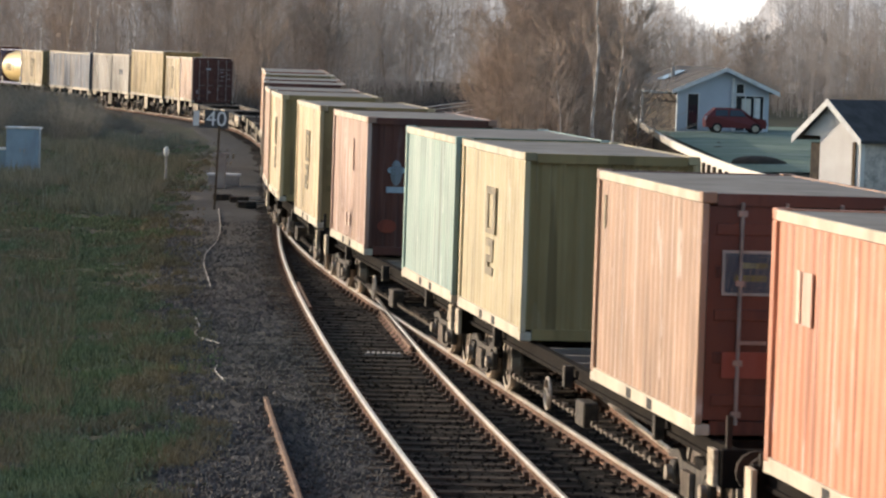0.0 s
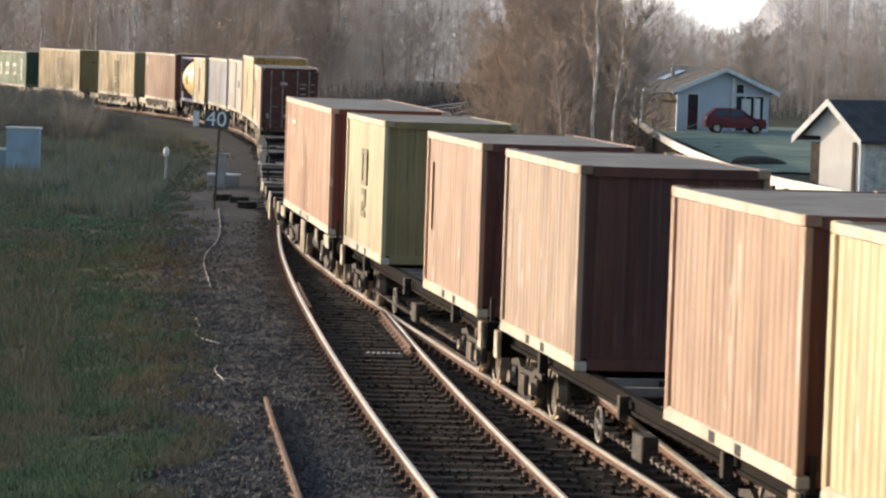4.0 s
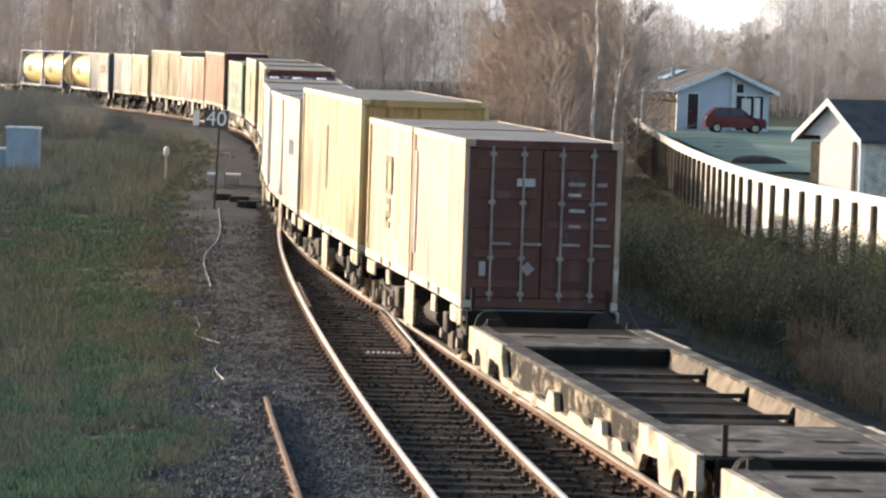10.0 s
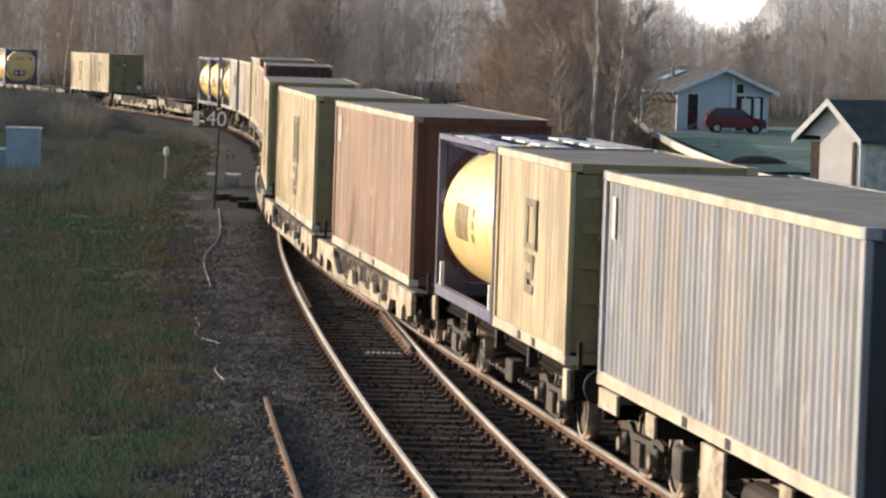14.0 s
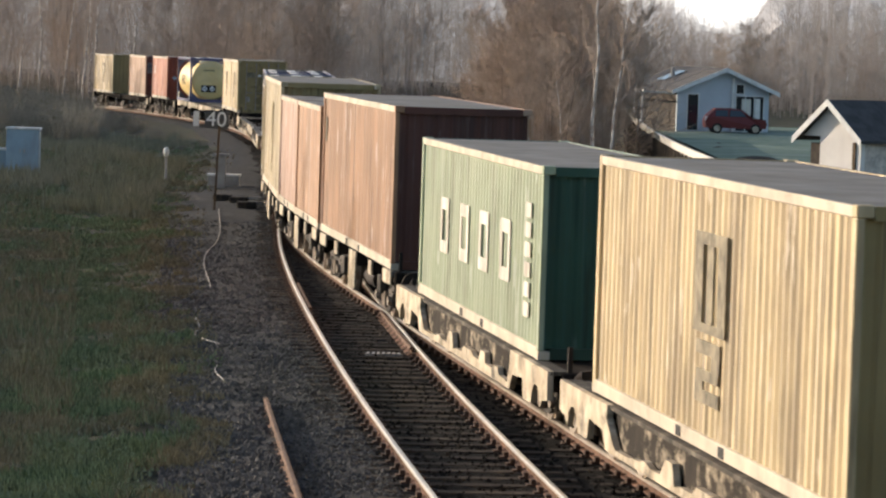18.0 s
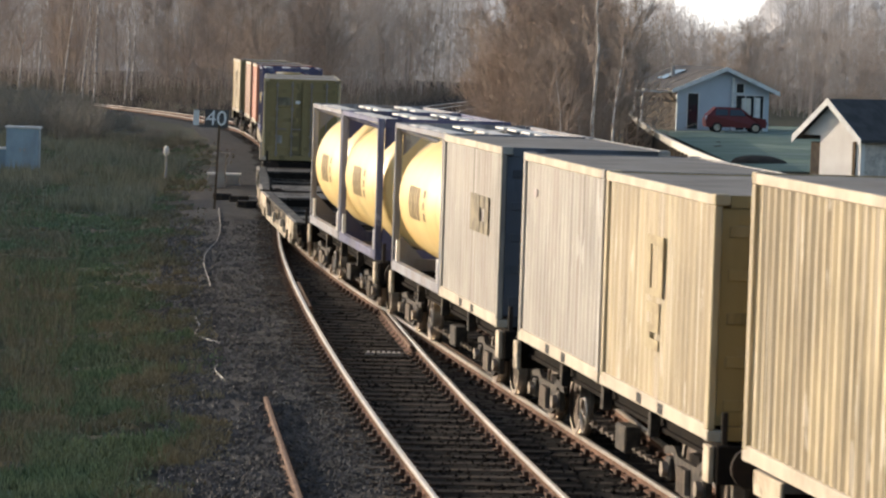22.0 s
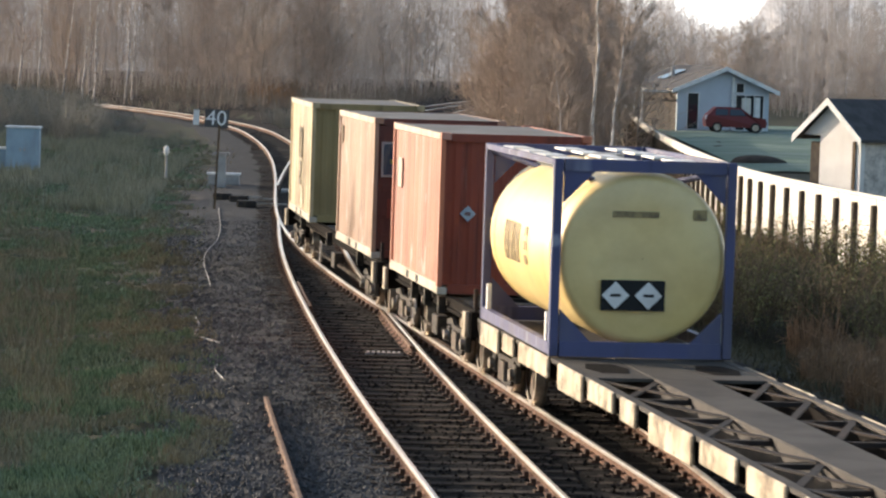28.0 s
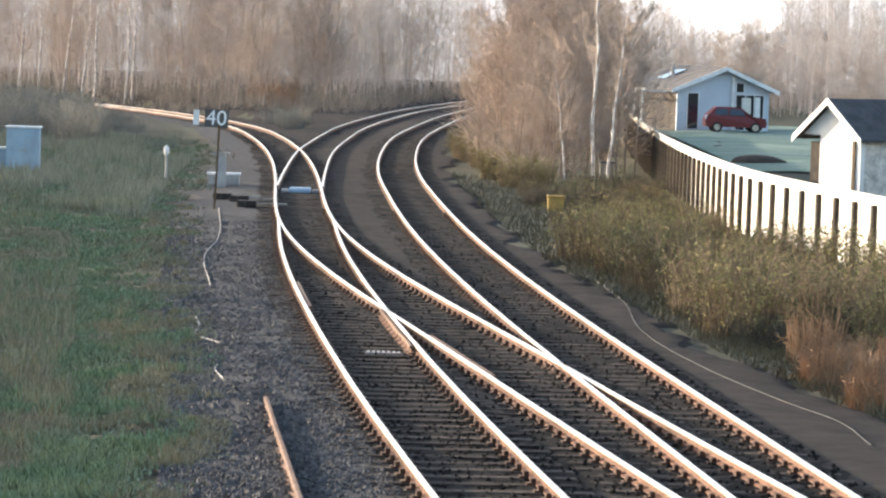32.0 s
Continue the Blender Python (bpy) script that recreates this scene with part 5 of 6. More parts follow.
def shrub(seed, height, spread, leafy, reed=False, dull=False):
    """A tangled bush of arching stems with a scatter of small winter leaves."""
    rng = np.random.default_rng(seed)
    S, Lf = Sticks(), Sticks()
    for k in range(150 if not reed else 210):
        a, rr = rng.uniform(0, 6.283), spread * math.sqrt(rng.uniform(0, 1)) * 0.75
        p = np.array((rr * math.cos(a), rr * math.sin(a), -0.05))
        h = height * rng.uniform(0.45, 1.0) * (1 - 0.35 * rr / spread)
        out = np.array((math.cos(a + rng.normal(0, 0.8)), math.sin(a + rng.normal(0, 0.8)), 0)) * h * rng.uniform(0.05, 0.5 if not reed else 0.16)
        mid, end = p + (0, 0, h * 0.6) + out * 0.4, p + (0, 0, h) + out
        S.bend([p, mid, end], 0.011, 0.004)
        for m in range(4 if not reed else 1):
            g = rng.uniform(0.25, 1)
            o = mid + (end - mid) * g if rng.random() < 0.6 else p + (mid - p) * g
            o2 = o + rng.normal(0, 0.16, 3) + (0, 0, 0.08)
            S.stick(o, o2, 0.007, 0.003)
            for _ in range(leafy):
                Lf.leaf(o2 + rng.normal(0, 0.09, 3), rng.uniform(0.015, 0.036), rng)
    root = empty("reed_clump" if reed else "shrub")
    if reed:
        tagged(root, "dead orange-brown clump, reeds by the ditch and bushes in the fork", "reeds", "lineside bushes")
    else:
        tagged(root, "tangled bramble bush with olive winter leaves", "bush", "lineside bushes")
    raw("tangle", S.v, S.f, M_REED if reed else M_SCRUB if dull == 2 else M_DULL if dull else M_BRAMBLE, root)
    if Lf.f:
        raw("foliage", Lf.v, Lf.f, M_LEAF if seed % 2 and not dull else M_LEAF2, root)
    return root


def gz(x, y):
    return float(ground_z(x, y))


def stand(ob, x, y, rz=0.0, s=1.0, dz=0.0):
    ob.scale = (s, s, s)
    ob.matrix_basis = Matrix.Translation((x, y, gz(x, y) - 0.05 + dz)) @ Matrix.Rotation(radians(rz), 4, 'Z') @ Matrix.Diagonal((s, s, s, 1))
    return ob


PLANTED = set()


def spread_copies(kinds, spots, rng, smin=0.8, smax=1.2):
    for n, (x, y) in enumerate(spots):
        k = kinds[n % len(kinds)]
        s, r = rng.uniform(smin, smax), rng.uniform(0, 360)
        if k.name not in PLANTED:
            PLANTED.add(k.name)
            stand(k, x, y, r, s)
        else:
            k.scale = (1, 1, 1)
            c = copy_thing(k, Matrix())
            stand(c, x, y, r, s)


def scatter_in(rng, n, y0, y1, xa, xb, gap=0.0):
    out = []
    tries = 0
    while len(out) < n and tries < n * 60:
        tries += 1
        y = rng.uniform(y0, y1)
        a, b = xa(y), xb(y)
        if b <= a:
            continue
        x = rng.uniform(a, b)
        if gap and any((x - p) ** 2 + (y - q) ** 2 < gap * gap for p, q in out):
            continue
        out.append((float(x), float(y)))
    return out


FENCE = natural((55, 75, 89, 102, 111, 127, 149, 190, 230), (14.6, 12.2, 10.45, 8.85, 8.45, 8.25, 8.4, 9.4, 11.2))


def build_plants():
    rng = random.Random(11)
    # scrub between the second track and the fence, round the two birches
    brown = [tree(s, 8.5, False, (0.02, 0), 0.06, 3, 1.7, 0.6) for s in (1, 2, 3, 4, 5)]
    spread_copies(brown, scatter_in(rng, 46, 139, 215, lambda y: LINE_B(y) + 3.6, lambda y: min(FENCE(y) - 0.6, 0.0478 * y), 0.9), rng, 0.7, 1.15)
    stand(tree(21, 13, True, (-0.075, 0), 0.3, 1, 1.0, 0.65), 5.5, 135.5, 0)
    stand(tree(22, 11, True, (0.1, 0), 0.35, 1, 1.0, 0.6), 6.08, 136.5, 0)
    stand(tree(23, 6.5, True, (-0.02, 0), 0.4, 1, 1.0, 0.6), 4.6, 136, 0)
    for k, (x, y, lean) in enumerate(((-26.6, 266, 0.1), (-25.9, 267, 0.09), (-28.3, 268, 0.08), (-23.2, 262, 0.06), (-22.7, 262.5, 0.055), (-12.9, 262, 0.01), (-30.5, 271, 0.04), (-8.2, 280, 0.0), (-2.2, 300, -0.02))):
        stand(tree(120 + k, 16, True, (lean - 0.03, 0), 0.4, 1, 1.0, 0.55), x, y, 0)
    # wood in the fork of the two lines and along the far side
    birch = [tree(s, 13, True, (0.03 * (s % 3), 0), 0.28, 1 + s % 2, 0.9) for s in (31, 32, 33, 34)]
    tall = [tree(s, 12, False, (0, 0), 0.08, 2, 1.5, 0.5) for s in (41, 42, 43, 44)]
    spread_copies(birch, scatter_in(rng, 7, 275, 330, lambda y: max(LINE_TRAIN(y) + 4, -0.13 * y), lambda y: LINE_R(y) - 6, 2.0), rng, 0.8, 1.1)
    spread_copies(tall, scatter_in(rng, 52, 238, 330, lambda y: max(LINE_TRAIN(y) + 5, -0.13 * y), lambda y: LINE_R(y) - 6, 1.6), rng, 0.8, 1.15)
    # trees behind the house and garden
    spread_copies(tall, scatter_in(rng, 46, 236, 330, lambda y: max(LINE_B(y) + 6, 9), lambda y: 0.13 * y + 2, 1.8), rng, 0.42, 0.68)
    spread_copies(birch, scatter_in(rng, 6, 240, 300, lambda y: LINE_B(y) + 7, lambda y: 0.07 * y, 3), rng, 0.6, 0.8)
    # brambles between the track and the fence
    bush = [shrub(s, 0.85, 0.95, 2, False, True) for s in (52, 54, 56)] + [shrub(s, 0.8, 0.9, 1) for s in (51,)]
    edge = lambda y: float(np.interp(y, (54, 58.5, 64.4, 87.4, 130), (7.6, 6.4, 5.1, 3.5, 2.6)))
    spots = scatter_in(rng, 80, 64, 134, edge, lambda y: FENCE(y) - 0.7, 0.62)
    spread_copies(bush, [q for q in spots if abs(q[0] - 0.0305 * q[1]) > 0.7 or not 95 < q[1] < 119], rng, 0.55, 1.05)
    thick = [shrub(s, 2.05, 1.05, 6) for s in (151, 152, 153, 155)]
    spots = [(3.55, 88.0), (4.75, 79.0), (5.55, 67.5), (8.5, 72.0), (9.3, 74.0), (6.3, 70.5), (5.4, 73.5), (4.2, 84.0), (5.2, 96.0), (6.1, 91.5), (6.9, 97.0),
             (4.9, 103.0), (7.3, 88.0), (8.1, 83.5), (7.4, 78.0), (6.2, 82.0), (8.9, 79.0), (7.0, 74.5), (5.1, 88.5), (4.3, 95.0), (6.2, 104.0), (7.2, 69.0), (8.2, 66.5), (3.9, 91.5), (9.8, 77.5)]
    spread_copies(thick, spots, rng, 0.6, 1.04)
    stand(shrub(167, 1.4, 0.7, 7), 1.95, 141.0, 320)
    verge = [shrub(s, 1.25, 0.9, 5) for s in (181, 183)]
    spread_copies(verge, [(0.9, 172), (1.4, 165), (1.0, 158), (1.5, 152), (2.2, 148), (2.7, 143), (2.2, 160), (3.0, 150), (3.4, 137), (2.6, 134)], rng, 0.7, 1.1)
    reeds = [shrub(s, 1.0, 0.6, 0, True) for s in (61, 62)]
    spread_copies(reeds, scatter_in(rng, 30, 54, 64, lambda y: 0.1 * y + 0.1, lambda y: 9.4, 0.4), rng, 0.6, 1.15)
    # two brown bushes in the fork of the lines, built with the reed shape
    stand(shrub(171, 3.4, 1.5, 0, True), -12.6, 250, 10)
    stand(shrub(172, 2.6, 1.2, 0, True), -11.0, 252, 60)
    # low bushes on the bank beside the far curve
    low = [shrub(s, 1.9, 1.3, 1, False, 2) for s in (71, 72, 73)]
    spots = scatter_in(rng, 75, 165, 245, lambda y: -0.135 * y, lambda y: BED_LEFT(y) - 1.4, 1.1)
    spread_copies(low, [q for q in spots if not -0.098 < q[0] / q[1] < -0.076], rng, 0.75, 1.2)
    spread_copies(low, [q for q in spots if -0.098 < q[0] / q[1] < -0.076], rng, 0.3, 0.5)
    spread_copies(low, scatter_in(rng, 10, 168, 215, lambda y: LINE_TRAIN(y) + 3.2, lambda y: LINE_R(y) - 3.4, 1.0), rng, 0.4, 0.7)
    # unseen row of tall trees to the west, added to shade the ground
    west = [tree(s, 9.5, False, (0, 0), 0.05, 3, 1.6) for s in (81, 82)]
    spread_copies(west, [(-33 - rng.uniform(0, 5) - max(0, y - 170) * 0.1, y) for y in np.arange(20, 276, 3.2)], rng, 0.8, 1.1)


def far_woods():
    rng = np.random.default_rng(5)
    W = Sticks()
    n = 0
    while n < 2600:
        y = rng.uniform(265, 400)
        x = rng.uniform(-0.15 * y, 0.145 * y)
        lt, lr, lb = float(LINE_TRAIN(y)), float(LINE_R(y)), float(LINE_B(y))
        if abs(x - lt) < 4 or (lr - 5 < x < lb + 5):
            continue
        n += 1
        gap = math.exp(-((x / y - 0.0775) / 0.006) ** 2)
        h = rng.uniform(6, 13) * (1 - 0.5 * gap) * (0.62 if 0.035 < x / y < 0.09 else 1.0)
        z = gz(x, y) - 0.2
        lean = rng.normal(0, 0.06, 2)
        top = np.array((x + lean[0] * h, y + lean[1] * h, z + h))
        a = np.array((x, y, z))
        W.stick(a, top, rng.uniform(0.015, 0.038), 0.008)
        for k in range(22):
            f = rng.uniform(0.05, 1.0)
            p = a + (top - a) * f
            q = p + np.array((rng.normal(0, 0.7), rng.normal(0, 0.5), rng.uniform(0.3, 1.3)))
            W.stick(p, q, 0.014, 0.006)
    tagged(raw("far_woods", W.v, W.f, M_FARWOOD), "bare winter woodland, its colour paled for haze", "woods", kind="stuff")
    # undergrowth along the foot of the wood
    U = Sticks()
    n = 0
    while n < 5200:
        y = rng.uniform(236, 330)
        x = rng.uniform(-0.14 * y, 0.14 * y)
        lt, lr, lb = float(LINE_TRAIN(y)), float(LINE_R(y)), float(LINE_B(y))
        if abs(x - lt) < 2.6 or (lr - 2.8 < x < lb + 2.8) or (x > lb and y < 300 and x > 0.045 * y):
            continue
        n += 1
        z = gz(x, y) - 0.1
        h = rng.uniform(0.4, 1.7)
        for k in range(3):
            U.stick((x, y, z), (x + rng.normal(0, 0.4), y + rng.normal(0, 0.3), z + h * rng.uniform(0.6, 1)), 0.025, 0.008)
    tagged(raw("undergrowth", U.v, U.f, M_UNDER), "tangled brown undergrowth at the foot of the wood", "undergrowth", kind="stuff")
    # edge of the wood in the distance: a rough mass of branches, its top uneven and frayed
    xs = np.linspace(-110, 110, 700)
    rows = 14
    v, tops = [], []
    for j in range(rows + 1):
        for x in xs:
            k = j / rows
            u = x / 420
            dip = 7.7 / (1 + math.exp(-(u - 0.0685) / 0.0028)) / (1 + math.exp((u - 0.0865) / 0.0022)) + math.exp(-((u - 0.0165) / 0.003) ** 2) * 5.0
            dip = dip + 3.6 / (1 + math.exp(-(u - 0.024) / 0.003)) / (1 + math.exp((u - 0.0695) / 0.002))
            top = 15.5 + 1.6 * noise.noise((x * 0.06, 3.1, 0)) + 0.7 * noise.noise((x * 0.35, 7.7, 0)) - dip - 1.2
            if j == rows:
                tops.append((x, top - 0.8))
            v.append((x, 420 + 3 * noise.noise((x * 0.3, k * 6, 2.2)) + k * 6, -0.8 + k * top))
    n = len(xs)
    f = [(j * n + i, j * n + i + 1, (j + 1) * n + i + 1, (j + 1) * n + i) for j in range(rows) for i in range(n - 1)]
    K = Sticks()
    for x, z in tops:
        if 0 < x < 48:
            for k in range(22):
                a = np.array((x + rng.uniform(-0.3, 0.3), 418.5 + rng.uniform(-1.5, 1.0), z - rng.uniform(0.2, 3.0)))
                K.stick(a, a + (rng.normal(0, 0.5), 0, rng.uniform(0.8, 3.4)), 0.035, 0.012)
    tagged(raw("backdrop_twigs", K.v, K.f, M_FARHILL), "bare tree tops on the skyline, pale with a haze glow", "woods", kind="structure")
    nt = M_FARHILL.node_tree   # a glow added to stand for the haze before the wood
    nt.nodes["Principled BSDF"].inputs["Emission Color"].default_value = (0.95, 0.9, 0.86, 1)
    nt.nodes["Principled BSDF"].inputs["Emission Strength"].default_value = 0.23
    tagged(raw("backdrop_wood", v, f, M_FARHILL), "grey edge of a distant wood, pale with a haze glow", "woods", kind="structure")


def value_noise(x, y, sx, sy, seed):
    """Smooth random values over the plan, from 0 to 1."""
    g = np.random.default_rng(seed).random((64, 64))
    a, b = np.mod(x * sx, 64), np.mod(y * sy, 64)
    i, j = a.astype(int) % 64, b.astype(int) % 64
    u, w = a - np.floor(a), b - np.floor(b)
    u, w = u * u * (3 - 2 * u), w * w * (3 - 2 * w)
    i2, j2 = (i + 1) % 64, (j + 1) % 64
    return (g[i, j] * (1 - u) + g[i2, j] * u) * (1 - w) + (g[i, j2] * (1 - u) + g[i2, j2] * u) * w


def blades(name, x, y, h, w, bend, mat, label, rng):
    """Thin blades rooted at x, y."""
    n = len(x)
    z = ground_z(x, y) - np.where((x > BED_LEFT(y) - 0.8) & (x < bed_right(y) + 0.8), 0.0, 0.06)
    V = np.zeros((n, 3, 3))
    V[:, 0], V[:, 1] = np.stack([x - w, y - w * 0.35, z], 1), np.stack([x + w, y + w * 0.35, z], 1)
    V[:, 2] = np.stack([x + rng.normal(0, bend, n), y + rng.normal(0, bend, n), z + h], 1)
    F = np.arange(n * 3).reshape(n, 3)
    tagged(raw(name, V.reshape(-1, 3).tolist(), F.tolist(), mat), label, "grass", kind="stuff")


def tufts(rng, n, y0, far, spill):
    """Places of grass tufts west of the bed, thinning out over its edge."""
    y = y0 / (1 - rng.random(n) * far)
    x = (-0.128 * y - 0.5) + rng.random(n) * (BED_LEFT(y) + spill + 0.128 * y + 0.5)
    edge = BED_LEFT(y) + 0.3 - x + (value_noise(x, y, 0.9, 0.35, 6) - 0.5) * 1.6
    cl = value_noise(x, y, 0.6, 0.5, 1) * 0.45 + value_noise(x, y, 1.3, 1.5, 2) * 0.55
    keep = (rng.random(n) < np.clip(cl * 2.4 - 0.5, 0.1, 1)) & (rng.random(n) < np.clip((edge + 0.9) / 2.2, 0.0, 1) ** 1.8)
    return x[keep], y[keep], cl[keep], edge[keep]


def grass():
    rng = np.random.default_rng(8)
    # a short thin sward, then tufts that stand out of it
    x, y, cl, edge = tufts(rng, 190000, 38, 0.78, 0.9)
    h = rng.uniform(0.03, 0.085, len(x)) * np.where(y > 85, 1.4, 1.0)
    w = rng.uniform(0.008, 0.022, len(x)) * np.where(y > 85, 1.7, 1.0)
    cx, cy, ccl, cedge = tufts(rng, 9000, 38, 0.78, 0.7)
    k = rng.integers(14, 40, len(cx))
    r = np.repeat(rng.uniform(0.08, 0.26, len(cx)), k)
    tx, ty = np.repeat(cx, k) + rng.normal(0, 0.5, k.sum()) * r, np.repeat(cy, k) + rng.normal(0, 0.5, k.sum()) * r
    th = np.repeat(rng.uniform(0.06, 0.19, len(cx)), k) * rng.uniform(0.5, 1.1, k.sum())
    tw = rng.uniform(0.008, 0.018, k.sum()) * np.where(ty > 85, 1.6, 1.0)
    x, y, h, w = np.append(x, tx), np.append(y, ty), np.append(h, th), np.append(w, tw)
    edge = np.append(edge, np.repeat(cedge, k))
    west = (x / y + 0.122) / 0.02
    dry = value_noise(x, y, 1.1, 0.4, 3) + rng.normal(0, 0.1, len(x)) > np.where(edge < 0.5, 0.2, np.where(edge < 1.2, 0.5, np.where((west < 1) | (y > 105), 0.72, 0.88)))
    blades("grass", x[~dry], y[~dry], h[~dry], w[~dry], 0.05, M_GRASS, "short rough green winter grass", rng)
    blades("dry_grass", x[dry], y[dry], h[dry], w[dry], 0.05, M_GRASSDRY, "dead straw-coloured grass and stalks", rng)
    # tall dead growth before the far bend
    n = 30000
    y = rng.uniform(104, 172, n)
    x = -0.132 * y + rng.random(n) * (BED_LEFT(y) - 0.8 + 0.132 * y)
    keep = value_noise(x, y, 0.7, 0.25, 31) * 0.6 + value_noise(x, y, 1.6, 0.6, 32) * 0.4 > 0.45
    x, y = x[keep], y[keep]
    blades("dead_growth", x, y, rng.uniform(0.2, 0.6, len(x)) * (0.5 + value_noise(x, y, 0.8, 0.3, 33)), rng.uniform(0.01, 0.025, len(x)), 0.14, M_DEADGROWTH, "tall dead olive-brown growth before the bend", rng)
    # taller dead weeds towards the west
    n = 9000
    y = 50 / (1 - rng.random(n) * 0.68)
    x = -0.132 * y + rng.random(n) ** 1.8 * 0.032 * y
    keep = (value_noise(x, y, 0.9, 0.3, 21) > 0.5) & (x < BED_LEFT(y) - 1.2)
    x, y = x[keep], y[keep]
    blades("weeds", x, y, rng.uniform(0.15, 0.42, len(x)), rng.uniform(0.006, 0.014, len(x)), 0.1, M_GRASSDRY, "tall dead grey-brown weeds in the grass", rng)
    # rough verge under the bushes by the fence
    n = 26000
    y = 50 / (1 - rng.random(n) * 0.64)
    a = bed_right(y) - 0.2
    x = a + rng.random(n) * (FENCE(y) - 0.2 - a)
    blades("verge_grass", x, y, rng.uniform(0.08, 0.3, n), rng.uniform(0.006, 0.014, n), 0.1, M_VERGE, "dead grass and stalks along the fence", rng)


def ballast():
    rng = np.random.default_rng(9)
    octa = np.array([(1, 0, 0), (0, 1, 0), (-1, 0, 0), (0, -1, 0), (0, 0, 1), (0, 0, -0.6)], float)
    tri = np.array([(0, 1, 4), (1, 2, 4), (2, 3, 4), (3, 0, 4), (1, 0, 5), (2, 1, 5), (3, 2, 5), (0, 3, 5)])
    n = 46000
    y = 38.5 / (1 - rng.random(n) * 0.62)
    a = BED_LEFT(y)
    x = a + rng.random(n) ** 1.5 * (LINE_B(y) + 1.9 - a)
    sz = rng.uniform(0.014, 0.036, n)
    q = octa[None] * (sz[:, None, None] * rng.uniform(0.7, 1.4, (n, 1, 3))) + rng.normal(0, 1, (n, 6, 3)) * sz[:, None, None] * 0.15
    an = rng.uniform(0, 6.28, n)
    c, d = np.cos(an)[:, None], np.sin(an)[:, None]
    q = np.stack([q[:, :, 0] * c - q[:, :, 1] * d, q[:, :, 0] * d + q[:, :, 1] * c, q[:, :, 2]], 2)
    q += np.stack([x, y, ground_z(x, y) + sz * 0.25], 1)[:, None]
    oily = x > LINE_A(y) - 1.0
    near = (np.abs(x - LINE_A(y)) < 1.35) | (np.abs(x - LINE_TRAIN(y)) < 1.35) | (np.abs(x - LINE_B(y)) < 1.35)
    few = oily & ((rng.random(n) < 0.72) | ~near)   # the space between the sleepers is filled and trodden down
    x, y, q, oily, n = x[~few], y[~few], q[~few], oily[~few], int((~few).sum())
    for k, mat, label in ((~oily, M_STONE, "loose grey ballast stones on the shoulder of the bed"), (oily, M_OILSTONE, "dark oily ballast stones between the sleepers")):
        F = (np.arange(k.sum())[:, None, None] * 6 + tri[None]).reshape(-1, 3)
        tagged(raw("ballast_stones", q[k].reshape(-1, 3).tolist(), F.tolist(), mat), label, "ballast", kind="stuff")


# ------------------------------------------------------------------ lineside things
M_CONC = material("weathered_concrete", (0.42, 0.4, 0.37), 0.9, 0, (0.3, 0.28, 0.26), 3, 0.6, 0.3, 30)
M_PANELW = material("white_fence_panel", (0.72, 0.68, 0.6), 0.8, 0, (0.6, 0.55, 0.47), 2, 0.5, 0.2, 12, (0.35, 0.29, 0.2), 0.35, (1.5, 1.5, 0.8))
M_FENCEPOST = material("weathered_post_and_shaded_wall", (0.075, 0.06, 0.045), 0.9, 0, (0.045, 0.037, 0.03), 4, 0.6, 0.3, 25)
M_POST = material("brown_timber_post", (0.14, 0.09, 0.05), 0.85, 0, (0.09, 0.06, 0.035), 4, 0.6, 0.3, 25)
M_CABBLUE = material("cabinet_blue_grey", (0.3, 0.4, 0.47), 0.6, 0, (0.24, 0.33, 0.4), 2, 0.5, 0.1, 10, (0.2, 0.2, 0.18), 0.4, (2, 2, 0.5))
M_YELLOW = material("yellow_paint", (0.38, 0.25, 0.07), 0.7, 0, (0.27, 0.18, 0.06), 5, 0.5)
M_HOUSE = material("pale_blue_render", (0.5, 0.54, 0.58), 0.85, 0, (0.43, 0.47, 0.51), 0.8, 0.5, 0.1, 12)
M_SHED = material("white_render", (0.74, 0.71, 0.66), 0.85, 0, (0.64, 0.6, 0.55), 1.2, 0.5, 0.2, 14)
M_STONEWALL = material("grey_stonework", (0.7, 0.61, 0.52), 0.9, 0, (0.48, 0.41, 0.35), 3.5, 0.7, 0.6, 7, (0.2, 0.18, 0.16), 0.6, (2.5, 2.5, 5))
M_SLATE = material("slate_roof", (0.085, 0.077, 0.074), 0.75, 0, (0.055, 0.05, 0.048), 3, 0.6, 0.3, 18)
M_GLASS = material("dark_window_glass", (0.02, 0.025, 0.03), 0.05, 0, (0.02, 0.02, 0.03), 1, 0.1, spec=0.8)
M_CAR = material("dark_red_car_paint", (0.15, 0.032, 0.032), 0.35, 0.2, (0.12, 0.026, 0.026), 1, 0.3)
M_LAMP = material("car_lamp_lens", (0.85, 0.85, 0.85), 0.1, 0.0)


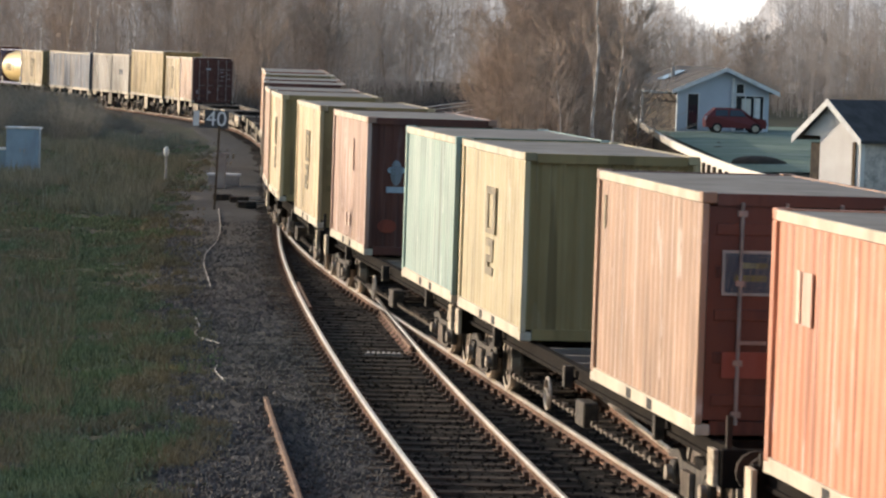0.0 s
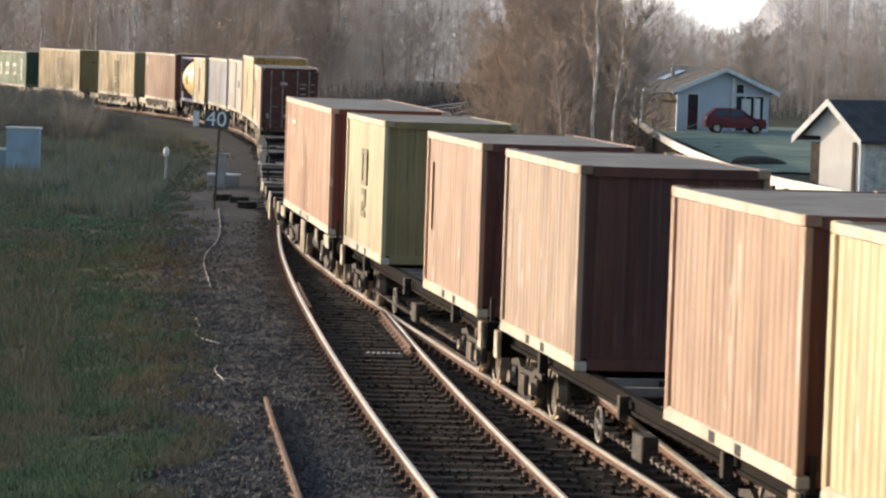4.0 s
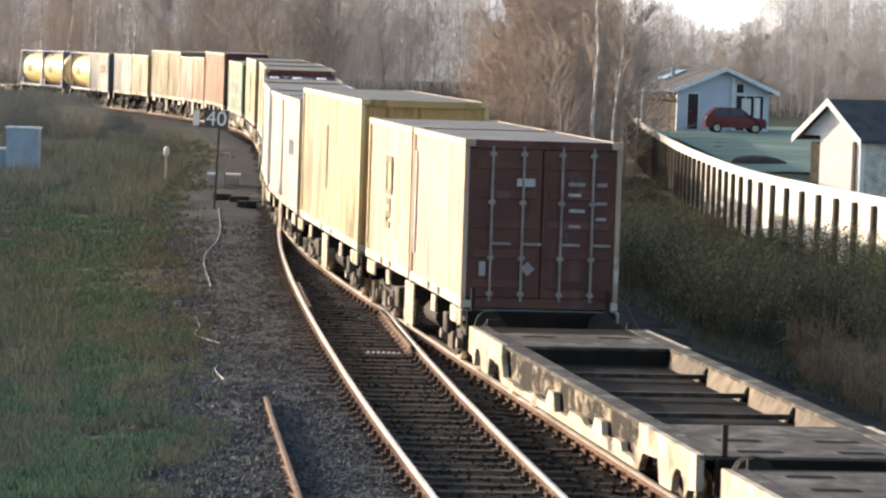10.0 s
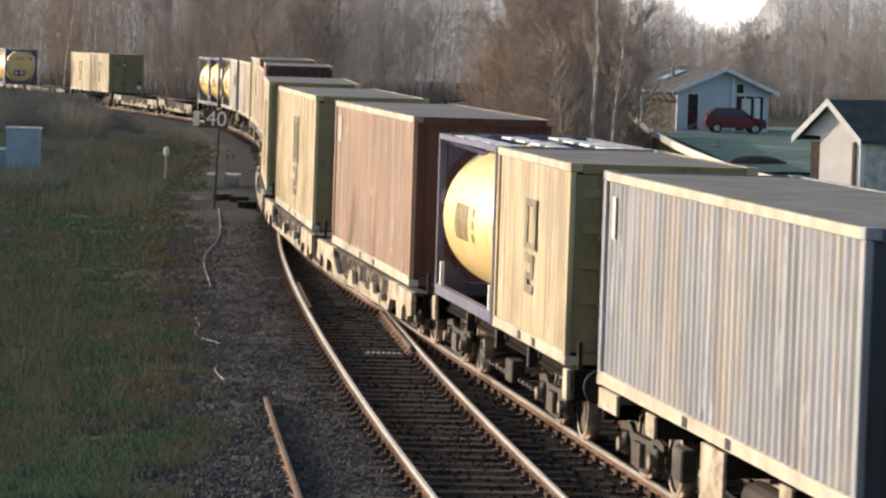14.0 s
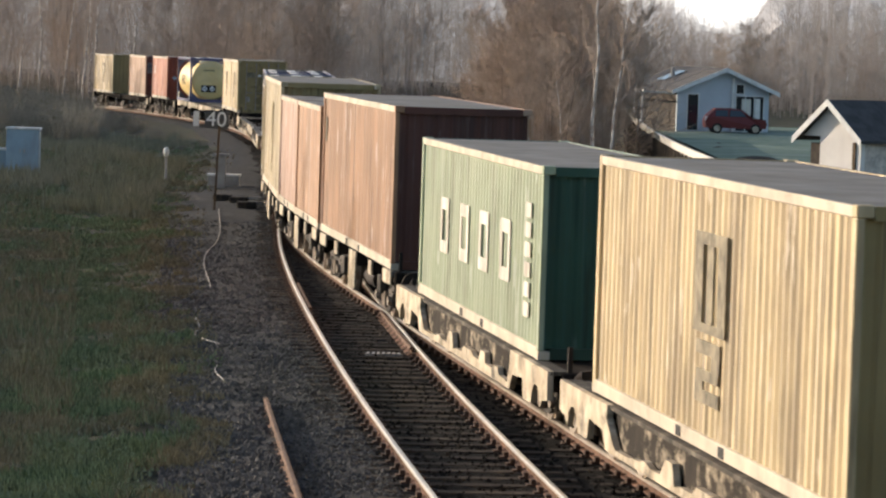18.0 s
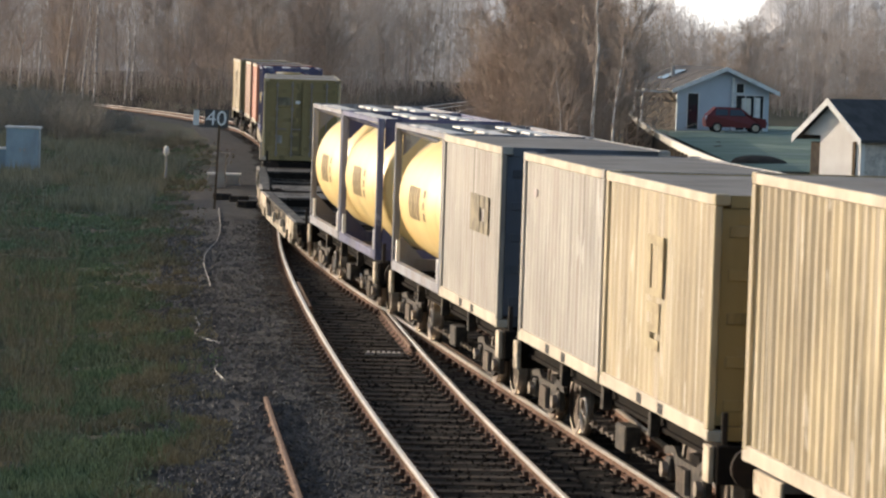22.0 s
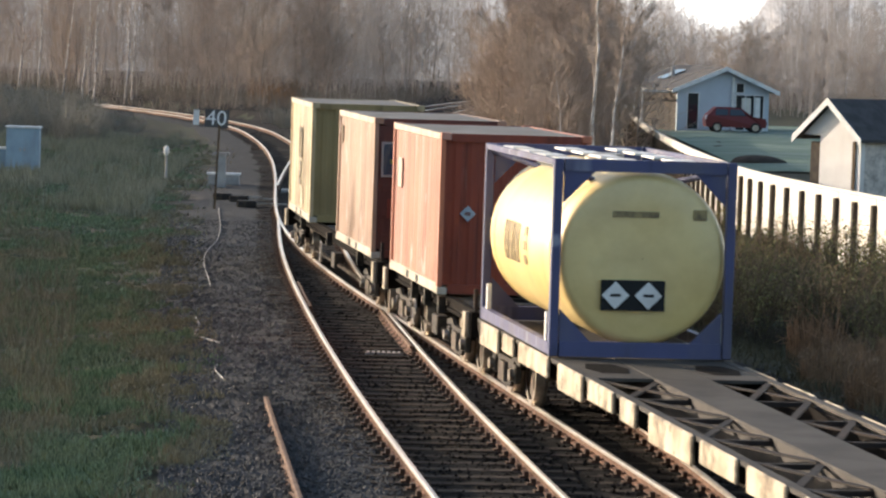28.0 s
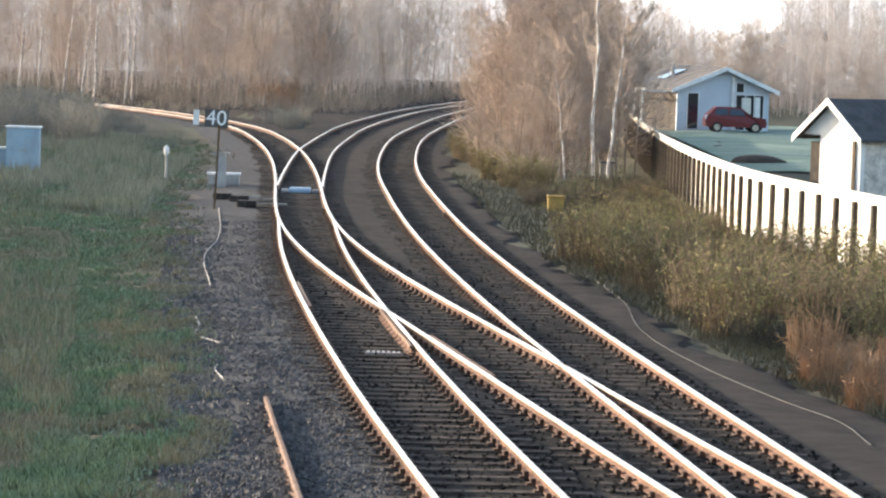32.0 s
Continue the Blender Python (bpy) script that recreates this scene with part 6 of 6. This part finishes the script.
def build_fence():
    root = tagged(empty("boundary_fence"), "white panelled boundary fence with dark brown timber posts", "fence", kind="structure")
    y, k = 66.0, 0
    pts = []
    while y < 205:
        pts.append((float(FENCE(y)), y))
        d = (float(FENCE(y + 0.5)) - float(FENCE(y))) / 0.5
        y += 1.9 / math.sqrt(1 + d * d)
    for (xa, ya), (xb, yb) in zip(pts, pts[1:]):
        za, zb = gz(xa, ya), gz(xb, yb)
        L = math.hypot(xb - xa, yb - ya)
        ang = math.atan2(yb - ya, xb - xa)
        m = Matrix.Translation((xa, ya, 0)) @ Matrix.Rotation(ang, 4, 'Z')
        bm = BM()
        for i in range(4):   # four boards, one above the other
            z0 = -0.3 + i * 0.455
            box(bm, 0.02, L - 0.02, -0.02, 0.02, z0, z0 + 0.447, 0.006)
        part("panel", bm, M_PANELW, root, m=m)
        bm = BM()
        box(bm, -0.01, L - 0.011, -0.05, 0.06, 1.525, 1.6, 0.008)
        part("capping", bm, M_PANELW, root, m=m)
        bm = BM()
        box(bm, -0.1, 0.1, 0.028, 0.14, -0.5, 1.36, 0.012)
        part("post", bm, M_FENCEPOST, root, "dark weathered timber post", m=m)


def gable_house(name, x, y, rz, w, depth, eave, ridge, over, m_front, m_side, m_roof, label, inset=0.0):
    """A small single-storey house: its gable front looks to local -y."""
    root = tagged(empty(name, Matrix.Translation((x, y, gz(x, y) - 0.03)) @ Matrix.Rotation(radians(rz), 4, 'Z')), label, "house")
    h = w / 2
    for yy in (0.0, depth - 0.2):
        bm = BM()
        v = []
        for d in (0, 0.2):
            v.append([bm.verts.new(c) for c in ((-h + inset, yy + d, -0.1), (h, yy + d, -0.1), (h, yy + d, eave), (0, yy + d, ridge)) + (((-h, yy + d, eave), (-h + inset, yy + d, eave)) if inset else ((-h, yy + d, eave),))])
        bm.faces.new(v[0])
        bm.faces.new(v[1][::-1])
        c = len(v[0])
        for i in range(c):
            bm.faces.new((v[0][i], v[1][i], v[1][(i + 1) % c], v[0][(i + 1) % c]))
        part("gable_wall", bm, m_front, root)
    for s in (-1, 1):
        bm = BM()
        hh = h - (inset if s < 0 else 0)
        x0, x1 = sorted((s * (hh - 0.2), s * hh))
        box(bm, x0 + 0.002, x1 - 0.002, 0.2, depth - 0.2, -0.1, eave)
        part("side_wall", bm, m_side, root)
        # roof slope with overhang
        bm = BM()
        k = (ridge - eave) / h
        o = over
        a = [(0, ridge + 0.05), (s * (h + o), eave - o * k + 0.05)]
        q = []
        for yy in (-over, depth + over):
            q.append([bm.verts.new((a[0][0], yy, a[0][1])), bm.verts.new((a[1][0], yy, a[1][1])), bm.verts.new((a[1][0], yy, a[1][1] + 0.1)), bm.verts.new((a[0][0], yy, a[0][1] + 0.1))])
        for i in range(4):
            bm.faces.new((q[0][i], q[0][(i + 1) % 4], q[1][(i + 1) % 4], q[1][i]))
        bm.faces.new(q[0])
        bm.faces.new(q[1][::-1])
        part("roof_slope", bm, m_roof, root)
        bm = BM()   # barge board
        q = []
        for yy in (-over - 0.03, -over + 0.0):
            q.append([bm.verts.new((a[0][0], yy - 0.002, a[0][1] - 0.12)), bm.verts.new((a[1][0], yy - 0.002, a[1][1] - 0.12)), bm.verts.new((a[1][0], yy - 0.002, a[1][1] + 0.13)), bm.verts.new((a[0][0], yy - 0.002, a[0][1] + 0.13))])
        for i in range(4):
            bm.faces.new((q[0][i], q[0][(i + 1) % 4], q[1][(i + 1) % 4], q[1][i]))
        bm.faces.new(q[0])
        bm.faces.new(q[1][::-1])
        part("barge_board", bm, M_WHITE, root, "white barge board")
    return root


def opening(root, name, x0, x1, z0, z1, yy, bars=0):
    """A framed window or door let into the front wall."""
    bm = BM()
    box(bm, x0, x1, yy - 0.02, yy + 0.03, z0, z1)
    g = part(name, bm, M_GLASS, root, "dark glazed opening")
    for a, b, c, d in ((x0 - 0.05, x0, z0, z1), (x1, x1 + 0.05, z0, z1), (x0 - 0.05, x1 + 0.05, z1, z1 + 0.05), (x0 - 0.05, x1 + 0.05, z0 - 0.05, z0)):
        bm = BM()
        box(bm, a, b, yy - 0.04, yy + 0.03, c, d)
        part("frame", bm, M_WHITE, g)
    for i in range(bars):
        x = x0 + (x1 - x0) * (i + 1) / (bars + 1)
        bm = BM()
        box(bm, x - 0.025, x + 0.025, yy - 0.035, yy + 0.01, z0, z1)
        part("mullion", bm, M_WHITE, g)
    return g


M_ROOFB = material("brown_felt_roof", (0.095, 0.088, 0.084), 0.85, 0, (0.065, 0.06, 0.057), 1.5, 0.6, 0.2, 14)


def build_buildings():
    # side walls get the dark post colour to stand for the veranda's shade
    hs = gable_house("chalet_house", 16.3, 216.5, 14, 5.7, 9.0, 2.45, 3.65, 0.5, M_HOUSE, M_FENCEPOST, M_ROOFB, "small pale blue gabled chalet with white barge boards")
    opening(hs, "door", -2.2, -1.55, 0.1, 2.2, -0.01)
    gl = opening(hs, "window", 0.8, 2.5, 0.1, 2.15, -0.01, 2)
    for x0, x1, z0, z1, mm in ((1.15, 1.72, 0.95, 2.0, M_PANELW), (1.98, 2.3, 0.3, 2.05, M_WHITE), (0.84, 1.1, 0.2, 1.2, M_ROOFB)):
        bm = BM()
        box(bm, x0, x1, -0.038, -0.029, z0, z1)
        part("blind", bm, mm, gl, "pale blind in the glazing")
    opening(hs, "window", 0.8, 1.25, 2.32, 2.85, -0.01)
    bm = BM()
    box(bm, 0.5, 0.66, -0.12, 0.0, 0.0, 3.2)
    part("corner_board", bm, M_WHITE, hs, "white corner board of the projecting bay")
    bm = BM()
    cyl(bm, (-1.6, 5.0, 2.9), (-1.6, 5.0, 3.75), 0.13, seg=12)
    part("flue", bm, M_CONC, hs, "pale roof flue")
    for k in range(6):   # open veranda along the west wall
        yy = 0.3 + k * 1.6
        bm = BM()
        box(bm, -4.95, -4.85, yy, yy + 0.1, 0.0, 2.2)
        part("veranda_post", bm, M_WHITE, hs)
        bm = BM()
        box(bm, -5.1, -2.86, yy + 0.01, yy + 0.09, 2.2, 2.3)
        part("veranda_rafter", bm, M_WHITE, hs)
    bm = BM()
    box(bm, -5.0, -4.88, -0.3, 9.5, 2.302, 2.42)
    part("gutter_board", bm, M_WHITE, hs, "white board along the veranda")
    for k in (2,):   # a panel on the western slope
        t0 = 0.35 + k * 2.2
        bm = BM()
        bmesh.ops.create_cube(bm, size=1, matrix=Matrix.Translation((-1.45, t0 + 1.0, 3.65 - 1.45 * 1.2 / 2.85 + 0.2)) @ Matrix.Rotation(-math.atan2(1.2, 2.85), 4, 'Y') @ Matrix.Diagonal((1.5, 1.6, 0.05, 1)))
        part("roof_light", bm, M_GLASS, hs, "glazed panel in the roof slope")
    sh = gable_house("garden_shed", 13.5, 128, -52, 2.9, 6.5, 2.15, 3.3, 0.28, M_SHED, M_STONEWALL, M_SLATE, "white rendered garden outbuilding with dark slate roof", 0.86)
    bm = BM()
    box(bm, 1.08, 1.22, -0.05, 0.03, 0.1, 2.0)
    part("door_frame", bm, M_POST, sh)
    bm = BM()
    box(bm, -1.47, -0.6, 0.4, 2.4, 0.0, 1.9)
    part("lean_to", bm, M_FENCEPOST, sh, "dark timber lean-to beside the wall")
    for i in range(9):   # courses of slates on the lit slope
        k = (i + 0.5) / 9
        bm = BM()
        xx, zz = k * 1.7, 3.42 - k * 1.15 * 1.7 / 1.45
        bmesh.ops.create_cube(bm, size=1, matrix=Matrix.Translation((xx, 3.25, zz)) @ Matrix.Rotation(math.atan2(1.15, 1.45) - 0.06, 4, 'Y') @ Matrix.Diagonal((0.28, 7.0, 0.03, 1)))
        part("slate_course", bm, M_SLATE, sh)
    car()
    rng = np.random.default_rng(3)
    bm = BM()
    bmesh.ops.create_icosphere(bm, subdivisions=3, radius=1.0, matrix=Matrix.Diagonal((1.2, 0.9, 0.36, 1)))
    for q in bm.verts:
        q.co *= 1 + 0.12 * noise.noise(q.co * 3)
    tagged(part("mound", bm, M_DULL, m=Matrix.Translation((13.7, 160, gz(13.7, 160)))), "low rise of brown earth beside the lawn", "mound")


def car():
    root = tagged(empty("parked_car", Matrix.Translation((16.75, 213.0, gz(16.75, 213.0))) @ Matrix.Rotation(radians(3), 4, 'Z')), "dark red hatchback parked before the house", "car")
    bm = BM()
    prof = [(-1.75, 0.32), (1.72, 0.32), (1.78, 0.6), (1.7, 0.85), (0.95, 0.95), (0.35, 1.4), (-0.2, 1.48), (-1.2, 1.46), (-1.68, 1.0), (-1.8, 0.7)]
    v = [[bm.verts.new((x, yy * (1 - 0.18 * (z > 1.2)), z)) for x, z in prof] for yy in (-0.82, 0.82)]
    n = len(prof)
    for i in range(n):
        bm.faces.new((v[0][i], v[0][(i + 1) % n], v[1][(i + 1) % n], v[1][i]))
    bm.faces.new(v[0])
    bm.faces.new(v[1][::-1])
    part("body", bm, M_CAR, root)
    for x0, x1 in ((-1.25, -0.5), (-0.42, 0.42)):
        bm = BM()
        a = [bm.verts.new(c) for c in ((x0, -0.83, 1.0), (x1 + (0.15 if x1 > 0 else 0), -0.83, 1.0), (x1 - (0.15 if x1 > 0 else 0), -0.72, 1.36), (x0 + 0.05, -0.72, 1.36))]
        bm.faces.new(a)
        part("side_window", bm, M_GLASS, root)
    for x in (-1.12, 1.12):
        for s in (-1, 1):
            bm = BM()
            cyl(bm, (x, s * 0.66, 0.3), (x, s * 0.84, 0.3), 0.3, seg=20)
            wh = part("wheel", bm, M_BLACK, root)
            bm = BM()
            cyl(bm, (x, s * 0.83, 0.3), (x, s * 0.85, 0.3), 0.19, seg=14)
            part("hubcap", bm, M_BRIGHT, wh)
    bm = BM()
    box(bm, -1.83, -1.7, -0.78, -0.5, 0.72, 0.98, 0.03)
    part("lamp", bm, M_LAMP, root, "bright glinting lamp")


def cabinet(x, y, w, d, h, rz, mat, label, plinth=0.08, lid=M_WHITE):
    root = tagged(empty("relay_cabinet", Matrix.Translation((x, y, gz(x, y) - 0.05)) @ Matrix.Rotation(radians(rz), 4, 'Z')), label, "cabinet")
    bm = BM()
    box(bm, -w / 2, w / 2, -d / 2, d / 2, plinth, h - 0.07, 0.015)
    part("body", bm, mat, root)
    bm = BM()
    box(bm, -w / 2 - 0.04, w / 2 + 0.04, -d / 2 - 0.04, d / 2 + 0.04, h - 0.07, h, 0.012)
    part("lid", bm, lid, root, "overhanging lid")
    bm = BM()
    box(bm, -w / 2 - 0.03, w / 2 + 0.03, -d / 2 - 0.03, d / 2 + 0.03, 0, plinth)
    part("plinth", bm, M_CONC, root)
    for s in (-1, 1):
        bm = BM()
        x0, x1 = sorted((s * 0.01, s * (w / 2 - 0.04)))
        box(bm, x0, x1, -d / 2 - 0.012, -d / 2 + 0.01, plinth + 0.06, h - 0.13)
        dr = part("door", bm, mat, root)
        bm = BM()
        box(bm, s * 0.07 - 0.015, s * 0.07 + 0.015, -d / 2 - 0.04, -d / 2 - 0.012, h * 0.5, h * 0.5 + 0.12)
        part("handle", bm, M_BRIGHT, dr)
    return root


def lettering(text, size, mat, parent, m):
    cu = bpy.data.curves.new("figures", 'FONT')
    cu.body, cu.size, cu.align_x, cu.align_y, cu.extrude = text, size, 'CENTER', 'CENTER', 0.004
    ob = bpy.data.objects.new("figures", cu)
    scene.collection.objects.link(ob)
    dg = bpy.context.evaluated_depsgraph_get()
    me = bpy.data.meshes.new_from_object(ob.evaluated_get(dg))
    bpy.data.objects.remove(ob)
    me.materials.clear()
    me.materials.append(mat)
    fo = new("figures", me)
    fo.parent = parent
    fo.matrix_basis = m
    return fo


M_CABLE = material("dusty_pale_cable", (0.36, 0.335, 0.3), 0.8, 0, (0.24, 0.22, 0.2), 6, 0.5)
M_SIGN = material("white_reflective_figure", (0.86, 0.85, 0.82), 0.4, 0, (0.78, 0.77, 0.74), 5, 0.3)
M_BOARD = material("dull_grey_board", (0.1, 0.095, 0.09), 0.85, 0, (0.07, 0.068, 0.064), 4, 0.5)


def build_lineside():
    cabinet(-14.7, 127, 1.14, 0.6, 1.75, 0, M_CABBLUE, "tall pale blue-grey lineside relay cabinet")
    cabinet(-15.75, 127.5, 0.9, 0.5, 0.95, 0, M_CABBLUE, "low pale blue-grey lineside cabinet")
    cabinet(-7.55, 124.5, 1.05, 0.5, 0.45, 0, M_CONC, "low grey equipment case beside the points")
    # speed sign
    x, y = -6.78, 107.6
    root = tagged(empty("speed_sign", Matrix.Translation((x, y, gz(x, y))) @ Matrix.Rotation(radians(1.9), 4, 'Y')), "lineside speed sign with white cut-out figures on a dark post", "sign")
    bm = BM()
    box(bm, -0.03, 0.03, -0.03, 0.03, -0.1, 2.55)
    part("post", bm, M_POST, root)
    bm = BM()
    box(bm, -0.62, 0.3, -0.02, 0.0, 2.4, 2.44)
    box(bm, -0.62, 0.3, -0.02, 0.0, 2.9, 2.93)
    box(bm, -0.44, 0.26, -0.018, -0.002, 2.435, 2.905)
    bd = part("board", bm, M_BOARD, root, "dull dark plate behind the figures")
    lettering("40", 0.62, M_SIGN, bd, Matrix.Translation((-0.1, -0.032, 2.66)) @ Matrix.Rotation(math.pi / 2, 4, 'X'))
    bm = BM()
    box(bm, -0.78, -0.61, -0.04, -0.012, 2.44, 2.88)
    part("arrow_plate", bm, M_WHITE, bd, "white pointer plate")
    # white pillar with a cap beside it
    x, y = -7.5, 122.0
    root = tagged(empty("cable_post", Matrix.Translation((x, y, gz(x, y)))), "pale concrete cable post with a flat cap", "post")
    bm = BM()
    box(bm, -0.16, 0.16, -0.12, 0.12, 0, 1.12, 0.02)
    part("shaft", bm, M_CONC, root)
    bm = BM()
    box(bm, -0.27, 0.27, -0.16, 0.16, 1.12, 1.18)
    part("cap", bm, M_CONC, root)
    x, y = -9.95, 130
    root = tagged(empty("marker_post", Matrix.Translation((x, y, gz(x, y)))), "slim white marker post with a rounded head", "post")
    bm = BM()
    cyl(bm, (0, 0, -0.1), (0, 0, 0.9), 0.05, seg=10)
    part("shaft", bm, M_CONC, root)
    bm = BM()
    bmesh.ops.create_uvsphere(bm, u_segments=14, v_segments=10, radius=0.13, matrix=Matrix.Translation((0, 0, 1.0)) @ Matrix.Diagonal((0.8, 0.8, 1.4, 1)))
    part("head", bm, M_WHITE, root, smooth=True)
    x, y = 2.45, 175
    root = tagged(empty("marker_post", Matrix.Translation((x, y, gz(x, y)))), "white plate on a short post beside the curving track", "post")
    bm = BM()
    box(bm, -0.05, 0.05, -0.05, 0.05, 0, 0.8)
    part("shaft", bm, M_CONC, root)
    bm = BM()
    box(bm, -0.17, 0.17, -0.07, -0.052, 0.35, 0.85, 0.01)
    part("plate", bm, M_WHITE, root)
    x, y = 3.55, 116.5
    root = tagged(empty("grit_box", Matrix.Translation((x, y, gz(x, y)))), "small yellow box beside the bushes", "box")
    bm = BM()
    box(bm, -0.26, 0.26, -0.22, 0.22, 0, 0.42, 0.03)
    part("body", bm, M_YELLOW, root)
    bm = BM()
    box(bm, -0.29, 0.29, -0.25, 0.25, 0.42, 0.5, 0.02)
    part("lid", bm, M_YELLOW, root)
    cabinet(6.1, 138.5, 0.5, 0.4, 0.95, 0, M_SPINE, "grey-brown lineside box beside the birch", lid=M_BOARD)
    # point machine between the rails and its rodding
    x, y = -4.75, 119.5
    root = tagged(empty("point_machine", Matrix.Translation((x, y, -0.17))), "pale blue-grey point machine cover between the rails", "point machine")
    bm = BM()
    box(bm, -0.36, 0.36, -0.55, 0.55, 0.0, 0.17, 0.04)
    part("cover", bm, M_CABBLUE, root)
    for s in (-1, 1):
        bm = BM()
        box(bm, s * 0.5 - 0.1, s * 0.5 + 0.1, -0.3, 0.3, 0.0, 0.12, 0.02)
        part("crank_box", bm, M_CONC, root)
    for k, (x, y) in enumerate(((-6.3, 112.0), (-5.9, 109.0), (-6.9, 113.5))):
        root = tagged(empty("point_motor", Matrix.Translation((x, y, gz(x, y)))), "dark rusty point rodding box beside the track", "point machine")
        bm = BM()
        box(bm, -0.3, 0.3, -0.2, 0.2, 0, 0.2, 0.03)
        part("casing", bm, M_BOGIE, root)
        bm = BM()
        cyl(bm, (0.3, 0, 0.12), (1.2, 0, 0.12), 0.025, seg=6)
        part("rod", bm, M_BRIGHT, root)
    # check rails and a discarded length of rail
    for line, y0, y1, off, lab in ((LINE_A, 68.6, 75.3, -0.66, "check rail"), (LINE_TRAIN, 55.8, 63.0, -0.655, "wing rail"), (LINE_A, 60.5, 68.5, 0.655, "check rail")):
        root = tagged(empty("check_rail"), "short worn guard rail beside the running rail", "rail", kind="structure")
        rail_mesh("rail", line, y0, y1, off, root, (M_RAILSIDE, M_STUB), 0.6, z=-0.012)
    root = tagged(empty("spare_rail"), "rusty spare length of rail lying on the ash", "rail")
    spare = natural((38, 42.19, 51.61), (-1.28, -1.64, -2.44))
    rail_mesh("rail", spare, 38.2, 51.6, 0, root, (M_STUB, M_STUB), 0.9, z=-0.04)
    # comb-like tread plate in the four-foot
    root = tagged(empty("tread_plate", Matrix.Translation((-0.94, 60.5, -0.15))), "pale ribbed plate lying between the rails", "plate")
    for i in range(7):
        bm = BM()
        box(bm, -0.27 + i * 0.085, -0.225 + i * 0.085, -0.18, 0.18, 0, 0.025)
        part("rib", bm, M_CONC, root)
    bm = BM()
    box(bm, -0.3, 0.33, -0.03, 0.03, -0.02, 0.0)
    part("backing", bm, M_CONC, root)
    cable([(-6.65, 107.66), (-5.69, 92.07), (-5.56, 85.18), (-4.77, 75.17)], "loose pale cable lying along the ash")
    cable([(-4.5, 67.1), (-4.3, 65.0), (-4.26, 63.44), (-3.73, 61.69)], "loose pale cable end curled on the ash")
    cable([(-3.52, 57.79), (-3.5, 56.9), (-3.46, 56.56), (-3.25, 55.26)], "short loop of pale cable on the ash")
    cable([(2.58, 91.8), (3.71, 74.95), (3.73, 66.56), (4.38, 59.6), (4.86, 56.45), (5.26, 54.19), (5.73, 52.21), (5.85, 49.04)], "thin grey cable along the ditch edge", 0.007)


def cable(pts, label, r=0.013):
    cu = bpy.data.curves.new("cable", 'CURVE')
    cu.dimensions, cu.bevel_depth, cu.bevel_resolution = '3D', r, 2
    sp = cu.splines.new('BEZIER')
    sp.bezier_points.add(len(pts) - 1)
    for b, (x, y) in zip(sp.bezier_points, pts):
        b.co = (x, y, gz(x, y) + r + 0.01)
        b.handle_left_type = b.handle_right_type = 'AUTO'
    cu.materials.append(M_BOARD if r < 0.0125 else M_CABLE)
    ob = new("cable", cu)
    tagged(ob, label, "cable")


build_plants()
far_woods()
build_fence()
build_buildings()
build_lineside()
grass()
ballast()
motions()
